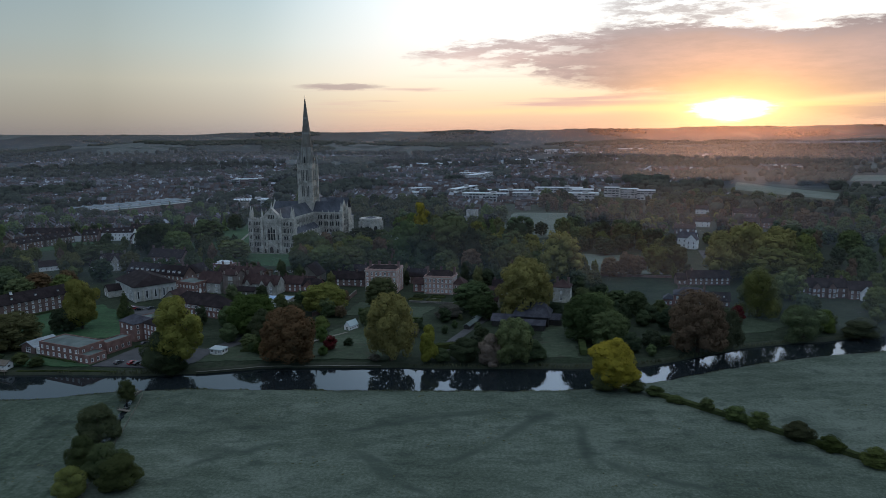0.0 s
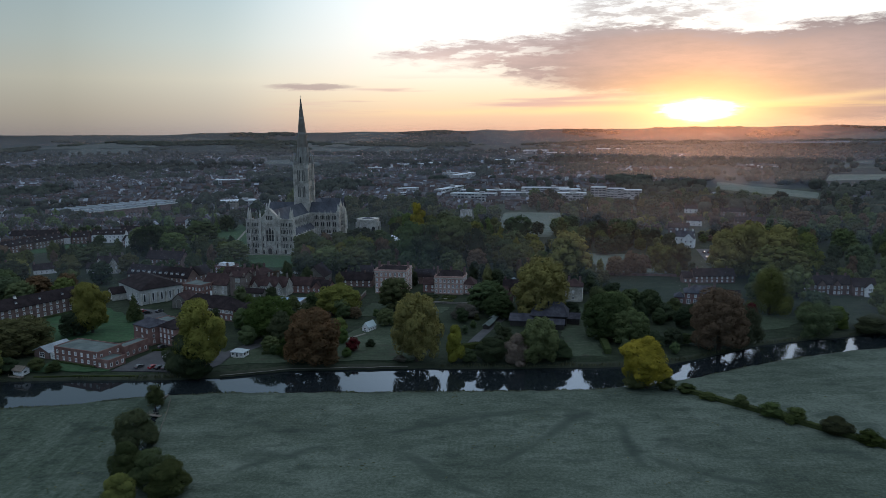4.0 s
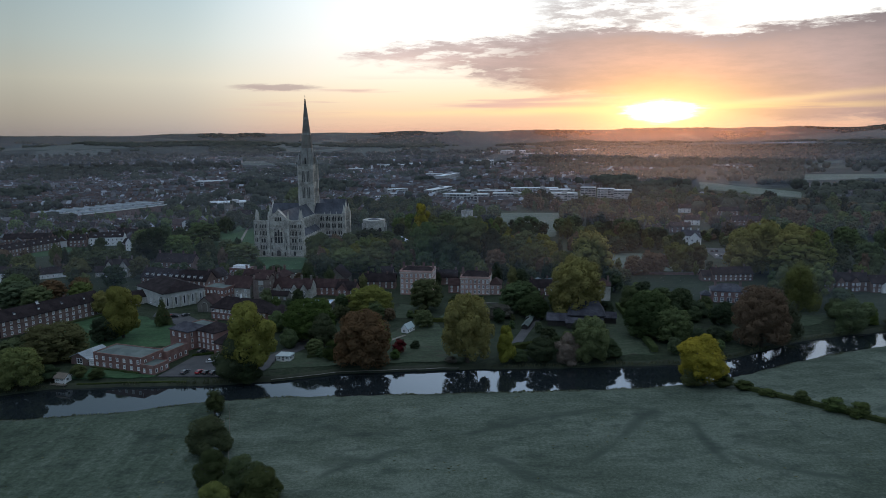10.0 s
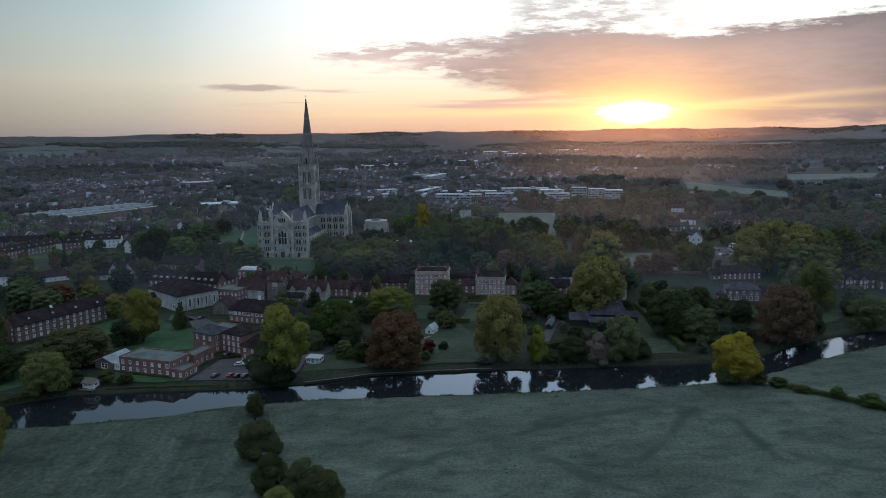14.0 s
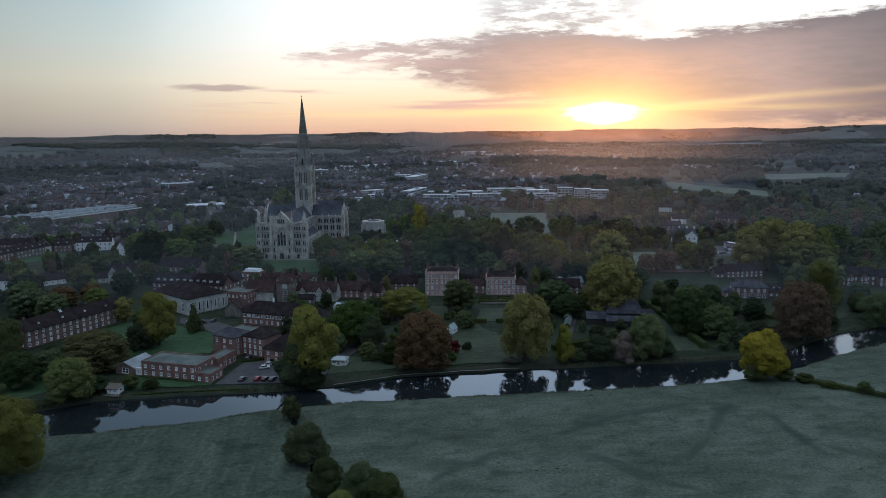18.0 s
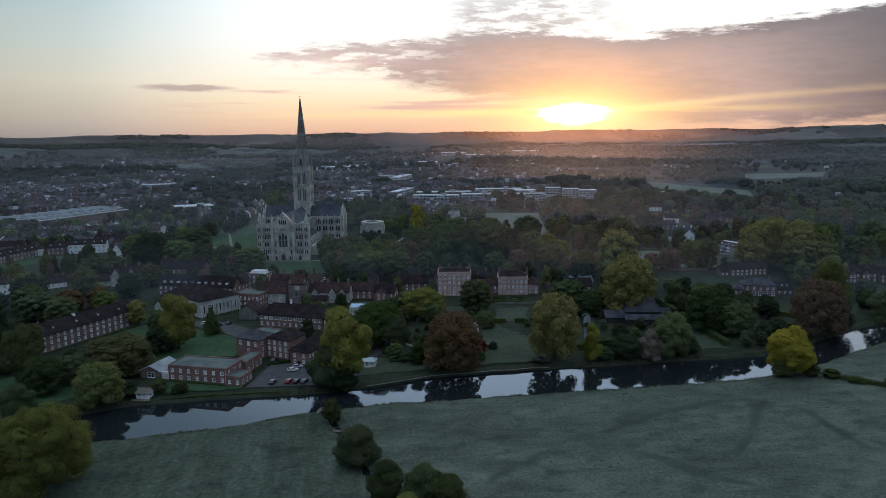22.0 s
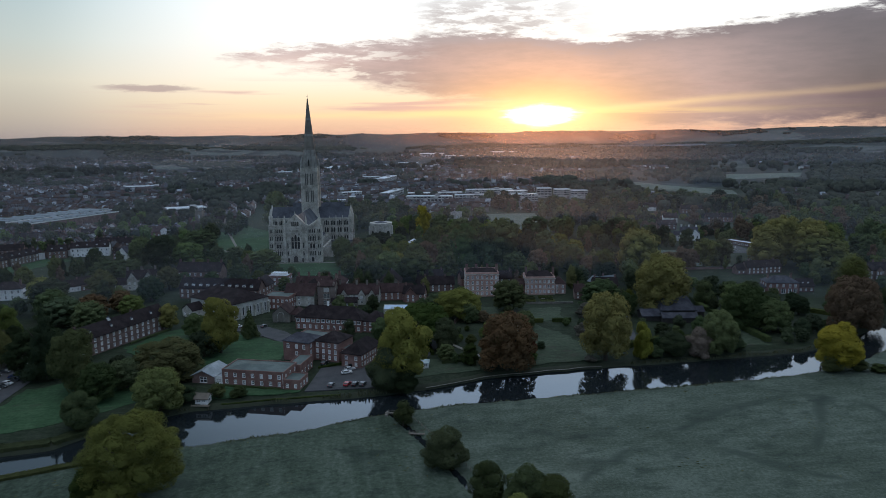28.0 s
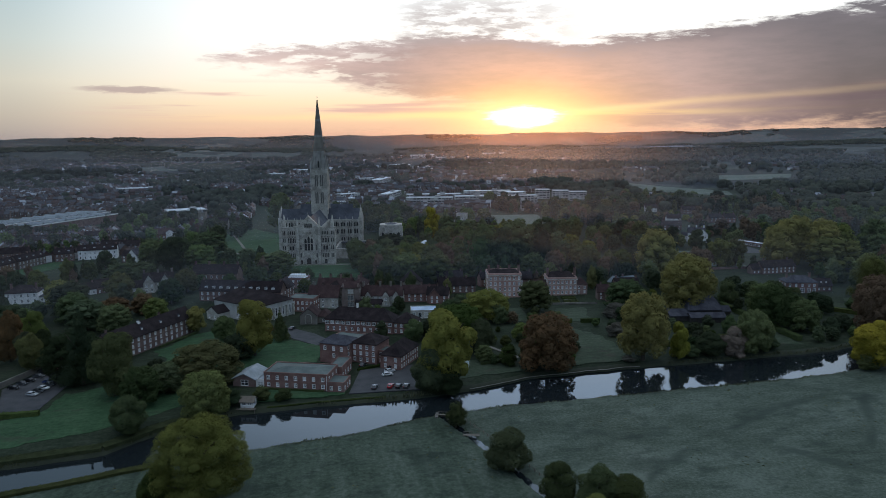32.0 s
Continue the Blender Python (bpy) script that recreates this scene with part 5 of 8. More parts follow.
# low flat-roofed block by the river with its shed-like hall
b = building("riverside_block", "two-storey red brick block with grey-green flat roof", (-147.8, 281.2), -20.3)
block(b, 0, 0, 24.8, 12.5, 5.9, BRICK, "flat", 1.0, FELT, {"S": grid(24.8, 7, (0.9, 3.6), 1.25, 1.5), "E": grid(12.5, 3, (3.6,), 1.1, 1.4)})
block(b, 24.8, -0.6, 6.5, 8.5, 3.4, BRICK, "flat", 0.0, FELT, {"S": grid(6.5, 2, (0.8,), 1.1, 1.5), "E": grid(8.5, 3, (0.8,), 1.2, 1.6)})
block(b, 20.8, 12.5, 5.5, 13, 4.8, BRICK, "flat", 0.0, FELT, {"E": grid(13, 4, (0.9,), 1.2, 1.6)})
part("drainpipe", MB().post(24.5, -0.1, 0, 5.8, 0.08, 0.08, 6), WHITE_PAINT, b)
b = building("pale_roofed_hall", "gabled brick hall with a pale metal roof", (-159.6, 285.8), -20.3)
block(b, 0, 0, 9.0, 12, 3.0, BRICK2, "gable", 2.0, PALE_ROOF, {"S": [(3.2, 0.5, 3.0, 2.2)], "E": grid(3.0, 1, (0.5,), 1.4, 1.3)}, along="y", over=0.5)
block(b, 9.0, 0.6, 3.6, 8, 2.6, WHITE_PAINT, "flat", 0.0, PALE_ROOF, {"S": [(0.6, 0.6, 2.2, 1.6)]})

# riverside hut
b = building("boat_hut", "small white timber summerhouse on the river bank", (-155.0, 264.2), -14.0, "hut", z=0.9)
block(b, 0, 0, 4.6, 3.6, 2.3, WHITE_PAINT, "gable", 1.2, WOOD, {"S": [(0.5, 0.9, 1.5, 1.1), (2.5, 0.9, 1.5, 1.1)], "E": [(0.8, 0.9, 1.6, 1.1)]}, along="x", over=0.5)
part("deck", MB().box(-1.0, 5.6, -1.6, 0, -0.2, 0.05), WOOD, b)
for x in (-0.8, 2.0, 5.3):
    part("deck_post", MB().box(x, x + 0.14, -1.55, -1.4, -1.6, 0.9), WOOD, b)

# white garden pavilion
b = building("garden_pavilion", "white painted glazed garden pavilion", (-74.2, 286.4), -12.0, "pavilion")
block(b, 0, 0, 6.0, 4.6, 2.3, WHITE_PAINT, "hip", 1.1, GLASS_PALE, {"S": [(0.3, 0.8, 1.6, 1.2), (2.3, 0.1, 1.2, 2.0), (4.0, 0.8, 1.6, 1.2)], "E": grid(4.6, 2, (0.8,), 1.7, 1.2), "W": grid(4.6, 2, (0.8,), 1.7, 1.2)}, over=0.3, inset=1.6)
part("step", MB().box(1.6, 4.4, -0.9, 0, -0.1, 0.12), STONE, b)

# greenhouse and small stone outhouse in the walled garden
b = building("greenhouse", "small white-framed glass greenhouse with pitched roof", (-24.2, 326.5), -28.0, "greenhouse")
block(b, 0, 0, 3.6, 6.4, 1.9, WHITE_PAINT, "gable", 2.2, GLASS_PALE, {"S": [(1.1, 0.1, 1.4, 1.7)], "E": grid(6.4, 4, (0.5,), 1.1, 1.1)}, along="y", over=0.15)
mb = MB()
for k in range(7):
    mb.box(3.7, 3.8, k * 1.05 - 0.04, k * 1.05 + 0.04, 1.75, 1.9)
part("glazing_bars", mb, WHITE_PAINT, b)


def mansion(name, label, F, yaw, w, d, h, cols, floors, rise, wall_mat):
    b = building(name, label, F, yaw, "house")
    zs = [1.0 + i * (h - 0.6) / floors for i in range(floors)]
    hh = min(2.1, (h - 0.6) / floors - 1.3)
    block(b, 0, 0, w, d, h, wall_mat, "hip", rise, CLAY, {"S": grid(w, cols, zs, 1.15, hh), "E": grid(d, 4, zs, 1.1, hh), "W": grid(d, 4, zs, 1.1, hh)}, over=0.1, inset=3.4)
    mb = MB()
    for z in (zs[0] - 0.6 + (h - 0.6) / floors * k for k in range(1, floors)):
        mb.box(-0.12, w + 0.12, -0.12, d + 0.12, z, z + 0.22)
    mb.box(-0.35, w + 0.35, -0.35, d + 0.35, h - 0.45, h)
    for x in (0, w):
        for k in range(int(h / 0.9)):
            s = 0.5 if k % 2 else 0.8
            mb.box(x - (0.06 if x == 0 else s), x + (s if x == 0 else 0.06), -0.06, 0.02, k * 0.9, k * 0.9 + 0.45)
    part("stone_dressing", mb, STONE, b, "pale stone string courses and quoins")
    mb = MB()
    mb.box(-0.1, w + 0.1, -0.1, 0.3, h, h + 1.1).box(-0.1, w + 0.1, d - 0.3, d + 0.1, h, h + 1.1).box(-0.1, 0.3, 0.3, d - 0.3, h, h + 1.1).box(w - 0.3, w + 0.1, 0.3, d - 0.3, h, h + 1.1)
    part("parapet", mb, wall_mat, b)
    return b


b = mansion("georgian_mansion", "tall brick and stone georgian mansion with parapet", (-29.0, 407.0), -8.0, 19.0, 15, 13.2, 7, 4, 2.4, ROSE_BRICK)
for x in (1, 6.5, 13, 18.5):
    chimney(b, x, 7.5, 14.8, 3.0, 1.4, BRICK2, 3)
b = mansion("georgian_house", "three-storey stone-faced georgian house with clay roof", (6.2, 405.0), -9.0, 17.0, 13, 9.6, 7, 3, 3.6, ROSE_BRICK)
for x in (0.8, 8.8, 16.8):
    chimney(b, x, 6.5, 12.2, 3.0, 1.3, BRICK2, 3)
block(b, 17.0, 1.5, 6.5, 9, 6.2, BUFF, "hip", 3.4, CLAY_RED, {"S": grid(6.5, 2, (0.9, 3.5), 1.1, 1.6)})
block(b, -7.5, 3, 7.5, 8, 5.0, BRICK, "gable", 3.0, CLAY_RED, {"S": grid(7.5, 2, (0.9, 3.0), 1.1, 1.4)})

# outbuildings behind the riverside trees
b = building("boarded_barn", "large dark boarded barn with weathered slate roofs", (47.0, 332.0), -10.0, "barn")
block(b, 9, 7, 17, 14, 5.0, WOOD_DARK, "hip", 5.6, SLATE, {}, over=0.8, inset=3.2)
block(b, 8, 0, 17, 6.6, 2.8, WOOD_DARK, "gable", 1.6, SLATE, {}, along="x", over=0.5)
block(b, -1, 4, 10, 10, 2.8, WOOD_DARK, "gable", 2.2, SLATE, {}, along="x", over=0.6)
block(b, 26, 11, 6, 7, 3.0, WOOD_DARK, "gable", 2.0, SLATE, {}, along="x", over=0.4)
b = building("lean_to_sheds", "line of low sheds with pale corrugated roofs", (36.0, 329.0), 72.0, "shed")
block(b, 0, 0, 12, 2.6, 1.8, WOOD_DARK, "gable", 0.8, FELT, {})
block(b, 13, 0.4, 6, 3, 2.0, WOOD_DARK, "gable", 1.0, FELT, {}, along="x")
b = building("stone_cottage", "stone cottage with red tile roof and rooflights", (36.5, 369.5), -10.0, "cottage")
block(b, 0, 0, 13, 8, 5.0, STONE_DARK, "gable", 3.6, CLAY_RED, {"S": grid(13, 4, (0.9, 3.0), 1.1, 1.3)})
chimney(b, 1, 4, 8.6)
for x in (4, 7, 10):
    put_window(b, x, 1.2, 6.4, 0, 0.7, 0.9)
b = building("slate_cottages", "pair of low stone cottages with pale slate roofs", (51.0, 412.0), 14.0, "cottage")
# the paler roof colour stands in for sky reflected off slate
block(b, 0, 0, 8, 7, 3.6, STONE_DARK, "gable", 3.0, STORE_ROOF, {"S": grid(8, 2, (0.9,), 1.1, 1.3)}, along="y")
block(b, 8, 1, 9, 6.5, 3.4, STONE_DARK, "gable", 2.8, STORE_ROOF, {"S": grid(9, 3, (0.9,), 1.0, 1.3)})
chimney(b, 9, 4.2, 6.0)
b = building("clustered_cottage", "brick cottage with several gabled wings", (30.0, 388.0), -12.0, "cottage")
block(b, 0, 0, 18, 7, 4.6, BRICK2, "gable", 3.6, CLAY_RED, {"S": grid(18, 5, (0.9, 2.9), 1.0, 1.2)})
block(b, 4, -4, 5, 5, 4.4, BRICK2, "gable", 2.8, CLAY_RED, {"S": grid(5, 1, (0.9, 2.9), 1.2, 1.2)}, along="y")
block(b, 11, -4, 5, 5, 4.4, BRICK2, "gable", 2.8, CLAY_RED, {"S": grid(5, 1, (0.9, 2.9), 1.2, 1.2)}, along="y")
chimney(b, 2, 3.5, 8.0)
chimney(b, 10, 3.5, 8.0)
b = building("square_stone_house", "tall plain stone house with clay roof among trees", (79.5, 386.5), -12.0, "house")
block(b, 0, 0, 9.5, 9, 8.6, STONE, "hip", 3.6, CLAY_RED, {"S": [(4.0, 1.0, 1.2, 2.0), (4.0, 4.8, 1.2, 1.7)], "E": grid(9, 2, (1.0, 4.8), 1.1, 1.6)})
chimney(b, 2, 4.5, 11.4, 2.0, 1.2)
chimney(b, 8, 4.5, 11.4, 2.0, 1.2)
b = building("brick_villa", "brick villa with hipped slate roof and white arched windows", (143.0, 379.5), -14.0, "house")
block(b, 0, 0, 18, 11, 6.4, BRICK, "hip", 3.4, SLATE, {"S": [(1.2, 0.6, 1.9, 2.3), (4.6, 0.6, 1.9, 2.3), (8.0, 0.3, 2.6, 2.6), (12.0, 0.6, 1.9, 2.3), (15.0, 0.6, 1.9, 2.3), (1.5, 3.9, 1.2, 1.6), (5.0, 3.9, 1.2, 1.6), (8.6, 3.9, 1.2, 1.6), (12.3, 3.9, 1.2, 1.6), (15.3, 3.9, 1.2, 1.6)], "W": grid(11, 3, (0.9, 3.9), 1.2, 1.6)})
block(b, -5, 1, 5, 7, 3.6, BRICK, "hip", 2.2, SLATE, {"S": grid(5, 2, (0.8,), 1.1, 1.5)})
block(b, 19.5, 5, 9, 8, 3.4, BRICK2, "gable", 3.6, CLAY, {"S": grid(9, 3, (0.9,), 1.0, 1.2)})
for x in (2.5, 15.5):
    chimney(b, x, 6.5, 8.6, 2.4, 1.2)
for x in (22.5, 25.5):
    put_window(b, x, 6.4, 4.6, 0, 0.8, 1.0)
b = building("coach_house", "long low brick coach house with tiled roof", (164.0, 432.0), 2.0, "house")
block(b, 0, 0, 25, 8, 4.6, BRICK2, "gable", 3.8, CLAY, {"S": grid(25, 8, (0.9, 2.9), 1.0, 1.2)})
block(b, -6, 2, 6, 6, 3.6, BRICK2, "gable", 2.8, CLAY, {"S": grid(6, 2, (0.9,), 1.0, 1.2)})
chimney(b, 3, 4, 8.0)
chimney(b, 21, 4, 8.0)
b = building("brick_terrace", "row of brick houses with bay gables", (214.0, 403.0), -5.0, "house")
block(b, 0, 0, 28, 9, 6.2, BRICK2, "gable", 4.0, CLAY, {"S": grid(28, 8, (0.8, 3.6), 1.1, 1.6)})
for x in (3, 11, 19, 26):
    chimney(b, x, 4.5, 10.0, 1.8, 1.1)
for x in (1.5, 9.5, 17.5):
    block(b, x, -1.6, 4.4, 5.5, 6.2, BRICK2, "gable", 2.6, CLAY, {"S": grid(4.4, 2, (0.8, 3.6), 1.2, 1.6)}, along="y")
block(b, 28, -3, 12, 9, 5.6, BRICK2, "gable", 3.8, CLAY, {"S": grid(12, 4, (0.8, 3.4), 1.1, 1.6)})
block(b, 33.5, -4.6, 5, 4, 5.4, WHITE_PAINT, "gable", 2.6, CLAY, {"S": grid(5, 1, (0.8, 3.2), 2.0, 1.6)}, along="y")
b = building("white_house", "white rendered house with slate roofs", (192.0, 577.0), -28.0, "house")
block(b, 0, 0, 14, 9, 8.0, RENDER_WHITE, "gable", 4.0, SLATE, {"S": grid(14, 4, (0.8, 4.4), 1.2, 1.8)})
block(b, -5, 2, 5, 6, 5.0, RENDER_WHITE, "gable", 2.6, SLATE, {"S": grid(5, 2, (0.8, 3.0), 1.0, 1.3)})
for x in (1, 7, 13):
    chimney(b, x, 4.5, 12.0, 2.0, 1.2, RENDER_WHITE, 3)
block(b, 8, -6, 8, 8, 7.4, RENDER_WHITE, "gable", 4.2, SLATE, {"S": grid(8, 2, (0.8, 4.0), 1.2, 1.7), "E": grid(8, 2, (0.8, 4.0), 1.1, 1.6)}, along="y")
for F, yaw, w, wall in (((206, 648), -14, 18, BRICK2), ((237, 698), -16, 14, RENDER_WHITE), ((281, 690), -8, 13, BRICK2), ((296, 687), -8, 12, BRICK), ((296, 772), -10, 24, BRICK2), ((266, 806), -18, 14, RENDER_WHITE), ((362, 734), -20, 18, BRICK2)):
    b = building("suburban_house", "brick or white house with tiled roof among trees", F, yaw, "house", "houses by the car park")
    block(b, 0, 0, w, 8.5, 5.4, wall, "gable", 3.6, CLAY, {"S": grid(w, max(3, w // 4), (0.9, 3.7), 1.2, 1.5)})
    for x in (1.0, w - 1.0):
        chimney(b, x, 4.25, 8.6, 1.8, 1.1)

b = building("low_shelter", "long low shelter with pale flat roof beside the car park", (222.0, 556.0), -70.0, "shelter")
block(b, 0, 0, 34, 7, 3.0, BRICK2, "flat", 0.0, METAL_ROOF, {"S": grid(34, 9, (0.9,), 2.0, 1.3)})

# left-hand houses of the close and the streets behind
b = building("gabled_stone_house", "pale stone house with steep twin gables", (-230.0, 468.5), 8.0, "house")
block(b, 0, 0, 17, 9, 6.4, STONE, "gable", 4.8, CLAY, {"S": grid(17, 5, (0.9, 3.7), 1.1, 1.6)})
for x in (3.4, 12.6):
    block(b, x - 3, -3, 6, 6, 6.6, STONE, "gable", 4.6, CLAY, {"S": grid(6, 2, (0.9, 3.7), 1.1, 1.6)}, along="y")
for x in (0.5, 8.5, 16.5):
    chimney(b, x, 4.5, 11.0, 2.4, 1.2, STONE_DARK, 3)
block(b, -7, 1, 7, 6, 3.6, STONE, "gable", 3.2, CLAY, {"S": grid(7, 2, (0.9,), 1.0, 1.4)})
b = building("gabled_brick_house", "dark brick house with many chimneys", (-205.0, 490.0), -16.0, "house")
block(b, 0, 0, 30, 10, 6.8, BRICK2, "gable", 5.0, CLAY, {"S": grid(30, 8, (0.9, 3.8), 1.1, 1.6)})
for x in (1, 10, 20, 29):
    chimney(b, x, 5, 11.4, 2.4, 1.3, BRICK2, 3)
b = building("long_white_house", "long white rendered house with dark dormered roof", (-307.0, 605.0), 6.0, "house")
block(b, 0, 0, 28, 9, 7.4, RENDER_WHITE, "gable", 3.6, CLAY, {"S": grid(28, 8, (0.9, 4.2), 1.1, 1.7)})
for x in (5, 12, 19, 25):
    dormer(b, x, 1.6, 8.0)
for x in (0.6, 14, 27.4):
    chimney(b, x, 4.5, 10.6, 1.8, 1.1)
b = building("white_gabled_house", "white rendered gabled house with slate roof beside trees", (-265.0, 580.0), -30.0, "house")
block(b, 0, 0, 9, 10, 6.4, RENDER_WHITE, "gable", 4.4, SLATE, {"S": grid(9, 2, (0.9, 3.8), 1.1, 1.6)}, along="y")
block(b, -8, 3, 8, 7, 5.4, BRICK2, "gable", 3.4, CLAY, {"S": grid(8, 2, (0.9, 3.3), 1.1, 1.4)})
b = building("brick_gable_house", "brick house with pale gable wall", (-268.0, 690.0), 0.0, "house")
block(b, 0, 0, 14, 10, 7.4, BRICK, "gable", 4.6, CLAY_RED, {"S": grid(14, 4, (0.9, 3.9), 1.1, 1.6)})
block(b, 11, -2, 7, 8, 9.4, RENDER_WHITE, "gable", 2.2, CLAY, {"E": grid(8, 2, (0.9, 3.9), 1.0, 1.5)}, along="y")
b = building("white_corner_house", "white rendered villa with a dark hipped roof", (-301.0, 452.0), 2.0, "house")
block(b, 0, 0, 17, 11, 6.6, RENDER_WHITE, "hip", 3.6, CLAY, {"S": grid(17, 5, (0.8, 3.9), 1.2, 1.9)})
for x in (2, 15):
    chimney(b, x, 5.5, 8.6, 2.6, 1.2, BRICK2, 3)
block(b, 17, 2, 6, 7, 3.4, RENDER_WHITE, "hip", 2.0, SLATE, {"S": grid(6, 2, (0.8,), 1.1, 1.5)})
b = building("low_white_cottages", "low white cottages with dark pitched roofs", (-271.0, 463.0), 34.0, "house")
block(b, 0, 0, 16, 7, 3.4, RENDER_WHITE, "gable", 3.4, CLAY, {"S": grid(16, 5, (0.8,), 1.0, 1.4)})
block(b, 16, -1, 9, 8, 4.2, BRICK2, "gable", 3.6, CLAY, {"S": grid(9, 3, (0.8,), 1.0, 1.4)})
chimney(b, 1.0, 3.5, 6.4)
chimney(b, 15.0, 3.5, 6.4)
for i, (F, yaw, n) in enumerate((((-346, 544), 72, 4), ((-337, 571), 66, 4), ((-322, 600), 12, 2), ((-384, 610), 8, 6), ((-420, 560), 8, 5), ((-376, 686), 8, 5), ((-330, 704), 6, 3), ((-300, 640), -14, 5))):
    b = building("terraced_row", "terrace of town houses with dark roofs and chimneys", F, yaw, "house", "town terraces")
    w = n * 6.5
    block(b, 0, 0, w, 8.5, 6.2, (BRICK2, STONE_WARM, BRICK2, BRICK2, BRICK, BRICK2, RENDER_WHITE, STONE_WARM)[i], "gable", 3.8, CLAY, {"S": grid(w, n * 2, (0.9, 3.7), 1.0, 1.5)})
    for k in range(n + 1):
        chimney(b, min(w - 0.6, max(0.6, k * 6.5)), 4.2, 9.4, 2.0, 1.1)
    for k in range(n if F[1] < 610 else 0):
        dormer(b, k * 6.5 + 3.2, 1.4, 6.8)
# small church towers far in the town
b = building("parish_church", "flint church with pinnacled square tower", (-241.0, 774.0), -10.0, "church")
block(b, 0, 0, 7, 7, 17, STONE_DARK, "flat", 0.0, LEAD, {"S": [(2.6, 10, 1.8, 3.4)]})
block(b, 7, 0.5, 22, 8, 6.5, STONE_DARK, "gable", 5.0, CLAY, {"S": grid(22, 4, (1.5,), 1.4, 3.4)})
for x in (0.2, 6.8):
    for y in (0.2, 6.8):
        part("pinnacle", MB().post(x, y, 17, 22, 0.7, 0.04, 4, math.pi / 4), STONE_DARK, b)
b = building("stone_mansion_block", "tall pale stone building with flat parapet", (12.0, 712.0), -30.0, "building")
block(b, 0, 0, 22, 13, 8.5, STONE, "flat", 0.4, LEAD, {"S": grid(22, 6, (0.9, 4.0), 1.2, 2.0)})
block(b, 3, 2, 9, 9, 15.0, STONE, "flat", 0.0, LEAD, {"S": grid(9, 2, (4, 9.5), 1.2, 2.4)})
block(b, 22, 2, 11, 9, 7.2, BRICK2, "gable", 4.2, CLAY, {"S": grid(11, 3, (0.9, 3.6), 1.1, 1.6)})


# flat-roofed school and hospital blocks across the middle distance
def flat_block(F, yaw, w, d, h, floors, label="long flat-roofed pale block with window bands", wall=None, top=None):
    b = building("flat_block", label, F, yaw, "building", "flat-roofed blocks", z=NORTH + hills(*F))
    zs = [1.0 + i * h / floors for i in range(floors)]
    n = max(3, int(w / 4.5))
    block(b, 0, 0, w, d, h, wall or CONCRETE, "flat", 0.0, top or METAL_ROOF, {} if wall else {"S": grid(w, n, zs, w / n * 0.86, h / floors - 1.2)}, style="plain")
    part("fascia", MB().box(-0.3, w + 0.3, -0.35, -0.06, h - 0.5, h + 0.55), RENDER_WHITE, b, "white fascia board")
    if wall:
        for k in range(int(w / 14)):
            part("rooflight", MB().gable(6 + k * 14, 9 + k * 14, 4, d - 4, h + 0.3, h + 1.6, "y", 0.1), PALE_ROOF, b, "pale ridged rooflight")
    elif w > 40:
        part("plant_room", MB().box(w * 0.62, w * 0.62 + 7, d * 0.3, d * 0.7, h + 0.1, h + 2.6), CONCRETE, b)
    return b


flat_block((-84, 1062), 30, 34, 14, 9, 3)
flat_block((-96, 1030), -6, 84, 14, 6, 2)
flat_block((-2, 958), -14, 62, 14, 11, 3)
flat_block((66, 962), -4, 44, 14, 10.5, 3)
flat_block((124, 956), -2, 56, 13, 10, 3)
flat_block((10, 1040), -6, 80, 16, 8, 2)
flat_block((100, 1060), -8, 70, 16, 9, 3)
flat_block((150, 1010), -6, 30, 20, 10, 3)
flat_block((193, 1003), -14, 21, 14, 13.5, 4)
flat_block((213, 986), -14, 23, 14, 13.0, 4)
flat_block((231, 966), -12, 24, 14, 12.5, 4)
flat_block((-442, 792), 57, 150, 42, 7, 2, "large pale-roofed store with long flat roof", BRICK2, STORE_ROOF)
flat_block((-400, 772), 62, 120, 26, 8.5, 2, "large pale-roofed store with long flat roof", BRICK2, STORE_ROOF)
flat_block((-290, 880), 20, 44, 26, 9, 2, "long flat-roofed white block with window bands")
flat_block((-439, 1262), 2, 76, 24, 8, 2, "long pale-roofed works building")
WORKS = "long pale-roofed works building"
flat_block((-215, 1640), -12, 52, 26, 7, 1, WORKS)
flat_block((-152, 1770), 8, 70, 36, 8, 2, WORKS)
flat_block((-106, 1850), 6, 92, 46, 9, 2, WORKS)
flat_block((-33, 1440), 8, 34, 16, 7, 2, WORKS)
flat_block((0, 1340), 72, 110, 18, 9, 3, WORKS)
flat_block((82, 1890), -6, 54, 60, 11, 2, WORKS)
flat_block((130, 1780), 4, 52, 24, 8, 2, WORKS)
flat_block((180, 2200), -8, 76, 60, 10, 2, WORKS)
flat_block((240, 2080), -6, 100, 40, 10, 2, WORKS)
flat_block((380, 2200), -6, 110, 40, 10, 2, WORKS)
flat_block((-115, 980), 2, 34, 12, 6, 2)
flat_block((-18, 1050), 68, 84, 13, 8, 2)
flat_block((-554, 1246), 2, 26, 16, 6, 1, WORKS)
flat_block((-513, 1234), 4, 22, 14, 6, 1, WORKS)
flat_block((-370, 1444), 6, 50, 18, 7, 2, WORKS)

# ---------------------------------------------------------------- trees
TREES = {}


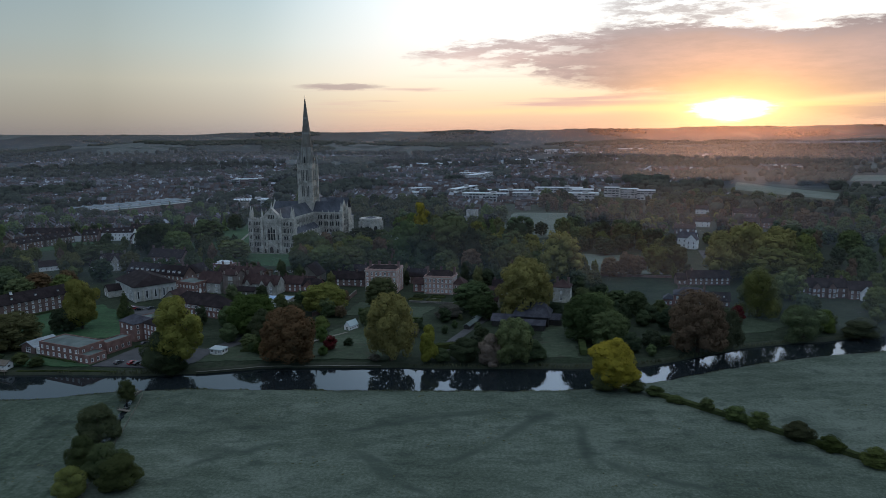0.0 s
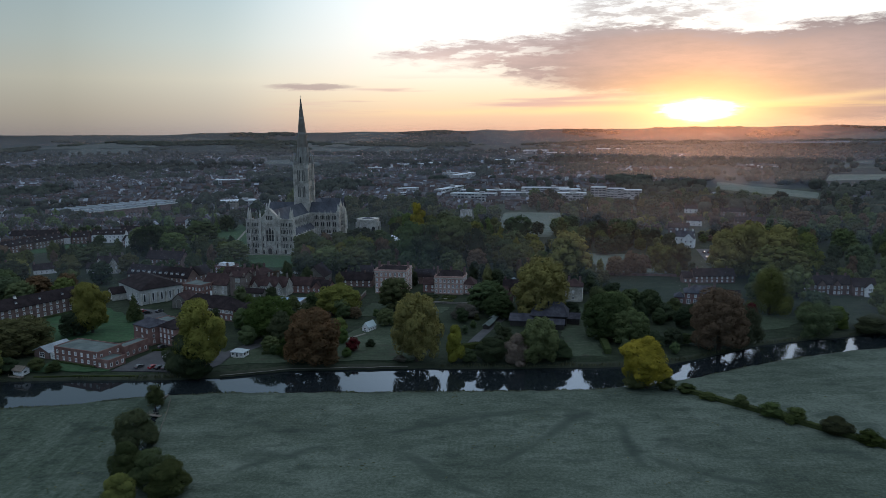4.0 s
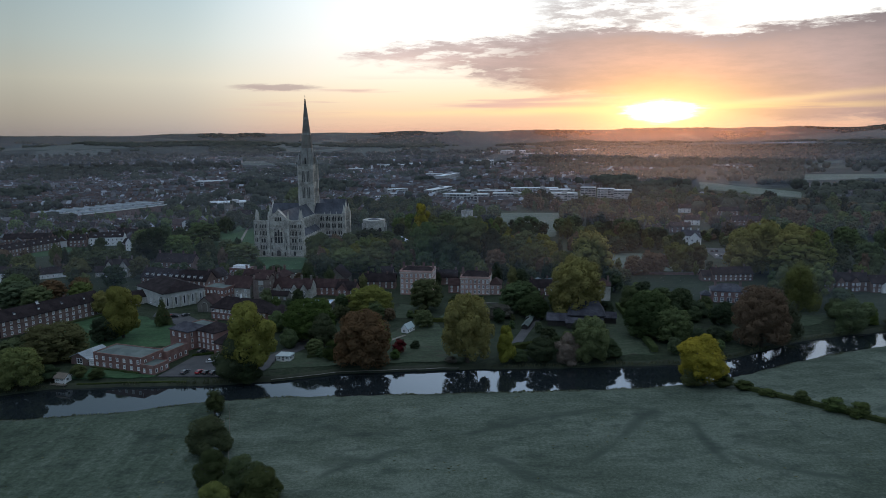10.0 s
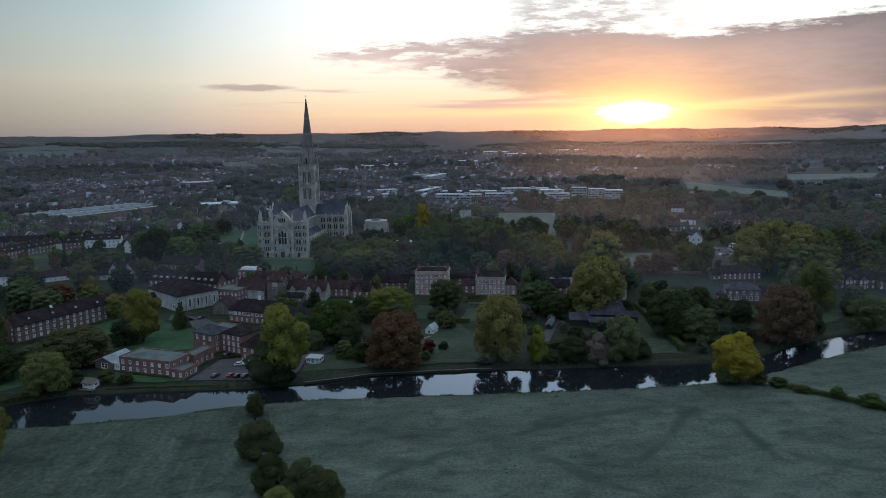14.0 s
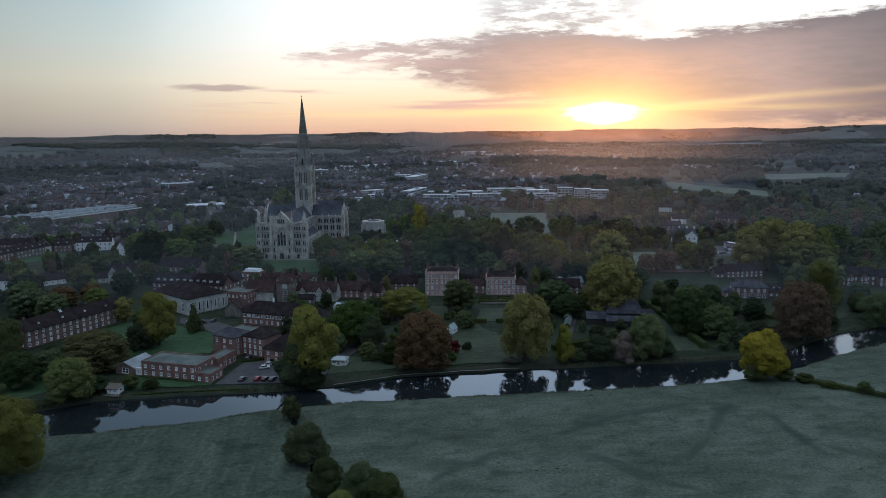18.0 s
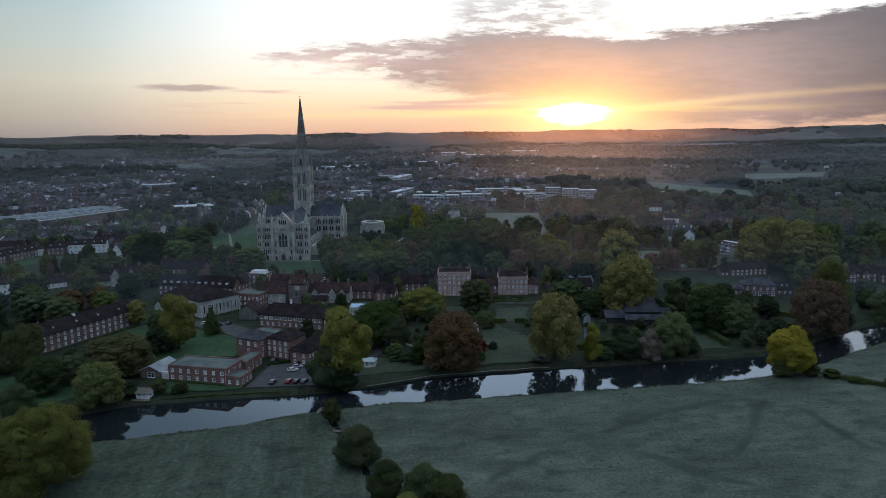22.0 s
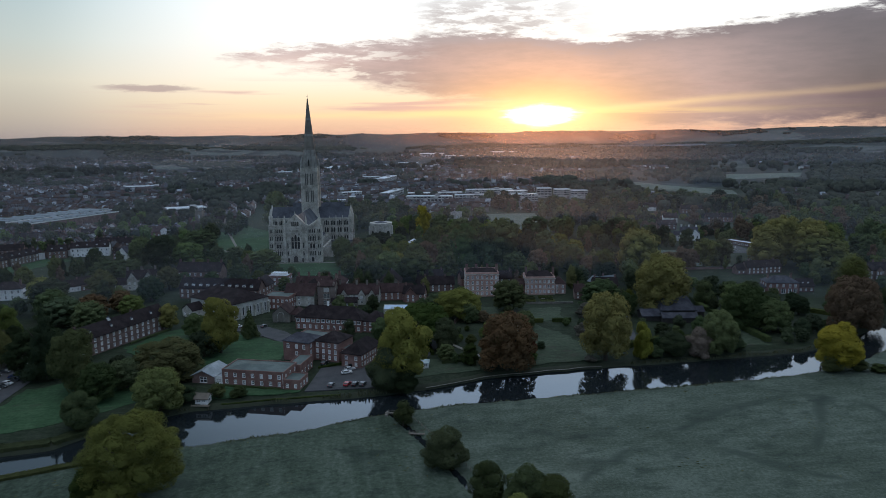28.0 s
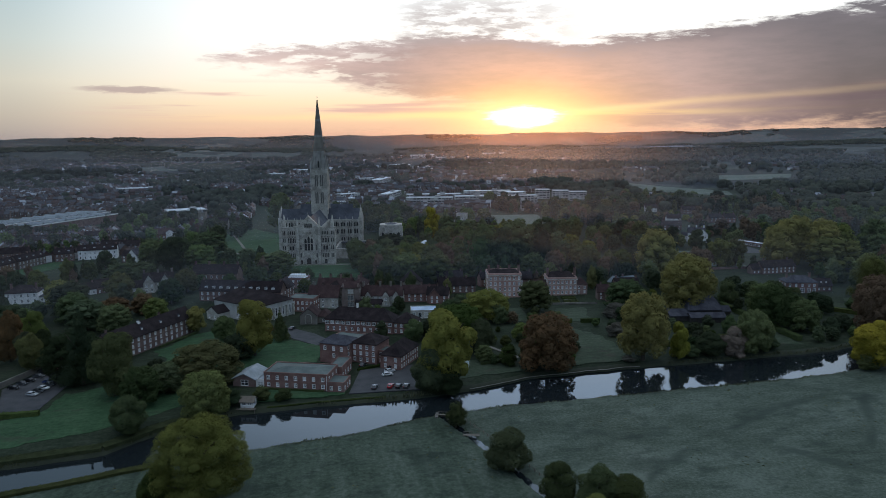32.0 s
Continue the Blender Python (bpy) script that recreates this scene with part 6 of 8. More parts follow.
def blob(mb, c, r, rnd, k=8, rows=5, squash=0.85):
    rings = []
    for i in range(1, rows):
        a = math.pi * i / rows
        rings.append([(c[0] + r * math.sin(a) * math.cos(2 * math.pi * j / k) * rnd.uniform(0.85, 1.12), c[1] + r * math.sin(a) * math.sin(2 * math.pi * j / k) * rnd.uniform(0.85, 1.12),
                       c[2] - squash * r * math.cos(a) * rnd.uniform(0.9, 1.08)) for j in range(k)])
    mb.loft(rings)


def leaf(mb, p, n, size, rnd):
    """One leaf spray: a bent pair of triangles facing roughly along n."""
    n = Vector((n[0] + rnd.uniform(-0.32, 0.32), n[1] + rnd.uniform(-0.32, 0.32), n[2] + rnd.uniform(-0.2, 0.5))).normalized()
    a = n.orthogonal().normalized()
    a.rotate(Matrix.Rotation(rnd.uniform(0, 6.28), 3, n))
    b = n.cross(a)
    p = Vector(p)
    l, w = size * rnd.uniform(0.7, 1.3), size * rnd.uniform(0.5, 0.9)
    mb.face(p - a * l * 0.5, p + b * w * 0.5 - n * size * 0.12, p + a * l * 0.55, p - b * w * 0.5 - n * size * 0.12)


def sprays(mb, p, n, size, rs):
    """Many leaf sprays at once: bent diamonds at p (k x 3) facing roughly along n."""
    k = len(p)
    n = n + rs.uniform((-0.32, -0.32, -0.2), (0.32, 0.32, 0.5), (k, 3))
    n /= np.linalg.norm(n, axis=1, keepdims=True)
    a = np.cross(n, rs.normal(size=(k, 3)))
    a /= np.linalg.norm(a, axis=1, keepdims=True)
    b = np.cross(n, a)
    l, w = size * rs.uniform(0.7, 1.3, (k, 1)), size * rs.uniform(0.5, 0.9, (k, 1))
    quads = np.stack([p - a * l * 0.5, p + b * w * 0.5 - n * size * 0.12, p + a * l * 0.55, p - b * w * 0.5 - n * size * 0.12], 1).reshape(-1, 3)
    o = len(mb.v)
    mb.v += [tuple(v) for v in quads.tolist()]
    mb.f += [(o + 4 * i, o + 4 * i + 1, o + 4 * i + 2, o + 4 * i + 3) for i in range(k)]


def lobes(kind, rnd):
    """Clumps of a crown ten high and about eight wide: (x, y, z, radius)."""
    out = []
    if kind == "wide":
        for i in range(38):
            up = 1 - 1.92 * (i + 0.5) / 38
            a = i * 2.39996 + rnd.uniform(-0.25, 0.25)
            q = max(math.sqrt(1 - up * up), 0.86 if up < 0 else 0.0) * rnd.uniform(0.86, 1.05)
            out.append((3.15 * q * math.cos(a), 3.15 * q * math.sin(a), 4.9 + 3.9 * up * rnd.uniform(0.92, 1.05), rnd.uniform(0.85, 1.35)))
        out += [(0, 0, 5.2, 2.9), (0.3, 0.2, 6.6, 2.3), (0, 0, 3.4, 2.4)]
    elif kind == "round":
        for i in range(30):
            a, z = rnd.uniform(0, 6.28), rnd.uniform(1.1, 8.7)
            wide = 3.1 * math.sqrt(max(0.05, 1 - ((z - 4.8) / 4.9) ** 2))
            q = wide * rnd.uniform(0.55, 1.0)
            out.append((q * math.cos(a), q * math.sin(a), z, rnd.uniform(0.85, 1.55)))
        out += [(0, 0, 8.6, 1.4), (0, 0, 5.2, 3.0), (0.4, 0.2, 7.0, 2.2), (0, 0, 3.0, 2.4)]
    elif kind == "tall":
        for i in range(16):
            a, z = rnd.uniform(0, 6.28), rnd.uniform(1.4, 8.8)
            wide = 3.2 * (1 - abs((z - 4.6) / 6.4) ** 1.5)
            out.append((wide * math.cos(a) * rnd.uniform(0.5, 1), wide * math.sin(a) * rnd.uniform(0.5, 1), z, rnd.uniform(1.0, 1.6)))
        out += [(0, 0, 9.0, 0.9), (0, 0, 5.2, 2.6), (0, 0, 7.4, 1.7), (0, 0, 2.8, 2.2)]
    elif kind == "column":
        for i in range(12):
            a, z = rnd.uniform(0, 6.28), rnd.uniform(1.0, 8.8)
            wide = 2.7 * (1 - abs((z - 4.2) / 6.2) ** 2)
            out.append((wide * math.cos(a), wide * math.sin(a), z, rnd.uniform(1.2, 1.7)))
        out += [(0, 0, 9.0, 0.9), (0, 0, 4.6, 2.4)]
    elif kind == "bush":
        for i in range(12):
            a, z = rnd.uniform(0, 6.28), rnd.uniform(1.2, 7.6)
            wide = 3.0 * math.sqrt(max(0.05, 1 - (z / 9.6) ** 2))
            out.append((wide * math.cos(a) * rnd.uniform(0.5, 1), wide * math.sin(a) * rnd.uniform(0.5, 1), z, rnd.uniform(1.3, 2.2)))
        out += [(0, 0, 7.6, 2.2), (0, 0, 3.4, 3.2)]
    elif kind == "willow":
        for i in range(20):
            a, z = rnd.uniform(0, 6.28), rnd.uniform(1.2, 8.4)
            wide = 3.5 * math.sqrt(max(0.05, 1 - (max(0.0, z - 3.5) / 6.2) ** 2))
            out.append((wide * math.cos(a) * rnd.uniform(0.7, 1), wide * math.sin(a) * rnd.uniform(0.7, 1), z, rnd.uniform(0.9, 1.4)))
        out += [(0, 0, 8.4, 1.5), (0, 0, 5.4, 2.8), (0, 0, 3, 2.6)]
    elif kind == "conifer":
        for i in range(9):
            z = 1.6 + i * 0.9
            w = 3.4 * (1 - z / 10.6)
            for j in range(5):
                a = rnd.uniform(0, 6.28)
                out.append((w * math.cos(a), w * math.sin(a), z - 0.25 * w, max(0.35, w * 0.5)))
            out.append((0, 0, z, max(0.3, w * 0.8)))
        out.append((0, 0, 9.6, 0.3))
    return out


def prototype(kind, colour, lod, seed):
    key = (kind, colour, lod, seed)
    if key in TREES:
        return TREES[key]
    if (kind, lod, seed) in TREES:
        trunk_me, crown_me = TREES[kind, lod, seed]
        crown_me = crown_me.copy()
        crown_me.materials[0] = LEAF[colour]
        TREES[key] = (trunk_me, crown_me)
        return TREES[key]
    rnd = random.Random(sum(ord(ch) for ch in kind) * 10 + seed)
    trunk, crown = MB(), MB()
    n = {-1: 70000, 0: 15000, 1: 2000, 2: 480}[lod]
    size = {-1: 0.125, 0: 0.28, 1: 0.52, 2: 0.85}[lod]
    trunk.post(0, 0, -0.3, 3.2, 0.34, 0.26, 7)
    trunk.limb((0, 0, 3.1), (0.2, 0.1, 6.6), 0.26, 0.12)
    for i in range(6):
        a = rnd.uniform(0, 6.28)
        z0, up, out = rnd.uniform(1.6, 5.4), rnd.uniform(1.6, 3.6), rnd.uniform(1.4, 2.8)
        p, q = (0.05, 0.05, z0), (out * math.cos(a), out * math.sin(a), z0 + up)
        trunk.limb(p, q, 0.13, 0.05)
    ls = lobes(kind, rnd)
    main = list(ls)
    if lod <= 1 and kind in ("round", "wide", "tall", "bush", "column"):
        for c in main:
            for _ in range({-1: 12, 0: 6, 1: 3}[lod]):
                d = Vector((rnd.gauss(0, 1), rnd.gauss(0, 1), rnd.gauss(0.35, 0.8))).normalized()
                ls.append((c[0] + d.x * c[3] * 0.72, c[1] + d.y * c[3] * 0.72, c[2] + d.z * c[3] * 0.72, c[3] * rnd.uniform(0.36, 0.56)))
    for c in main:
        blob(crown, c[:3], c[3] * (0.46 if lod <= 0 else 0.70), rnd, 7 if lod <= 1 else 6, 5 if lod <= 1 else 4, 0.85)
    rs = np.random.RandomState(rnd.randint(0, 99999))
    L, M_ = np.array(ls), np.array(main)
    k = n * 5
    pick = rs.choice(len(L), k, p=L[:, 3] ** 2 / (L[:, 3] ** 2).sum())
    d = rs.normal((0, 0, 0.15), 1.0, (k, 3))
    d /= np.linalg.norm(d, axis=1, keepdims=True)
    p = L[pick, :3] + d * L[pick, 3:] * rs.uniform(0.80, 1.06, (k, 1))
    deep = (np.linalg.norm(p[:, None, :] - M_[None, :, :3], axis=2) < M_[None, :, 3] * 0.78).any(1)
    if kind == "willow":
        p[:, 2] -= rs.uniform(0, 1.0, k)
    keep = np.flatnonzero(~deep & (p[:, 2] > 0.4))[:n]
    sprays(crown, p[keep], d[keep], size * (0.75 if kind in ("conifer", "willow") else 1.0), rs)
    if crown.v:
        wide = max(max(abs(p[0]), abs(p[1])) for p in crown.v)
        tall_ = max(p[2] for p in crown.v)
        crown.v = [(p[0] * 4.25 / wide, p[1] * 4.25 / wide, p[2] * 10.0 / tall_) for p in crown.v]
    TREES[key] = TREES[kind, lod, seed] = (trunk.mesh("trunk", BARK), crown.mesh("crown", LEAF[colour], True))
    return TREES[key]


WORDS = {"green": "mid-green", "deep": "dark green", "olive": "olive-green turning", "lime": "yellow-green autumn", "gold": "golden-olive", "moss": "mossy green", "yellow": "bright golden autumn", "orange": "russet autumn", "straw": "pale straw-coloured", "brown": "brown autumn", "red": "crimson-leaved",
         "dark": "dark evergreen", "grey": "pale bare-twigged", "hedge": "dark green", "reed": "pale grey-green", "far": "dull green"}
FORMS = {"wide": "broadleaf tree with wide domed crown", "round": "broadleaf tree with broad rounded crown", "tall": "broadleaf tree with a tall crown", "column": "narrow upright tree", "conifer": "conical conifer", "willow": "weeping tree with hanging branches", "bush": "rounded bush"}
count = [0]


def tree(kind, colour, x, y, h, w, lod=None, z=None):
    count[0] += 1
    if kind == "tall":
        w *= 1.2
    if kind == "round" and w > 0.85 * h:
        kind = "wide"
    if lod is None:
        lod = (0 if w > 8.5 else 1) if y < 360 else 1 if y < 620 else 2
    a, b = prototype(kind, colour, lod, count[0] % (3 if lod < 2 else 2))
    name = "bush" if kind == "bush" else "tree"
    ob = thing(name, f"{WORDS[colour]} {FORMS[kind]} by houses" if y > far_bank(x) + 25 else f"{WORDS[colour]} {FORMS[kind]} by the river", name,
               Matrix.LocRotScale((x, y, (ground_z(x, y) if z is None else z) - 0.05), Euler((0, 0, count[0] * 2.4)), (w * 1.12 / 8.2, w * 1.12 / 8.2, h * 1.03 / 10.0)), "trees" if name == "tree" else "bushes")
    part("trunk", a, None, ob)
    part("crown", b, None, ob)
    return ob


tree("round", "olive", -165.9, 260.5, 16.5, 15.9)
tree("round", "olive", -169.8, 292.5, 15.4, 26.3)
tree("round", "deep", -183.2, 285.3, 11.5, 13.8)
tree("bush", "dark", -86.6, 266.6, 17.0, 15.0)
tree("bush", "dark", -80.5, 265.6, 10.0, 11.0)
tree("bush", "hedge", -148.0, 268.6, 5.5, 7.0)
tree("bush", "dark", -158.5, 266.5, 6.0, 9.0)
tree("bush", "hedge", -140.5, 268.0, 4.0, 6.0)
tree("tall", "lime", -80.0, 269.8, 28.5, 16.8)
tree("wide", "orange", -37.4, 279.0, 24.5, 21.5)
tree("wide", "gold", 5.6, 282.8, 28.5, 20.5)
tree("column", "lime", 20.6, 281.8, 16.5, 8.6)
tree("bush", "straw", 46.9, 282.3, 13.0, 11.5)
tree("wide", "olive", 56.0, 282.6, 20.0, 15.5)
tree("bush", "dark", 36.6, 283.2, 9.5, 15.0)
tree("bush", "hedge", 26.5, 283.0, 5.0, 9.0)
tree("bush", "dark", 64.0, 286.0, 8.0, 11.0)
tree("round", "deep", 96.3, 332.9, 18.5, 18.4)
tree("tall", "yellow", 93.5, 256.0, 19.5, 15.6, z=0.0)
tree("bush", "olive", 90.0, 255.6, 7.5, 9.0, z=0.0)
tree("bush", "hedge", 100.5, 254.5, 5.0, 8.0, z=0.0)
tree("round", "green", -65.6, 318.4, 19.2, 22.6)
tree("round", "deep", -57.4, 307.0, 14.8, 12.4)
tree("round", "olive", -42.0, 359.6, 16.0, 23.2)
tree("round", "green", -13.0, 370.0, 17.2, 16.8)
tree("round", "deep", -13.7, 336.5, 8.5, 9.9)
tree("round", "deep", 36.4, 366.0, 15.7, 21.0)
tree("round", "deep", 41.5, 351.1, 11.9, 14.5)
tree("wide", "gold", 88.0, 431.0, 34.0, 26.0)
tree("wide", "gold", 63.5, 350.0, 32.0, 27.0)
tree("bush", "deep", 60.0, 352.0, 8.0, 12.0)
tree("bush", "dark", 78.0, 352.0, 8.0, 10.0)
tree("tall", "lime", -154.2, 323.2, 24.5, 13.8)
tree("round", "dark", -160.5, 318.5, 11.5, 12.5)
tree("tall", "gold", -184.5, 368.0, 13.0, 9.0)
tree("conifer", "deep", -144.1, 345.1, 14.0, 8.7)
tree("round", "deep", -169.7, 351.3, 11.3, 9.9)
tree("willow", "green", 187.2, 322.8, 16.9, 19.9)
tree("willow", "deep", 148.1, 307.4, 19.0, 14.5)
tree("wide", "brown", 135.0, 300.5, 28.0, 22.5)
tree("bush", "deep", 216.8, 329.3, 8.6, 17.2)
tree("willow", "olive", 179.4, 358.0, 26.1, 21.4)
tree("round", "deep", 89.4, 315.5, 21.0, 20.5)
tree("round", "deep", 98.2, 307.1, 15.4, 17.5)
tree("round", "red", 166.0, 346.9, 8.5, 6.9)
tree("bush", "red", -23.1, 294.7, 6.5, 6.3)
tree("bush", "dark", -16.6, 302.0, 3.6, 4.4)
tree("bush", "grey", -1.5, 281.6, 2.6, 6.0)
tree("bush", "grey", 9.6, 318.0, 6.5, 9.0)
tree("bush", "grey", 24.0, 352.0, 7.0, 12.0)
tree("round", "deep", -238.0, 384.0, 15.0, 20.0)
tree("round", "green", -224.0, 376.0, 14.0, 15.0)
tree("round", "orange", -229.5, 402.0, 12.5, 15.5)
tree("round", "orange", -218.0, 412.0, 11.5, 12.0)
tree("tall", "olive", -239.6, 449.0, 17.0, 14.0)
tree("round", "deep", -249.0, 496.0, 15.0, 24.0)
tree("round", "green", -237.0, 501.0, 14.0, 18.0)
tree("round", "dark", -223.4, 550.0, 23.0, 17.0)
tree("round", "green", -244.8, 566.0, 20.0, 19.0)
tree("round", "dark", -221.0, 307.0, 19.7, 24.0)
tree("tall", "olive", -240.5, 319.1, 16.5, 9.1)
tree("tall", "orange", -255.6, 337.3, 22.2, 9.6)
tree("round", "deep", -201.0, 284.7, 23.6, 16.6)
tree("conifer", "dark", -216.1, 300.3, 30.1, 16.3)
tree("round", "dark", -255.0, 416.0, 19.0, 21.0)
tree("bush", "deep", -188.3, 248.8, 12.4, 12.5)
tree("round", "deep", -96.4, 513.7, 20.6, 15.5)
tree("round", "deep", -83.4, 511.8, 18.5, 14.6)
tree("round", "green", -69.0, 465.0, 18.8, 19.3)
tree("round", "deep", -81.2, 452.3, 17.5, 14.4)
tree("round", "deep", -50.6, 456.9, 20.4, 22.0)
tree("tall", "yellow", -22.0, 640.0, 30.0, 12.0)
tree("round", "deep", -96.7, 539.4, 19, 15)
tree("round", "brown", -85.4, 537.1, 18, 14)
tree("round", "deep", -73.7, 534.8, 19, 15)
tree("round", "green", -63.0, 523.1, 17, 14)
tree("round", "olive", -51.9, 516.2, 18, 15)
tree("round", "brown", -38.3, 508.9, 18, 14)
tree("round", "green", -28.3, 506.9, 17, 14)
tree("round", "dark", -66.0, 586.0, 15.0, 27.0)
tree("round", "deep", -50.0, 588.0, 13.0, 15.0)
tree("round", "dark", -80.0, 578.0, 12.0, 15.0)
tree("tall", "deep", -15.5, 480.7, 33.1, 20.1)
tree("tall", "dark", -2.1, 478.8, 31.1, 17.8)
tree("round", "deep", 16.2, 497.2, 34.4, 26.5)
tree("tall", "dark", 29.4, 484.5, 27.7, 15.7)
tree("round", "deep", 59.7, 538.7, 18.5, 17.5)
tree("round", "deep", 56.0, 470.4, 18.6, 19.2)
tree("round", "green", 72.2, 448.8, 17.9, 14.7)
tree("willow", "dark", 67.1, 589.0, 24.9, 23.9)
tree("round", "brown", 120.8, 457.3, 13.0, 11.5)
tree("round", "brown", 130.7, 458.7, 16.0, 12.5)
tree("round", "brown", 138.4, 458.4, 14.0, 11.0)
tree("round", "olive", 149.7, 461.6, 20.5, 17.0)
tree("round", "olive", 156.6, 463.2, 19.0, 14.0)
tree("round", "olive", 164.9, 464.7, 20.0, 15.0)
tree("round", "deep", 129.5, 539.5, 13.0, 15.0)
tree("round", "gold", 190.0, 452.0, 31.0, 24.0)
tree("round", "gold", 205.0, 457.0, 35.0, 26.0)
tree("round", "gold", 222.0, 453.0, 33.0, 26.0)
tree("round", "olive", 237.0, 449.0, 29.0, 24.0)
tree("round", "gold", 214.0, 441.0, 30.0, 24.0)
tree("round", "olive", 214.4, 428.7, 23.8, 32.6)
tree("willow", "olive", 209.6, 395.5, 18.7, 16.8)
tree("round", "dark", -224.5, 532.3, 24.2, 19.8)
tree("round", "green", -206.8, 541.3, 18.3, 21.1)
tree("round", "olive", -204.0, 463.0, 15.0, 14.0)
tree("round", "green", -151.8, 521.7, 14.1, 22.5)
tree("round", "deep", -176.0, 561.3, 11.1, 13.2)
tree("round", "deep", -208.7, 607.6, 19.1, 28.4)
tree("round", "green", -157.0, 746.5, 38.0, 24.0)
tree("round", "deep", -38.2, 350.2, 10.2, 8.5)
for x, y in ((-292.2, 531.0), (-284.6, 523.0), (-282.8, 536.0), (-277.0, 534.5), (-275.0, 541.0), (-287.5, 527.5)):
    tree("conifer", "dark", x, y, 12.5, 6.4)
tree("wide", "moss", -159.5, 197.0, 25.0, 24.5, -1, z=0.0)
tree("bush", "hedge", -170.0, 199.0, 10.0, 12.0, z=0.0)
tree("bush", "hedge", -84.0, 235.0, 8.5, 7.2, z=-0.1)
tree("bush", "hedge", -75.0, 202.0, 12.0, 12.0, z=-0.1)
tree("bush", "hedge", -67.5, 181.5, 11.5, 10.0, z=-0.1)
tree("bush", "hedge", -58.5, 176.5, 11.5, 12.0, z=-0.1)
tree("bush", "hedge", -52.0, 173.5, 9.5, 11.0, z=-0.1)
tree("bush", "olive", -63.0, 168.0, 9.0, 9.0, z=-0.1)
tree("bush", "hedge", 107.0, 251.5, 3.4, 7.0, z=-0.1)
tree("bush", "hedge", 113.0, 245.0, 2.6, 6.0, z=-0.1)
tree("bush", "hedge", 121.5, 238.0, 4.6, 6.0, z=-0.1)
tree("bush", "hedge", 129.0, 230.0, 4.8, 8.0, z=-0.1)
tree("bush", "hedge", 134.0, 225.0, 5.2, 7.0, z=-0.1)
tree("bush", "hedge", 143.0, 216.0, 5.6, 10.0, z=-0.1)
tree("bush", "hedge", 150.0, 209.0, 4.2, 8.0, z=-0.1)
tree("bush", "hedge", 157.5, 200.0, 4.8, 8.0, z=-0.1)
tree("bush", "hedge", 164.0, 194.0, 4.2, 8.0, z=-0.1)
tree("bush", "hedge", 172.0, 186.0, 4.5, 8.0, z=-0.1)

# ---------------------------------------------------------------- lawns, drives, paths
patch("car_park", [(-117, 268.4), (-82, 267.2), (-75, 276), (-74, 292), (-90, 296.5), (-111, 294)], ASPHALT, "dark asphalt car park by the river", "car park")
patch("lane", [(43.8, 356.1), (35.8, 337.0), (27.1, 310.7), (22.9, 291.8), (27.7, 291.8), (31.9, 310.7), (40.6, 337.0), (48.6, 356.1)], ASPHALT, "narrow dark lane between gardens", "lane", 0.03)
patch("drive", [(-80, 291), (-72.5, 288), (-56, 322), (-63.5, 326.5)], ASPHALT, "narrow asphalt drive beside the brick wing", "drive", 0.034)
patch("courtyard", [(-158, 372), (-140, 366), (-128, 352), (-121, 338), (-128, 333), (-140, 348), (-156, 362)], ASPHALT, "asphalt forecourt in front of the hall", "drive", 0.034)
patch("lawn", [(-190, 322), (-178, 306), (-158, 303), (-128, 309), (-124, 330), (-150, 352), (-172, 372), (-186, 362), (-198, 338)], LAWN, "short green lawn between brick ranges", "lawn")
patch("river_lawn", [(-153, 267.6), (-118, 267.6), (-117, 272), (-124, 271.2), (-148, 279.6)], LAWN, "strip of lawn along the river bank", "lawn", 0.02)
patch("west_bank_lawn", [(-262, 238), (-225, 243), (-198, 252), (-176, 268), (-172, 284), (-198, 300), (-220, 290), (-222, 272), (-240, 264), (-262, 262)], LAWN, "damp green lawn sloping to the river bank", "lawn", 0.02)
patch("garden_lawn", [(-33, 281.5), (4, 283), (3, 318), (-12, 350), (-20, 346), (-30, 322)], GARDEN_GRASS, "garden lawn sloping to the river", "lawn")
patch("pavilion_lawn", [(-76, 275), (-48, 280), (-46, 298), (-74, 296)], GARDEN_GRASS, "lawn beside the white pavilion", "lawn")
patch("terrace_lawn", [(-7, 347), (9, 346.5), (16, 373), (-1, 374.5)], GARDEN_GRASS, "square lawn below the georgian house", "lawn")
patch("mansion_lawn", [(-31, 355), (-20.5, 352), (-18, 380), (-28, 382)], GARDEN_GRASS, "narrow lawn below the mansion", "lawn", 0.036)
patch("long_lawn", [(67, 287), (84, 289), (87, 372), (75, 376)], GARDEN_GRASS, "long pale lawn between shrubs", "lawn")
patch("villa_lawn", [(150, 325), (178, 332), (196, 352), (164, 360)], GARDEN_GRASS, "villa lawn by the river", "lawn")
patch("close_lawn", [(-216, 566), (-152, 548), (-146, 640), (-150, 700), (-188, 770), (-226, 700)], LAWN, "broad green lawn of the cathedral close", "lawn")
patch("west_lawn", [(-152, 494), (-88, 486), (-84, 538), (-150, 546)], LAWN, "green lawn before the west front", "lawn", 0.036)
patch("playing_field", [(48, 618), (98, 630), (124, 768), (60, 776)], FROST_FIELD, "pale frosted playing field", "field")
patch("walled_field", [(100, 464), (172, 455), (176, 530), (104, 546)], FROST_FIELD, "pale field behind the long wall", "field")
patch("town_green", [(-352, 558), (-325, 545), (-300, 592), (-322, 600)], LAWN, "small green among terraces", "lawn")
patch("car_yard", [(-245, 300), (-232, 330), (-221, 312), (-224, 276), (-236, 272)], ASPHALT, "asphalt car yard beside a wall", "car park", 0.036)
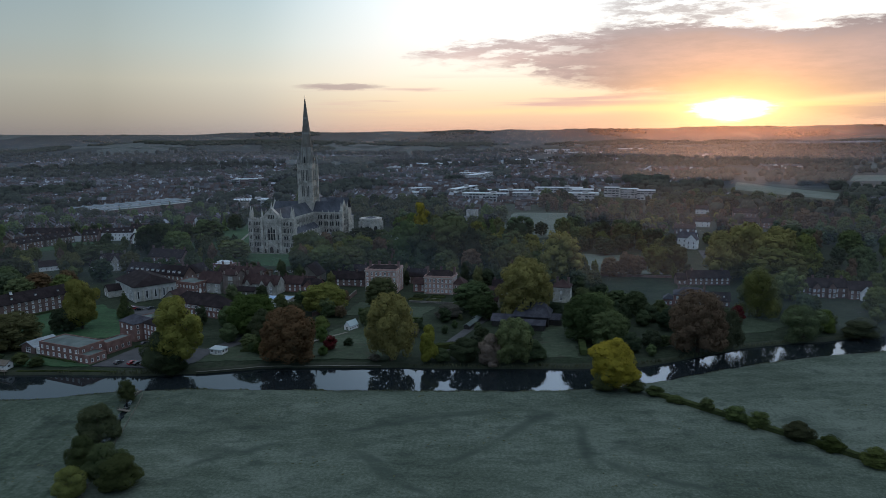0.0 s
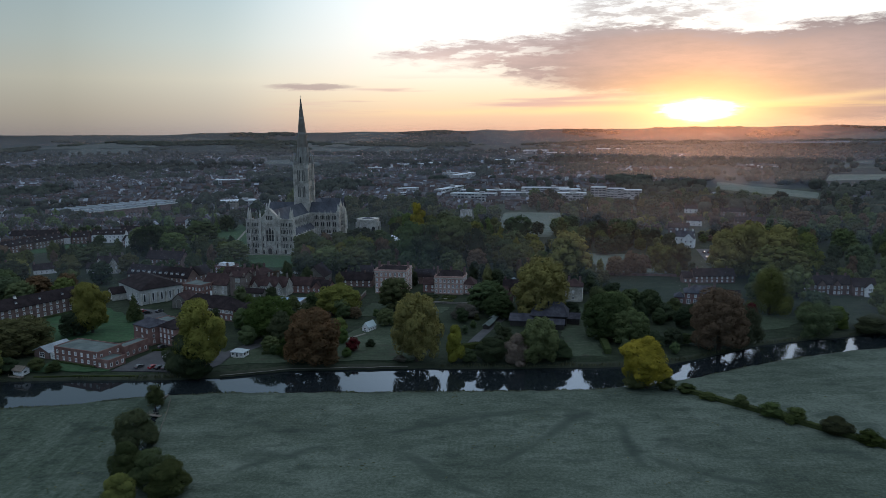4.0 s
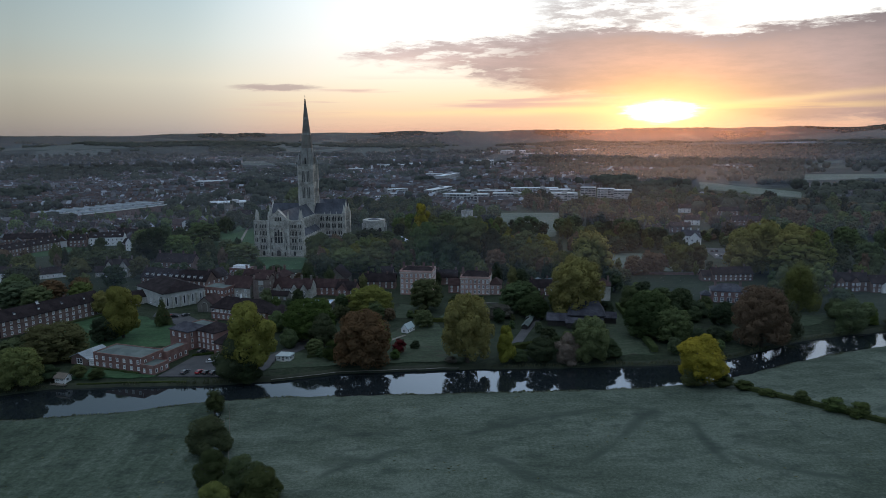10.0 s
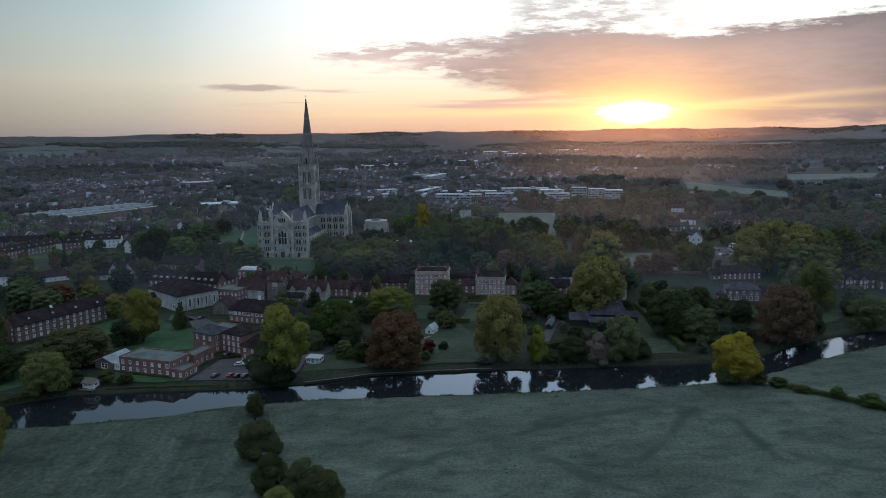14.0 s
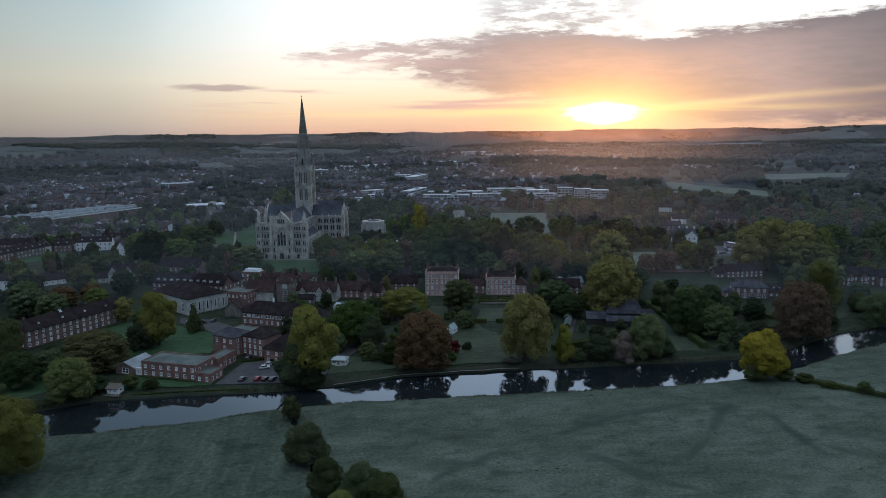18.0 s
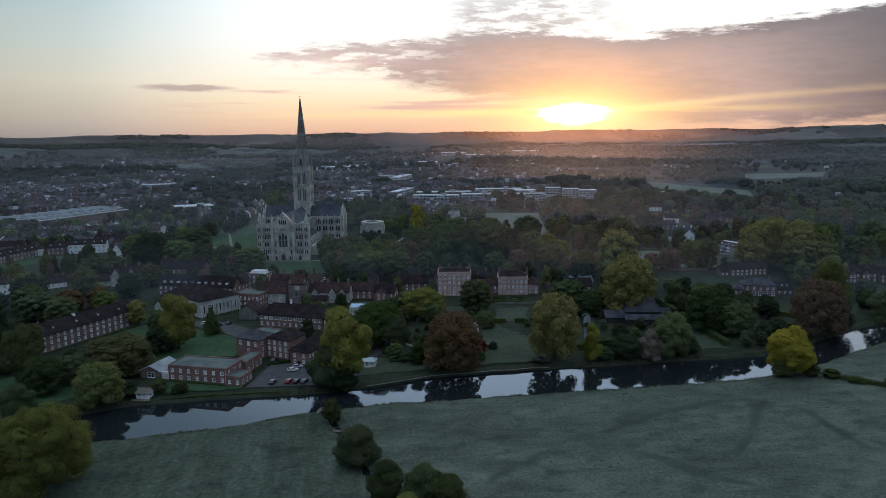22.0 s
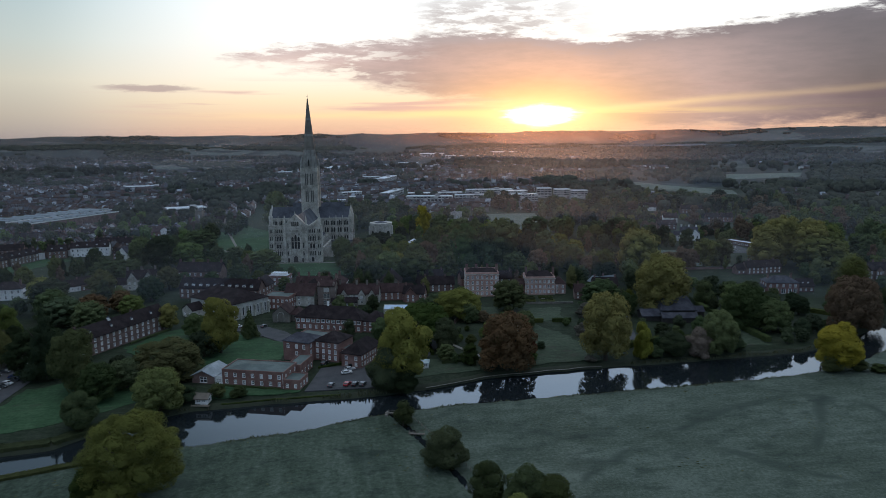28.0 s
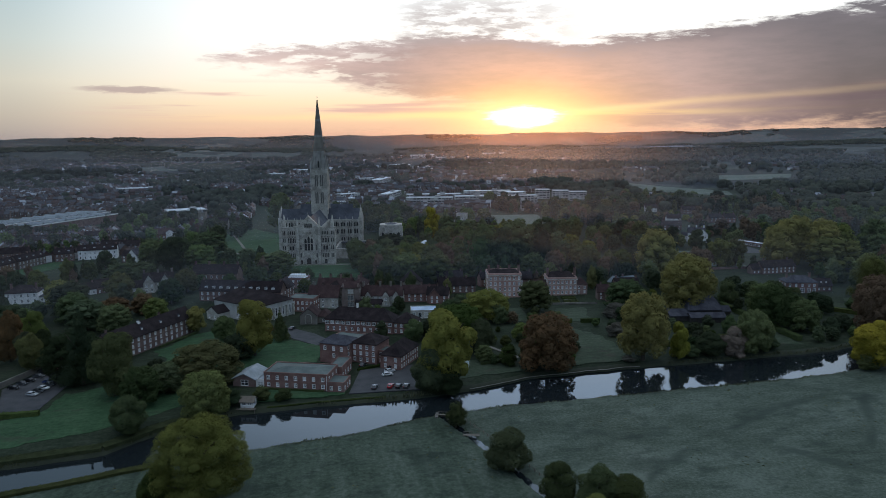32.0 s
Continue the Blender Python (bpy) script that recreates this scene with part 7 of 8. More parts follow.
patch("far_car_park", [(196, 512), (222, 506), (226, 556), (204, 560)], ASPHALT, "grey car park among trees", "car park")
for n, (a, b, w) in enumerate((((-214, 640), (-150, 560), 2.4), ((-205, 740), (-170, 560), 2.2), ((-150, 543), (-88, 535), 3.5), ((-22, 322), (-40, 300), 1.6), ((-60, 330), (-44, 296), 1.8), ((12, 384), (14, 400), 2.0))):
    d = Vector((b[0] - a[0], b[1] - a[1])).normalized() * w / 2
    patch("path", [(a[0] - d.y, a[1] + d.x), (a[0] + d.y, a[1] - d.x), (b[0] + d.y, b[1] - d.x), (b[0] - d.y, b[1] + d.x)], GRAVEL, "pale gravel path across the grass", "path", 0.055)
# frosted fields in the valley to the east, draped over the land
FIELDS = [[(400, 1120), (452, 1275), (532, 1040), (486, 948)], [(634, 1262), (718, 1424), (890, 1372), (806, 1262)], [(800, 1575), (836, 1640), (962, 1684), (930, 1612)], [(852, 1722), (890, 1790), (1030, 1830), (985, 1745)], [(935, 1880), (975, 1945), (1130, 1990), (1075, 1905)], [(1535, 2010), (1645, 2165), (1800, 2150), (1640, 1975)],
          [(55, 738), (60, 822), (138, 816), (118, 738)], [(-560, 1960), (-620, 2240), (-330, 2250), (-300, 2020)], [(1240, 1760), (1270, 1820), (1440, 1800), (1400, 1745)]]


def inside(pts, x, y):
    turn = [(b[0] - a[0]) * (y - a[1]) - (b[1] - a[1]) * (x - a[0]) for a, b in zip(pts, pts[1:] + pts[:1])]
    return all(v < 0 for v in turn) or all(v > 0 for v in turn)


def on_field(x, y, h=16.0):
    """Whether something h high at x, y stands on a field or close before it."""
    k = h / 95.0
    return any(inside(f, x * q, y * q) for f in FIELDS for q in (1.0, 1.0 + 0.5 * k, 1.0 + 0.9 * k))


for f in FIELDS:
    a, b, c_, d = (Vector(p) for p in f)
    n = 14
    mb = MB()
    at = lambda u, v: a.lerp(d, u).lerp(b.lerp(c_, u), v)
    for i in range(n + 1):
        for j in range(n + 1):
            p = at(i / n, j / n)
            edge = 4.0 * noise.noise((p.x * 0.03, p.y * 0.03, 1.0))
            mb.v.append((p.x + edge, p.y + edge, ground_z(p.x + edge, p.y + edge) + (-0.6 if i in (0, n) or j in (0, n) else 0.5)))
    mb.f += [(i * (n + 1) + j, (i + 1) * (n + 1) + j, (i + 1) * (n + 1) + j + 1, i * (n + 1) + j + 1) for i in range(n) for j in range(n)]
    tagged(new("field", mb.mesh("field", FROST_FIELD if b.y < 1500 else FAR_FIELD)), "pale frosted grass field between hedges", "field", kind="structure")


# ---------------------------------------------------------------- walls, hedges, fences
def run_wall(name, pts, h, w, mat, label, cap=True):
    b = thing(name, label, "wall", pose(pts[0][0], pts[0][1], NORTH), "garden walls")
    mb, cp = MB(), MB()
    for (x0, y0), (x1, y1) in zip(pts, pts[1:]):
        d = Vector((x1 - x0, y1 - y0)).normalized()
        n = Vector((-d.y, d.x)) * w / 2
        ox, oy = pts[0]
        q = [(x0 - ox + n.x, y0 - oy + n.y), (x0 - ox - n.x, y0 - oy - n.y), (x1 - ox - n.x, y1 - oy - n.y), (x1 - ox + n.x, y1 - oy + n.y)]
        mb.loft([[(*p, -0.6) for p in q], [(*p, h) for p in q]])
        n *= 1.3
        q = [(x0 - ox + n.x, y0 - oy + n.y), (x0 - ox - n.x, y0 - oy - n.y), (x1 - ox - n.x, y1 - oy - n.y), (x1 - ox + n.x, y1 - oy + n.y)]
        cp.loft([[(*p, h) for p in q], [(*p, h + 0.12) for p in q]])
    part("wall_body", mb, mat, b)
    part("coping", cp, STONE_DARK, b)


run_wall("long_garden_wall", [(100, 461), (172, 452), (190, 470)], 1.6, 0.5, BRICK2, "long brick boundary wall beside a pale field")
run_wall("yard_wall", [(-247, 300), (-234, 333), (-225, 350)], 2.2, 0.5, STONE_DARK, "stone wall along the car yard")
run_wall("terrace_wall", [(0, 383.5), (26, 379.5)], 0.9, 0.5, STONE_DARK, "low stone terrace wall below the house")
run_wall("mansion_wall", [(-34, 404), (-36, 372), (-46, 350)], 2.2, 0.45, BRICK2, "brick garden wall beside the mansion")

mb, cope = MB(), MB()
xs_ = np.arange(-72, 2, 2.0)
for x in xs_:
    a, b2 = far_bank(x) - 0.9, far_bank(x + 2.0) - 0.9
    mb.loft([[(x, a, -1.8), (x, a + 0.7, -1.8), (x + 2.0, b2 + 0.7, -1.8), (x + 2.0, b2, -1.8)], [(x, a, 0.3), (x, a + 0.7, 0.3), (x + 2.0, b2 + 0.7, 0.3), (x + 2.0, b2, 0.3)]])
    cope.loft([[(x, a - 0.06, 0.3), (x, a + 0.5, 0.3), (x + 2.0, b2 + 0.5, 0.3), (x + 2.0, b2 - 0.06, 0.3)], [(x, a - 0.06, 0.42), (x, a + 0.5, 0.42), (x + 2.0, b2 + 0.5, 0.42), (x + 2.0, b2 - 0.06, 0.42)]])
tagged(new("river_wall_coping", cope.mesh("river_wall_coping", STONE_DARK)), "pale stone coping on the river wall", "wall", kind="structure")
tagged(new("river_wall", mb.mesh("river_wall", BANK)), "low dark retaining wall along the river", "wall", kind="structure")


def hedge(pts, h, w, label="clipped dark green hedge", colour="hedge"):
    """A leafy hedge along a line."""
    r = random.Random(int(abs(pts[0][0]) * 10))
    mb = MB()
    ox, oy = pts[0]
    oz = ground_z(ox, oy)
    for (x0, y0), (x1, y1) in zip(pts, pts[1:]):
        d = Vector((x1 - x0, y1 - y0))
        L = d.length
        d.normalize()
        n = Vector((-d.y, d.x))
        q = [Vector((x0 - ox, y0 - oy)) + n * w * 0.42, Vector((x0 - ox, y0 - oy)) - n * w * 0.42, Vector((x1 - ox, y1 - oy)) - n * w * 0.42, Vector((x1 - ox, y1 - oy)) + n * w * 0.42]
        mb.loft([[(p.x, p.y, -0.2) for p in q], [(p.x, p.y, h * 0.92) for p in q]])
        for _ in range(int(L * (2 * h + w) * 3)):
            s, u = r.uniform(0, L), r.uniform(-1, 1)
            side = r.random() < 2 * h / (2 * h + w)
            p = Vector((x0 - ox, y0 - oy)) + d * s + n * (w / 2 * (1 if u > 0 else -1) if side else w / 2 * u)
            z = r.uniform(0.1, h) if side else h
            leaf(mb, (p.x, p.y, z), (n.x * (1 if u > 0 else -1), n.y * (1 if u > 0 else -1), 0.2) if side else (0, 0, 1), 0.55, r)
    ob = new("hedge", mb.mesh("hedge", LEAF[colour]))
    ob.location = (ox, oy, oz)
    return tagged(ob, label, "hedge", "hedges")


hedge([(x, far_bank(x) + 2.6) for x in range(-330, -164, 8)], 1.7, 4.6, "dark reeds along the river bank")
hedge([(x, near_bank(x) - 2.2) for x in range(-330, -170, 8)], 0.8, 3.0, "dark reeds along the river bank")
hedge([(x, far_bank(x) + 1.8) for x in range(-146, -98, 6)], 0.9, 3.0, "dark reeds along the river bank")
hedge([(-246, 298), (-238, 270), (-222, 270)], 1.8, 2.2, "dark hedge round the car yard")
hedge([(86, 292), (88, 330), (90, 372)], 2.4, 3.0, "dark shrub border beside the long lawn")
hedge([(150, 322), (128, 352), (120, 380)], 2.2, 2.8, "dark hedge beside the villa garden")
hedge([(-10, 345.6), (-2, 344.6)], 2.0, 1.6)
hedge([(2.5, 344.2), (12, 343)], 2.0, 1.6)
hedge([(100, 463.5), (170, 455)], 1.6, 1.4, "dark hedge in front of the pale field")
hedge([(-60, 296), (-46, 299)], 1.4, 1.4)
hedge([(-62, 290), (-46, 293)], 1.2, 1.2)
hedge([(-64, 302), (-64, 318)], 1.6, 1.4)
hedge([(106, 253), (118, 241), (131, 228), (146, 213), (162, 197), (185, 172)], 1.5, 2.2, "straggling field hedge across the meadow")
hedge([(-112, 294), (-100, 299), (-92, 297.5)], 0.8, 1.0, "low hedge beside the car park")
hedge([(-148, 280.2), (-126, 272.0)], 0.7, 0.9, "low shrubs along the brick wall")
hedge([(-197, 345), (-184, 367)], 0.9, 1.2, "low shrubs along the brick range")
hedge([(20, 296), (40, 303), (62, 300)], 2.6, 3.0, "thick shrubs by the sheds")

# parterre beds below the georgian house
for cx, cy in ((3.2, 388.6), (13.6, 387.0), (5.0, 397.0), (15.2, 395.6)):
    bed = thing("parterre_bed", "clipped square box-hedge flower bed", "flower bed", pose(cx, cy, NORTH + 0.12, 0, 0, -9), "parterre beds")
    mb = MB()
    r = random.Random(5)
    for x0, x1, y0, y1 in ((-4, 4, -2.2, -1.6), (-4, 4, 1.6, 2.2), (-4, -3.4, -1.6, 1.6), (3.4, 4, -1.6, 1.6), (-0.3, 0.3, -1.6, 1.6)):
        mb.box(x0, x1, y0, y1, -0.05, 0.8)
        for _ in range(60):
            leaf(mb, (r.uniform(x0, x1), r.uniform(y0, y1), 0.8), (0, 0, 1), 0.4, r)
    part("box_hedge", mb, LEAF["hedge"], bed)
    mb = MB()
    for _ in range(120):
        leaf(mb, (r.uniform(-3.3, 3.3), r.uniform(-1.5, 1.5), r.uniform(0.2, 0.5)), (0, 0, 1), 0.4, r)
    part("planting", mb, LEAF["green"], bed)

# rough grass and reeds along both banks, joined: nobody could count them
r = random.Random(21)
mb = MB()
for _ in range(7000):
    x = r.uniform(-240, 260)
    near = r.random() < 0.55
    y = near_bank(x) - r.uniform(-0.5, 1.6) if near else far_bank(x) + r.uniform(-0.9, 2.2)
    k = 0.5 + noise.noise((x * 0.08, 3.0 if near else 9.0, 0.5))
    if k < 0.25 or (not near and -73 < x < 2):
        continue
    h = r.uniform(0.3, 1.0) * (0.5 + k) * (0.5 if near else 1.0)
    z = -0.25 if near else 0.2
    a = r.uniform(0, 3.14)
    dx, dy = 0.28 * math.cos(a), 0.28 * math.sin(a)
    lx, ly = r.uniform(-0.2, 0.2), r.uniform(-0.2, 0.2)
    mb.face((x - dx, y - dy, z), (x + dx, y + dy, z), (x + dx * 0.5 + lx, y + dy * 0.5 + ly, z + h), (x - dx * 0.5 + lx, y - dy * 0.5 + ly, z + h))
tagged(new("bank_grass", mb.mesh("bank_grass", LEAF["reed"])), "rough tufted grass and reeds along the river banks", "grass", kind="stuff")
# coarse tussocks and trodden tracks on the meadow
mb = MB()
for _ in range(1800):
    x, y = r.uniform(-240, 230), r.uniform(120, 258)
    if y > near_bank(x) - 1.5 or noise.noise((x * 0.03, y * 0.06, 2.0)) < 0.08:
        continue
    s = r.uniform(0.35, 0.9)
    for i in range(3):
        a = r.uniform(0, 6.28)
        mb.face((x - s * math.cos(a), y - s * math.sin(a), 0.0), (x + s * math.cos(a), y + s * math.sin(a), 0.0), (x + r.uniform(-0.3, 0.3), y + r.uniform(-0.3, 0.3), r.uniform(0.06, 0.16)))
tagged(new("tussocks", mb.mesh("tussocks", LEAF["reed"])), "coarse pale tussocks scattered over the frosted meadow", "grass", kind="stuff")

# sluice where the ditch meets the river
b = thing("sluice", "small weathered timber and stone sluice at the ditch mouth", "sluice", pose(-86.2, 245.2, 0.0, 0, 0, -16))
part("side_wall", MB().box(-2.6, -1.7, -3.0, 1.0, -1.2, 0.45), STONE_DARK, b)
part("side_wall", MB().box(1.7, 2.6, -3.0, 1.0, -1.2, 0.45), STONE_DARK, b)
part("footboard", MB().box(-2.8, 2.8, -1.4, -0.6, 0.45, 0.58), WOOD, b)
part("gate", MB().box(-1.7, 1.7, -0.5, -0.35, -1.2, 0.3), WOOD_DARK, b)
for x in (-1.6, 1.6):
    part("post", MB().box(x - 0.1, x + 0.1, -0.6, -0.4, -1.0, 1.5), WOOD, b)
part("rail", MB().box(-1.8, 1.8, -0.55, -0.45, 1.2, 1.35), WOOD, b)
b = thing("ditch_footbridge", "low plank footbridge over the meadow ditch", "footbridge", pose(-80.6, 226.8, 0.0, 0, 0, -16))
part("deck", MB().box(-2.6, 2.6, -0.6, 0.6, 0.05, 0.2), WOOD, b)
for y in (-0.6, 0.55):
    part("handrail", MB().box(-2.6, 2.6, y, y + 0.06, 0.95, 1.03), WOOD, b)
    for x in (-2.4, 0, 2.4):
        part("post", MB().box(x - 0.05, x + 0.05, y, y + 0.06, 0.1, 1.0), WOOD, b)
# post and wire fence beside the ditch
fence = thing("field_fence", "weathered post and rail fence along the ditch", "fence", pose(0, 0, 0))
last = None
for i in range(34):
    f = i / 33
    y = 240 - f * 85
    x = float(np.interp(-y, [-q[1] for q in DITCH], [q[0] for q in DITCH])) + 4.2
    part("post", MB().box(x - 0.07, x + 0.07, y - 0.07, y + 0.07, -0.3, 1.2), WOOD, fence)
    if last:
        for z in (0.55, 1.0):
            part("rail", MB().limb((*last, z), (x, y, z), 0.035, 0.035, 4), WOOD, fence)
    last = (x, y)


# ---------------------------------------------------------------- cars
def paint(name, c):
    m = material(name, [tuple(v * 0.9 for v in c), c], 2.0, 0.25, 0.0, spec=0.6)
    return m


PAINTS = {"dark grey": paint("grey_paint", (0.06, 0.065, 0.07)), "red": paint("red_paint", (0.32, 0.025, 0.03)), "black": paint("black_paint", (0.015, 0.016, 0.018)), "blue": paint("blue_paint", (0.03, 0.05, 0.16)),
          "silver": paint("silver_paint", (0.55, 0.57, 0.58)), "white": paint("car_white_paint", (0.75, 0.75, 0.74))}
CAR = {}


def car_meshes(colour):
    if colour in CAR:
        return CAR[colour]
    side = [(-2.1, 0.35), (2.1, 0.35), (2.15, 0.75), (1.9, 0.86), (1.0, 0.95), (0.35, 1.42), (-1.2, 1.45), (-1.95, 0.98), (-2.12, 0.9)]
    body = MB().loft([[(x, -0.82, z) for x, z in side], [(x, -0.86, z) for x, z in side], [(x, 0.86, z) for x, z in side], [(x, 0.82, z) for x, z in side]])
    wind, rear, sides = MB(), MB(), [MB(), MB()]
    wind.face((0.98, -0.7, 0.98), (0.98, 0.7, 0.98), (0.40, 0.64, 1.40), (0.40, -0.64, 1.40))
    rear.face((-1.93, 0.68, 1.01), (-1.93, -0.68, 1.01), (-1.24, -0.62, 1.44), (-1.24, 0.62, 1.44))
    for s in (-1, 1):
        sides[s > 0].face((0.8, s * 0.875, 1.0), (0.3, s * 0.875, 1.36), (-1.15, s * 0.875, 1.38), (-1.7, s * 0.875, 1.02))
    ring = lambda r, y: [(r * math.cos(2 * math.pi * i / 12), y, r * math.sin(2 * math.pi * i / 12)) for i in range(12)]
    tyre = MB().loft([ring(0.31, -0.1), ring(0.33, -0.06), ring(0.33, 0.06), ring(0.31, 0.1)])
    rim = MB().loft([ring(0.2, -0.115), ring(0.2, 0.115)])
    lamp_ = MB().box(-0.04, 0.04, -0.18, 0.18, -0.08, 0.08)
    CAR[colour] = (body.mesh("body", PAINTS[colour]), [wind.mesh("windscreen", GLASS_LEADED), rear.mesh("rear_window", GLASS_LEADED), sides[0].mesh("side_window", GLASS_LEADED), sides[1].mesh("side_window", GLASS_LEADED)], tyre.mesh("tyre", RUBBER), rim.mesh("rim", CHROME), lamp_.mesh("headlight", WHITE_PAINT), lamp_.mesh("tail_light", LAMP_RED))
    return CAR[colour]


def car(x, y, yaw, colour, group="parked cars"):
    body, win, tyre, rim, head, tail = car_meshes(colour)
    c = thing("car", f"parked {colour} hatchback car on the asphalt", "car", pose(x, y, NORTH + 0.165, 0, 0, yaw), group)
    part("body", body, None, c)
    for w in win:
        part(w.name.split(".")[0], w, None, c)
    for sx in (-1.3, 1.32):
        for sy in (-0.78, 0.78):
            w = part("wheel", tyre, None, c, m=pose(sx, sy, 0.33))
            part("rim", rim, None, w)
    for sy in (-0.6, 0.6):
        part("headlight", head, None, c, m=pose(2.12, sy, 0.72))
        part("tail_light", tail, None, c, m=pose(-2.1, sy, 0.84))
    return c


for x, y, a, col in ((-107.2, 271.8, 70, "dark grey"), (-101.2, 271.6, 66, "red"), (-98.3, 271.0, 66, "black"), (-95.4, 270.6, 66, "dark grey"), (-97.4, 297.8, 12, "blue"), (-98.2, 293.2, 12, "black"), (-99.6, 289.0, 12, "silver"), (-101.0, 285.0, 12, "white"), (-109.4, 298.8, 60, "dark grey"), (-101.3, 465.3, -10, "white"), (-96.0, 464.5, -10, "white"), (-91.0, 463.6, -10, "silver"),
                     (-84.6, 275.0, 80, "black"), (-83.4, 280.0, 80, "dark grey"), (-151.0, 363.8, 20, "white"), (-147.6, 361.6, 20, "red"), (-144.0, 359.4, 20, "black"), (-139.0, 362.5, 60, "dark grey")):
    car(x, y, a, col)
for x, y, a, col in ((-236.5, 312.5, -20, "dark grey"), (-235.4, 315.6, -20, "black"), (-234.2, 320.0, -20, "red"), (-228.8, 301.0, -20, "dark grey"), (-229.6, 297.2, -20, "white"), (-227.0, 306.5, -20, "black"), (-241.0, 300.0, -20, "black"), (-231.5, 291.0, -20, "silver"), (-230.4, 294.2, -20, "dark grey"), (-230.1, 304.2, -20, "blue"), (-229.6, 309.6, -20, "dark grey"), (-229.0, 313.0, -20, "black"), (-238.2, 308.0, -20, "black"), (-239.6, 304.4, -20, "dark grey"), (-236.8, 318.6, -20, "black"), (-233.0, 323.0, -20, "silver")):
    car(x, y, a, col, "cars in the yard")
for i, (x, y) in enumerate(((200, 520), (203, 520.5), (206, 521), (209, 520), (213, 532), (216, 533), (204, 540), (208, 541), (218, 545), (221, 546))):
    car(x, y, 80, ("white", "dark grey", "black", "silver", "blue")[i % 5], "cars in the far car park")


# ---------------------------------------------------------------- garden pieces
b = thing("garden_statue", "small pale stone pedestal and urn on the lawn", "urn", pose(-52, 296, NORTH + 0.1))
part("pedestal", MB().box(-0.3, 0.3, -0.3, 0.3, 0, 1.0), STONE, b)
part("urn", MB().post(0, 0, 1.0, 1.5, 0.2, 0.36, 8).post(0, 0, 1.5, 1.6, 0.4, 0.4, 8), STONE, b)


def street_lamp(x, y, h=6.0):
    z = ground_z(x, y)
    b = thing("street_lamp", "tall slim street lamp with a lit head", "street lamp", pose(x, y, z), "street lamps")
    part("post", MB().post(0, 0, 0, h, 0.09, 0.06, 8), CHROME, b)
    part("arm", MB().limb((0, 0, h), (0.8, 0, h + 0.15), 0.04, 0.04, 5), CHROME, b)
    part("lamp_head", MB().box(0.55, 1.15, -0.16, 0.16, h + 0.05, h + 0.2), LIT, b)


LIT = bpy.data.materials.new("lit_lamp")
LIT.use_nodes = True
g_ = Graph(LIT.node_tree)
g_.node("ShaderNodeOutputMaterial", {0: g_.node("ShaderNodeEmission", {"Color": (1.0, 0.86, 0.62), "Strength": 5.0}).outputs[0]})
for x, y in ((265, 1330), (345, 1480), (-262, 600), (300, 1050), (-420, 760)):
    street_lamp(x, y)

# ---------------------------------------------------------------- more garden and park trees, by area
rnd = random.Random(11)
OPEN = [(-182, 640, 34), (-175, 590, 26), (-120, 515, 24), (-150, 520, 10), (140, 505, 30), (160, 480, 24), (-12, 330, 18), (-4, 300, 14), (77, 325, 13), (78, 300, 12), (168, 340, 16),
        (-155, 345, 26), (184, 440, 15), (190, 470, 15), (196, 500, 15), (176, 415, 13), (120, 500, 24), (125, 440, 15), (150, 435, 16), (140, 418, 28), (230, 386, 18), (246, 386, 16), (210, 632, 16), (205, 612, 14), (238, 682, 16), (232, 662, 16), (228, 640, 12), (288, 674, 18), (278, 650, 18), (268, 626, 14), (302, 752, 20), (292, 728, 18), (262, 790, 14), (256, 766, 14), (366, 716, 16), (356, 694, 15), (60, 700, 14), (88, 600, 14), (80, 570, 12), (-205, 318, 14), (-100, 465, 12), (-196, 322, 15), (-186, 336, 16), (-182, 352, 14), (-170, 325, 22), (-140, 360, 20), (-95, 285, 24), (-120, 620, 62), (-120, 570, 45), (-70, 600, 34), (-120, 690, 30), (13, 395, 22), (-22, 400, 18), (212, 530, 26), (200, 560, 18), (-190, 350, 14), (-200, 360, 12), (-320, 560, 34), (-345, 575, 26),
        (46.2, 356.1, 7), (38.2, 337, 7), (29.5, 310.7, 7), (25.3, 291.8, 7), (195, 905, 55), (116, 480, 18), (114, 512, 26), (150, 520, 22), (56, 402, 9), (41, 361, 8), (4, 362, 17), (0, 346, 9), (12, 388, 13), (-24, 370, 13), (4, 300, 15), (-10, 312, 14), (152, 366, 13), (172, 424, 12), (-293, 588, 14), (-288, 440, 12), (-222, 456, 10), (-320, 560, 24), (-262, 570, 8), (-300, 540, 20), (-225, 262, 30), (-255, 300, 16), (-240, 312, 12), (-245, 285, 14), (85, 386, 12)]
SPOTS = []


def free(x, y, r):
    if y > 600 and on_field(x, y):
        return False
    if any((x - a) ** 2 + (y - b) ** 2 < (c + r * 0.4) ** 2 for a, b, c in OPEN):
        return False
    for o in BUILDINGS:
        if o[0] - r * 0.5 < x < o[1] + r * 0.5 and o[2] - r * 0.5 < y < o[3] + r * 0.5:
            return False
    return all((x - a) ** 2 + (y - b) ** 2 > (0.42 * (r + c)) ** 2 for a, b, c in SPOTS)


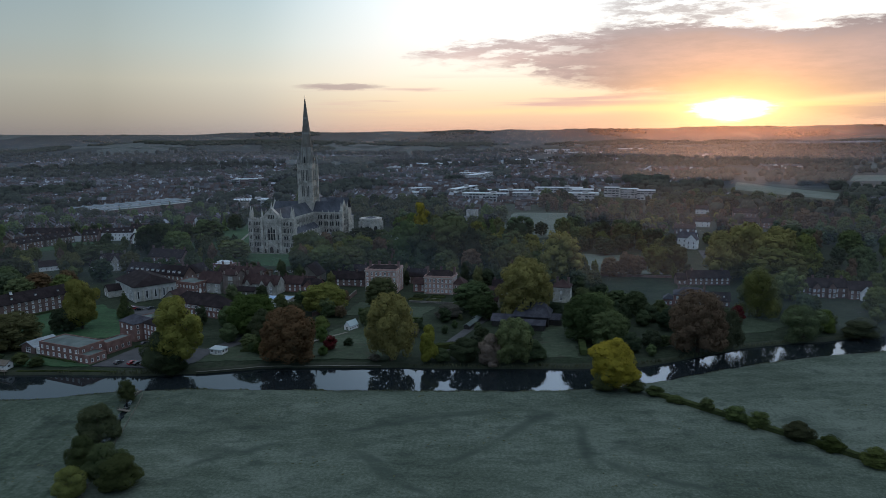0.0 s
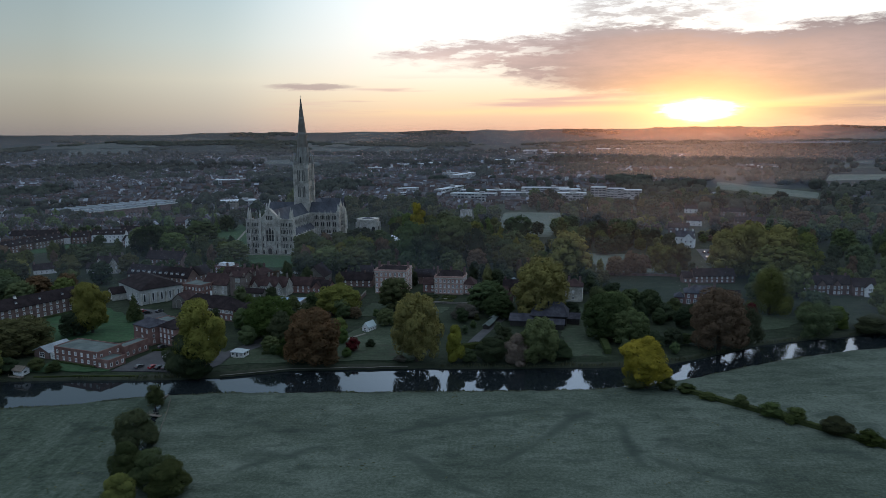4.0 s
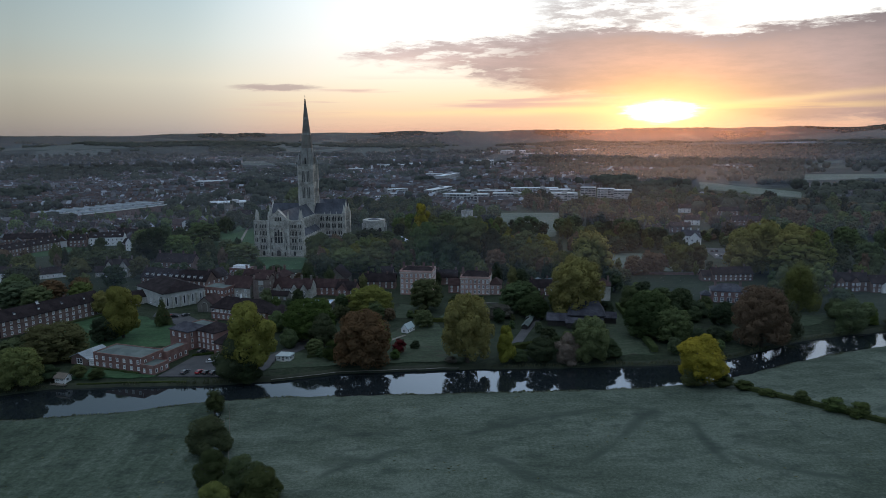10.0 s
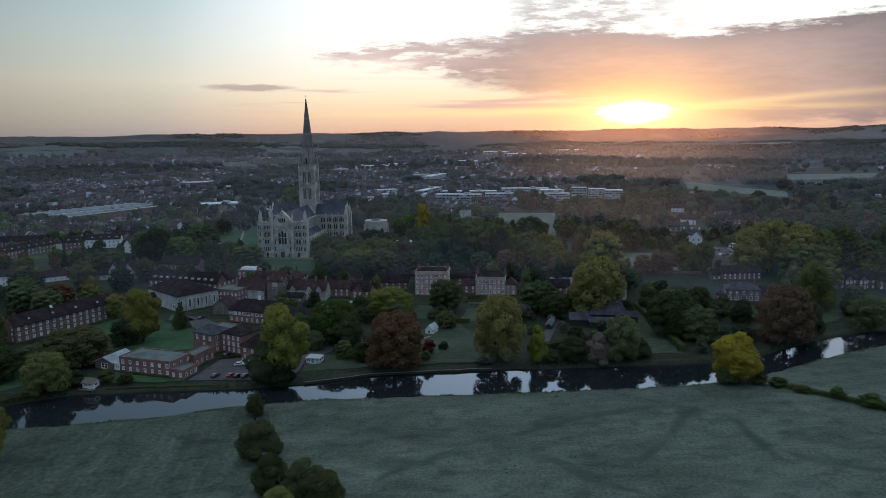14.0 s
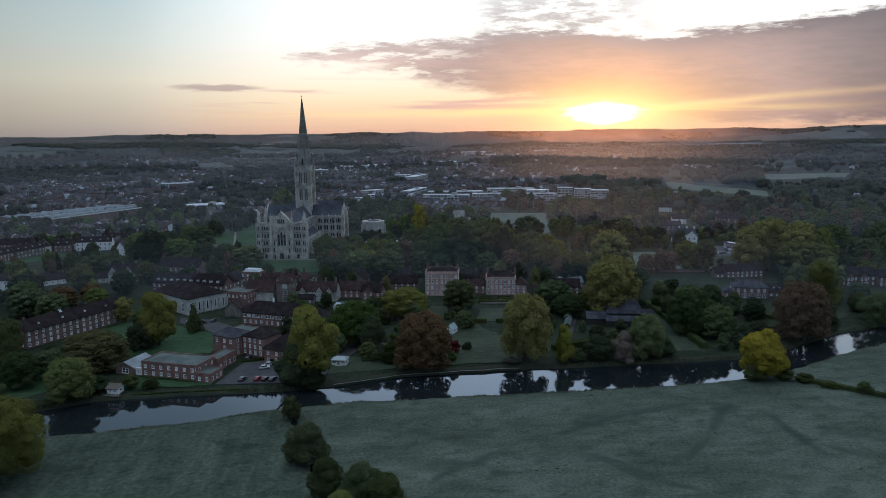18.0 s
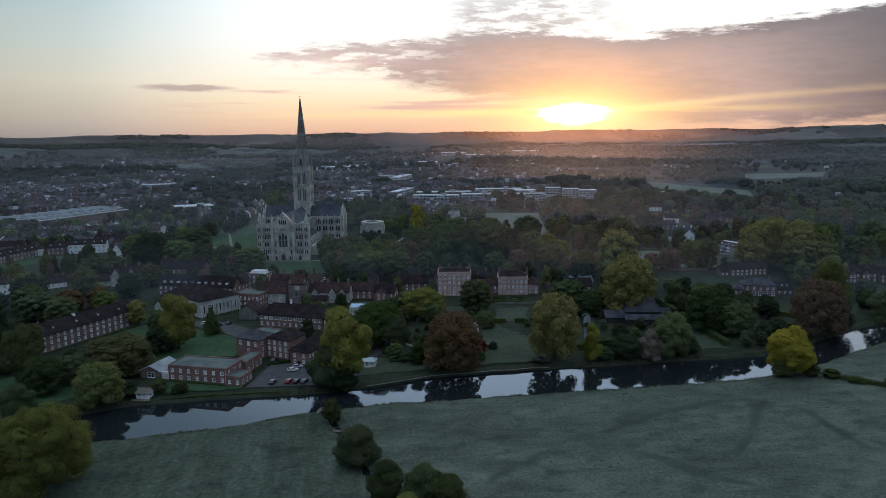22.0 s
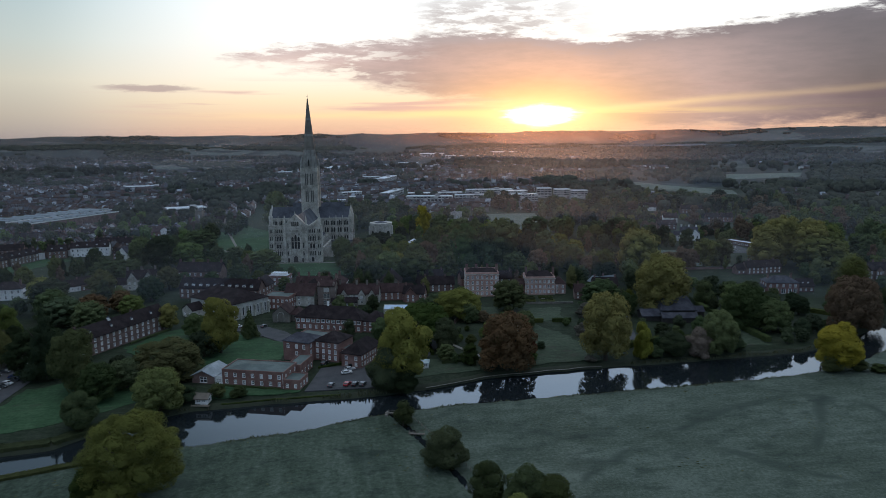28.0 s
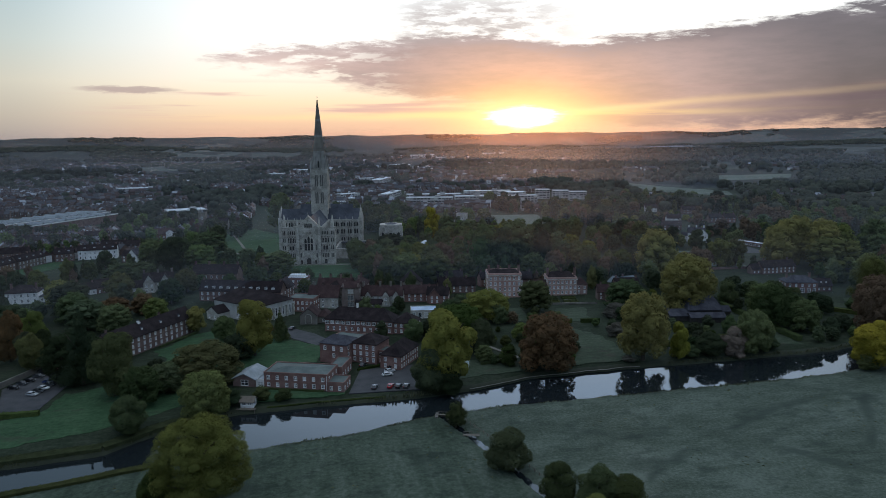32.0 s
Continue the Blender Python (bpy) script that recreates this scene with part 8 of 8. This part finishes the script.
BUILDINGS = []
for ob in [o for o in scene.objects if o.type == "EMPTY" and o.get("category") in ("building", "house", "cottage", "barn", "shed", "hut", "pavilion", "greenhouse", "tower", "cathedral", "church", "shelter")]:
    pts = [ob.matrix_basis @ Vector(v) for ch in ob.children if ch.type == "MESH" and ch.name.split(".")[0].endswith(("wall", "roof")) for v in ch.bound_box]
    if pts:
        BUILDINGS.append((min(p.x for p in pts), max(p.x for p in pts), min(p.y for p in pts), max(p.y for p in pts)))
for ob in [o for o in scene.objects if o.type == "EMPTY" and o.get("category") in ("tree", "bush")]:
    SPOTS.append((ob.location.x, ob.location.y, ob.scale.x * 8.2))


def grove(x0, x1, y0, y1, n, kinds, colours, h0, h1, fat=(0.75, 1.1), single=False):
    """Trees at random over a rectangle: single ones, or a wood joined into one mesh a colour."""
    joined = {}
    for _ in range(n):
        for _try in range(12):
            x, y = rnd.uniform(x0, x1), rnd.uniform(y0, y1)
            h = rnd.uniform(h0, h1)
            kind = rnd.choice(kinds)
            w = h * rnd.uniform(*fat) * (0.6 if kind in ("tall", "conifer") else 1.0)
            if y < far_bank(x) + 4 or not free(x, y, w):
                continue
            SPOTS.append((x, y, w))
            if single:
                tree(kind, rnd.choice(colours), x, y, h, w)
            else:
                proto = prototype("wide" if kind == "round" and w > 0.85 * h else kind, "far", 1 if y < 590 else 2, rnd.randint(0, 1))
                joined.setdefault(rnd.choice(colours), []).append((proto, Matrix.LocRotScale((x, y, ground_z(x, y) - 0.05), Euler((0, 0, rnd.uniform(0, 6.28))), (w / 8.2, w / 8.2, h / 10.0))))
            break
    if not joined:
        return
    wood = tagged(new("wood"), "dense mixed broadleaf trees with overlapping dark crowns", "trees", kind="stuff")
    trunks = MB()
    for colour, some in joined.items():
        crowns = MB()
        for (a, b), m in some:
            for src, dst in ((a, trunks), (b, crowns)):
                key = src.name
                if key not in RAW:
                    co = np.empty(len(src.vertices) * 3)
                    src.vertices.foreach_get("co", co)
                    RAW[key] = (co.reshape(-1, 3), [tuple(p.vertices) for p in src.polygons])
                co, fs = RAW[key]
                o = len(dst.v)
                dst.v += (co @ np.array(m.to_3x3()).T + np.array(m.translation)).tolist()
                dst.f += [tuple(o + i for i in f) for f in fs]
        part("crowns", crowns, LEAF[colour], wood, smooth=True)
    part("trunks", trunks, BARK, wood)


RAW = {}
MIX = ("deep", "green", "deep", "olive", "dark", "deep", "green", "dark", "olive", "brown")
grove(-60, 60, 285, 400, 40, ("bush", "round", "bush"), ("deep", "dark", "hedge", "green"), 3, 9, single=True)
grove(20, 125, 285, 330, 16, ("bush", "round"), ("deep", "dark"), 4, 9, single=True)
grove(-110, -55, 300, 420, 12, ("round", "bush"), ("deep", "green", "dark"), 5, 11, single=True)
grove(85, 330, 330, 420, 40, ("round", "bush", "round"), ("deep", "dark", "green"), 7, 15, single=True)
grove(-330, -205, 250, 450, 44, ("round", "round", "tall"), ("deep", "dark", "green", "deep", "olive"), 10, 19, single=True)
grove(-205, -182, 262, 300, 5, ("round",), ("deep", "dark"), 9, 15, single=True)
grove(-100, 75, 455, 600, 110, ("round", "round", "round", "tall"), MIX, 12, 20)
grove(60, 260, 400, 570, 105, ("round", "round", "round", "tall"), MIX, 9, 17)
grove(230, 560, 380, 680, 150, ("round", "round", "round", "tall"), MIX, 13, 22)
grove(185, 330, 588, 770, 150, ("bush", "round", "round"), ("deep", "dark", "green", "olive", "brown"), 5, 9, (0.9, 1.3))
grove(100, 460, 570, 950, 300, ("round", "round", "tall"), ("deep", "deep", "dark", "green", "dark", "olive", "brown"), 10, 20)
grove(-60, 130, 600, 770, 110, ("round", "tall"), ("deep", "dark", "green", "olive"), 12, 20)
grove(-360, -150, 440, 560, 44, ("round", "tall"), MIX, 9, 17)
grove(-110, 110, 412, 470, 46, ("round", "round", "tall"), MIX, 9, 16)
grove(-200, -130, 440, 535, 22, ("round", "bush"), MIX, 6, 13)
grove(-60, 60, 340, 405, 22, ("bush", "round"), ("deep", "dark", "olive", "brown"), 4, 9, single=True)
grove(-460, -190, 560, 820, 170, ("round", "round", "tall", "conifer"), ("deep", "dark", "dark", "green"), 9, 17)
grove(-135, -20, 640, 900, 70, ("round",), ("deep", "dark", "green"), 11, 18)
grove(-560, -330, 380, 560, 60, ("round",), ("deep", "dark", "green"), 9, 16)


# ---------------------------------------------------------------- far town and woods: countless small things
def by_island(name, stops, rough=0.9):
    m = bpy.data.materials.new(name)
    m.use_nodes = True
    g = Graph(m.node_tree)
    isl = g.node("ShaderNodeNewGeometry").outputs["Random Per Island"]
    col = g.ramp(isl, stops, "CONSTANT")
    col = g.mix(g.noise(g.node("ShaderNodeTexCoord").outputs["Object"], 0.9, 3.0), g.mix(1.0, col, (0.7, 0.7, 0.7), "MULTIPLY"), col)
    p = g.node("ShaderNodeBsdfPrincipled", {"Base Color": col, "Roughness": rough, "Specular IOR Level": 0.3})
    g.node("ShaderNodeOutputMaterial", {0: p.outputs[0]})
    return m


FAR_WALL = by_island("far_walls", [(0.0, (0.10, 0.062, 0.05)), (0.30, (0.15, 0.10, 0.08)), (0.56, (0.20, 0.18, 0.155)), (0.80, (0.70, 0.70, 0.69)), (0.89, (0.12, 0.075, 0.06))])
# the last, palest step paints bright highlights onto a few roofs
FAR_ROOF = by_island("far_roofs", [(0.0, (0.060, 0.044, 0.042)), (0.25, (0.088, 0.060, 0.054)), (0.50, (0.082, 0.084, 0.094)), (0.80, (0.14, 0.138, 0.142)), (0.94, (0.34, 0.37, 0.40))], 0.9)
# the pale steps paint reflected sky into part of the far windows
FAR_GLASS = by_island("far_windows", [(0.0, (0.04, 0.045, 0.05)), (0.60, (0.55, 0.56, 0.56)), (0.85, (0.2, 0.21, 0.22))], 0.3)


def leafy(x, y):
    """Above nought where trees crowd out the houses of the town."""
    return noise.noise((x * 0.0042, y * 0.0036, 3.3)) + 0.5 * noise.noise((x * 0.013, y * 0.013, 6.0))


def far_houses(n, x0, x1, y0, y1, seed, big=1.0):
    """Streets of terraces, their houses joined wall to wall, with gardens between the rows."""
    r = random.Random(seed)
    walls, roofs, wins = MB(), MB(), MB()
    made = tries = 0
    while made < n and tries < n * 20:
        tries += 1
        x, y = r.uniform(x0, x1), r.uniform(y0, y1)
        if leafy(x, y) > 0.30 or (x > -250 and y < 820) or (-140 < x < 300 and y < 850):
            continue
        turn = radians(round(noise.noise((x * 0.002, y * 0.002, 7.0)) * 6) * 30 + r.uniform(-4, 4))
        ca, sa = math.cos(turn), math.sin(turn)
        k = r.randint(3, 11)
        w, d, h, rise = r.uniform(5.5, 8.0) * big, r.uniform(7, 9) * big, r.uniform(4.6, 6.4) * big, r.uniform(2.6, 3.8)
        step_ = w if r.random() < 0.7 else w + r.uniform(2.5, 5)
        for i in range(k):
            cx, cy = x + ca * i * step_, y + sa * i * step_
            if not free(cx, cy, 9) or leafy(cx, cy) > 0.36 or (cx > -238 and cy < 820):
                continue
            lift = r.choice((0, 0, 0, 0.5, -0.4))
            z = ground_z(cx, cy) + lift
            M = pose(cx, cy, z, 0, 0, math.degrees(turn))
            a, q = MB().box(0, w, 0, d, -2, h), MB().gable(0, w, 0, d, h, h + rise, "x", 0.05 if step_ == w else 0.3, 0.25)
            q.box(0.1, 1.0, d / 2 - 0.45, d / 2 + 0.45, h + rise - 1, h + rise + 1.3)
            a.face((0, 0, h), (0, d, h), (0, d / 2, h + rise)).face((w, 0, h), (w, d, h), (w, d / 2, h + rise))
            if r.random() < 0.35:
                a.box(w * 0.1, w * 0.6, -3.2, 0.1, -2, h * 0.55)
            p_ = MB()
            if y < 1400:
                for sx in (0.15, 0.45, 0.72) if y < 1000 else (0.2, 0.62):
                    for sz in (1.0, h - 2.4):
                        p_.box(w * sx, w * sx + 1.1, -0.06, 0.02, sz, sz + 1.4)
            for src, dst in ((a, walls), (q, roofs), (p_, wins)):
                o = len(dst.v)
                dst.v += [(cx + ca * v[0] - sa * v[1], cy + sa * v[0] + ca * v[1], z + v[2]) for v in src.v]
                dst.f += [tuple(o + t for t in f) for f in src.f]
            made += 1
    b = tagged(new("town_houses"), "distant close-packed brick and white town houses", "houses", kind="stuff")
    part("walls", walls, FAR_WALL, b)
    part("roofs", roofs, FAR_ROOF, b)
    if wins.v:
        part("windows", wins, FAR_GLASS, b)


far_houses(1500, -640, -200, 640, 980, 1)
far_houses(3300, -1050, 80, 980, 1650, 2)
far_houses(1100, -1300, 700, 1650, 2300, 3, 1.1)
far_houses(420, 60, 420, 1080, 1700, 4, 1.05)
far_houses(110, 260, 620, 640, 980, 5)
far_houses(90, -110, 150, 860, 985, 9)
far_houses(140, 900, 1500, 1300, 1700, 6, 1.1)


def far_wood(n, x0, x1, y0, y1, seed, h0, h1, thin, town=False):
    """Far trees, each of a few swelling clumps with ragged sprays; in town only where trees crowd."""
    r = random.Random(seed)
    mb = MB()
    made = tries = 0
    while made < n and tries < n * 30:
        tries += 1
        x, y = r.uniform(x0, x1), r.uniform(y0, y1)
        if noise.noise((x * 0.0035, y * 0.0055, seed * 1.7)) + 0.5 * noise.noise((x * 0.013, y * 0.013, seed)) < thin or (town and leafy(x, y) < 0.24 and r.random() < 0.93) or hills(x, y) > 26 or not free(x, y, 8):
            continue
        z, h = ground_z(x, y), r.uniform(h0, h1)
        w = h * r.uniform(0.36, 0.52)
        blob(mb, (x, y, z + h * 0.52), w * 0.95, r, 7, 5, 1.0)
        for _ in range(4):
            a = r.uniform(0, 6.28)
            blob(mb, (x + w * 0.55 * math.cos(a), y + w * 0.55 * math.sin(a), z + h * r.uniform(0.36, 0.78)), w * r.uniform(0.45, 0.62), r, 6, 4, 0.95)
        for _ in range(16):
            d = Vector((r.gauss(0, 1), r.gauss(0, 1), r.gauss(0.5, 1))).normalized()
            leaf(mb, (x + d.x * w, y + d.y * w, z + h * 0.54 + d.z * h * 0.45), d, h * 0.12, r)
        made += 1
    part_ = new("far_trees", mb.mesh("far_trees", LEAF["far"], True))
    tagged(part_, "dark distant trees between houses and fields", "trees", kind="stuff")


far_wood(1000, 250, 1000, 700, 1300, 1, 10, 19, -0.28)
far_wood(1500, -1050, 300, 900, 1700, 2, 9, 17, -0.4, True)
far_wood(1500, 200, 1700, 1200, 2200, 3, 9, 19, -0.05)
far_wood(1500, -1700, 700, 1700, 2600, 4, 12, 19, -0.15)
far_wood(900, 700, 2700, 1600, 3000, 5, 10, 20, 0.05)
far_wood(260, -1150, -700, 1250, 1750, 8, 12, 19, -0.6)
far_wood(160, -620, -200, 640, 980, 7, 9, 14, -0.5, True)


def hill_wood(n, seed):
    """Woods in belts and blocks over the slopes of the downs."""
    r = random.Random(seed)
    mb = MB()
    while n:
        a, d = radians(r.uniform(-42, 54)), math.sqrt(r.uniform(2000 ** 2, 4060 ** 2))
        x, y = d * math.sin(a), d * math.cos(a)
        if noise.noise((a * 9.0, d * 0.0034, seed)) + 0.55 * noise.noise((a * 38.0, d * 0.010, seed + 4.0)) < (-0.12 if 2950 < d < 3350 else 0.10 if 2250 < d < 2550 else 0.32):
            continue
        h = r.uniform(8, 12)
        blob(mb, (x, y, ground_z(x, y) + h * 0.2), h * r.uniform(1.0, 1.5), r, 6, 4, 0.55)
        n -= 1
    tagged(new("hill_woods", mb.mesh("hill_woods", LEAF["far"], True)), "dark woods in belts over the downs", "trees", kind="stuff")


hill_wood(7500, 5)


def ridge_wood(n, seed):
    """Woods along the crest of the downs."""
    r = random.Random(seed)
    mb = MB()
    while n:
        a, d = radians(r.uniform(-42, 52)), r.uniform(4090, 4190)
        if noise.noise((a * 16.0, 1.0, seed)) + 0.4 * noise.noise((a * 70.0, 3.0, seed)) < 0.02:
            continue
        x, y = d * math.sin(a), d * math.cos(a)
        h = r.uniform(4, 7) * (0.7 + 0.5 * noise.noise((a * 40.0, 9.0, seed)))
        blob(mb, (x, y, ground_z(x, y) + h * 0.25), h * 0.8, r, 6, 4, 0.9)
        n -= 1
    tagged(new("ridge_wood", mb.mesh("ridge_wood", LEAF["far"])), "dark line of woods along the far ridge", "trees", kind="stuff")


ridge_wood(750, 3)


# ---------------------------------------------------------------- morning mist over the far valley, and sheets that imitate distance haze
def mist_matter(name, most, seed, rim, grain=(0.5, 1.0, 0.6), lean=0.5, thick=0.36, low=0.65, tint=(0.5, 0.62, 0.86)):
    """Thin mist and imitated haze: part of the light passes, part scatters softly, most of it forwards, coloured by
    tint.
    """
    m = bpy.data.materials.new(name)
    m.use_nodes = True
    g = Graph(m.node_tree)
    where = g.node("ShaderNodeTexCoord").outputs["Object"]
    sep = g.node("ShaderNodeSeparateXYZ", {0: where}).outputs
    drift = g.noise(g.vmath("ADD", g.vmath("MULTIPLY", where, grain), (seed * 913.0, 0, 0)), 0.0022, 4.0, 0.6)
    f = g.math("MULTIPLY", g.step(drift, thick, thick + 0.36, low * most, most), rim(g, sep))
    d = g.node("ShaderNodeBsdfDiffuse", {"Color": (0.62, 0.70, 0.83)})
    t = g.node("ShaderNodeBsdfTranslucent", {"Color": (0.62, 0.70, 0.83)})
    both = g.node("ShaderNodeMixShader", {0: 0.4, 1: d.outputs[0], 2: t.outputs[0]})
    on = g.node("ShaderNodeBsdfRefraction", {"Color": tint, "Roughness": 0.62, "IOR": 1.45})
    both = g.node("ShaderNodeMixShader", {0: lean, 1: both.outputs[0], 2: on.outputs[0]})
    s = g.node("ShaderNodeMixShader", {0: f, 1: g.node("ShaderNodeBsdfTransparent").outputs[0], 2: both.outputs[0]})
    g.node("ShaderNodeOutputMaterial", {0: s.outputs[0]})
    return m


def mist_sheet(name, z, y0, y1, x0, x1, most, seed, soft=400, thick=0.36):
    rim = lambda g, s: g.math("MULTIPLY", g.math("MULTIPLY", g.step(s[1], y0, y0 + soft), g.step(s[1], y1, y1 - soft)), g.math("MULTIPLY", g.step(s[0], x0, x0 + soft), g.step(s[0], x1, x1 - soft)))
    mb = MB().face((x0, y0, z), (x1, y0, z), (x1, y1, z + 8), (x0, y1, z + 8))
    tagged(new("mist", mb.mesh(name, mist_matter(name, most, seed, rim, lean=0.0, thick=thick, low=0.0 if most > 0.3 else 0.5))), "thin pale sheet of morning mist and imitated haze over the valley", "mist", kind="stuff")


def haze_veil(name, r, h, most, seed, lean, tint):
    """An upright see-through sheet that imitates distance haze, bent round the valley, thinning out upwards."""
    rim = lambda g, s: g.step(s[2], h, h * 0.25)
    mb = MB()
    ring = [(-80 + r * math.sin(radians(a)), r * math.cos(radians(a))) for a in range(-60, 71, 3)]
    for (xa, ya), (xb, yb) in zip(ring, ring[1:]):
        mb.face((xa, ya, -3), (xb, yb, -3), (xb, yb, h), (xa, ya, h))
    tagged(new("mist", mb.mesh(name, mist_matter(name, most, seed, rim, (0.6, 0.6, 3.0), lean, tint=tint))), "see-through upright sheet imitating distance haze and sun glow", "mist", kind="stuff")


# thin_haze is a flat sheet added to pale the middle distance
mist_sheet("thin_haze", 27.0, 500, 2300, -900, 1900, 0.018, 5)
mist_sheet("valley_fog", 16.0, 2300, 4200, 700, 4300, 0.75, 2, 350, 0.50)
mist_sheet("meadow_fog", 40.0, 2420, 3000, 900, 2700, 0.8, 6, 160, 0.48)
# tinted veils added to imitate aerial haze, sun glow and lifted darks
haze_veil("far_haze", 3400, 150, 0.27, 3, 0.44, (0.98, 0.56, 0.40))
haze_veil("middle_haze", 2000, 105, 0.21, 4, 0.30, (0.74, 0.58, 0.58))
haze_veil("town_haze", 1280, 80, 0.12, 6, 0.28, (0.60, 0.55, 0.62))
haze_veil("near_haze", 690, 62, 0.125, 7, 0.15, (0.60, 0.54, 0.62))
haze_veil("close_haze", 440, 54, 0.095, 8, 0.22, (0.64, 0.56, 0.66))
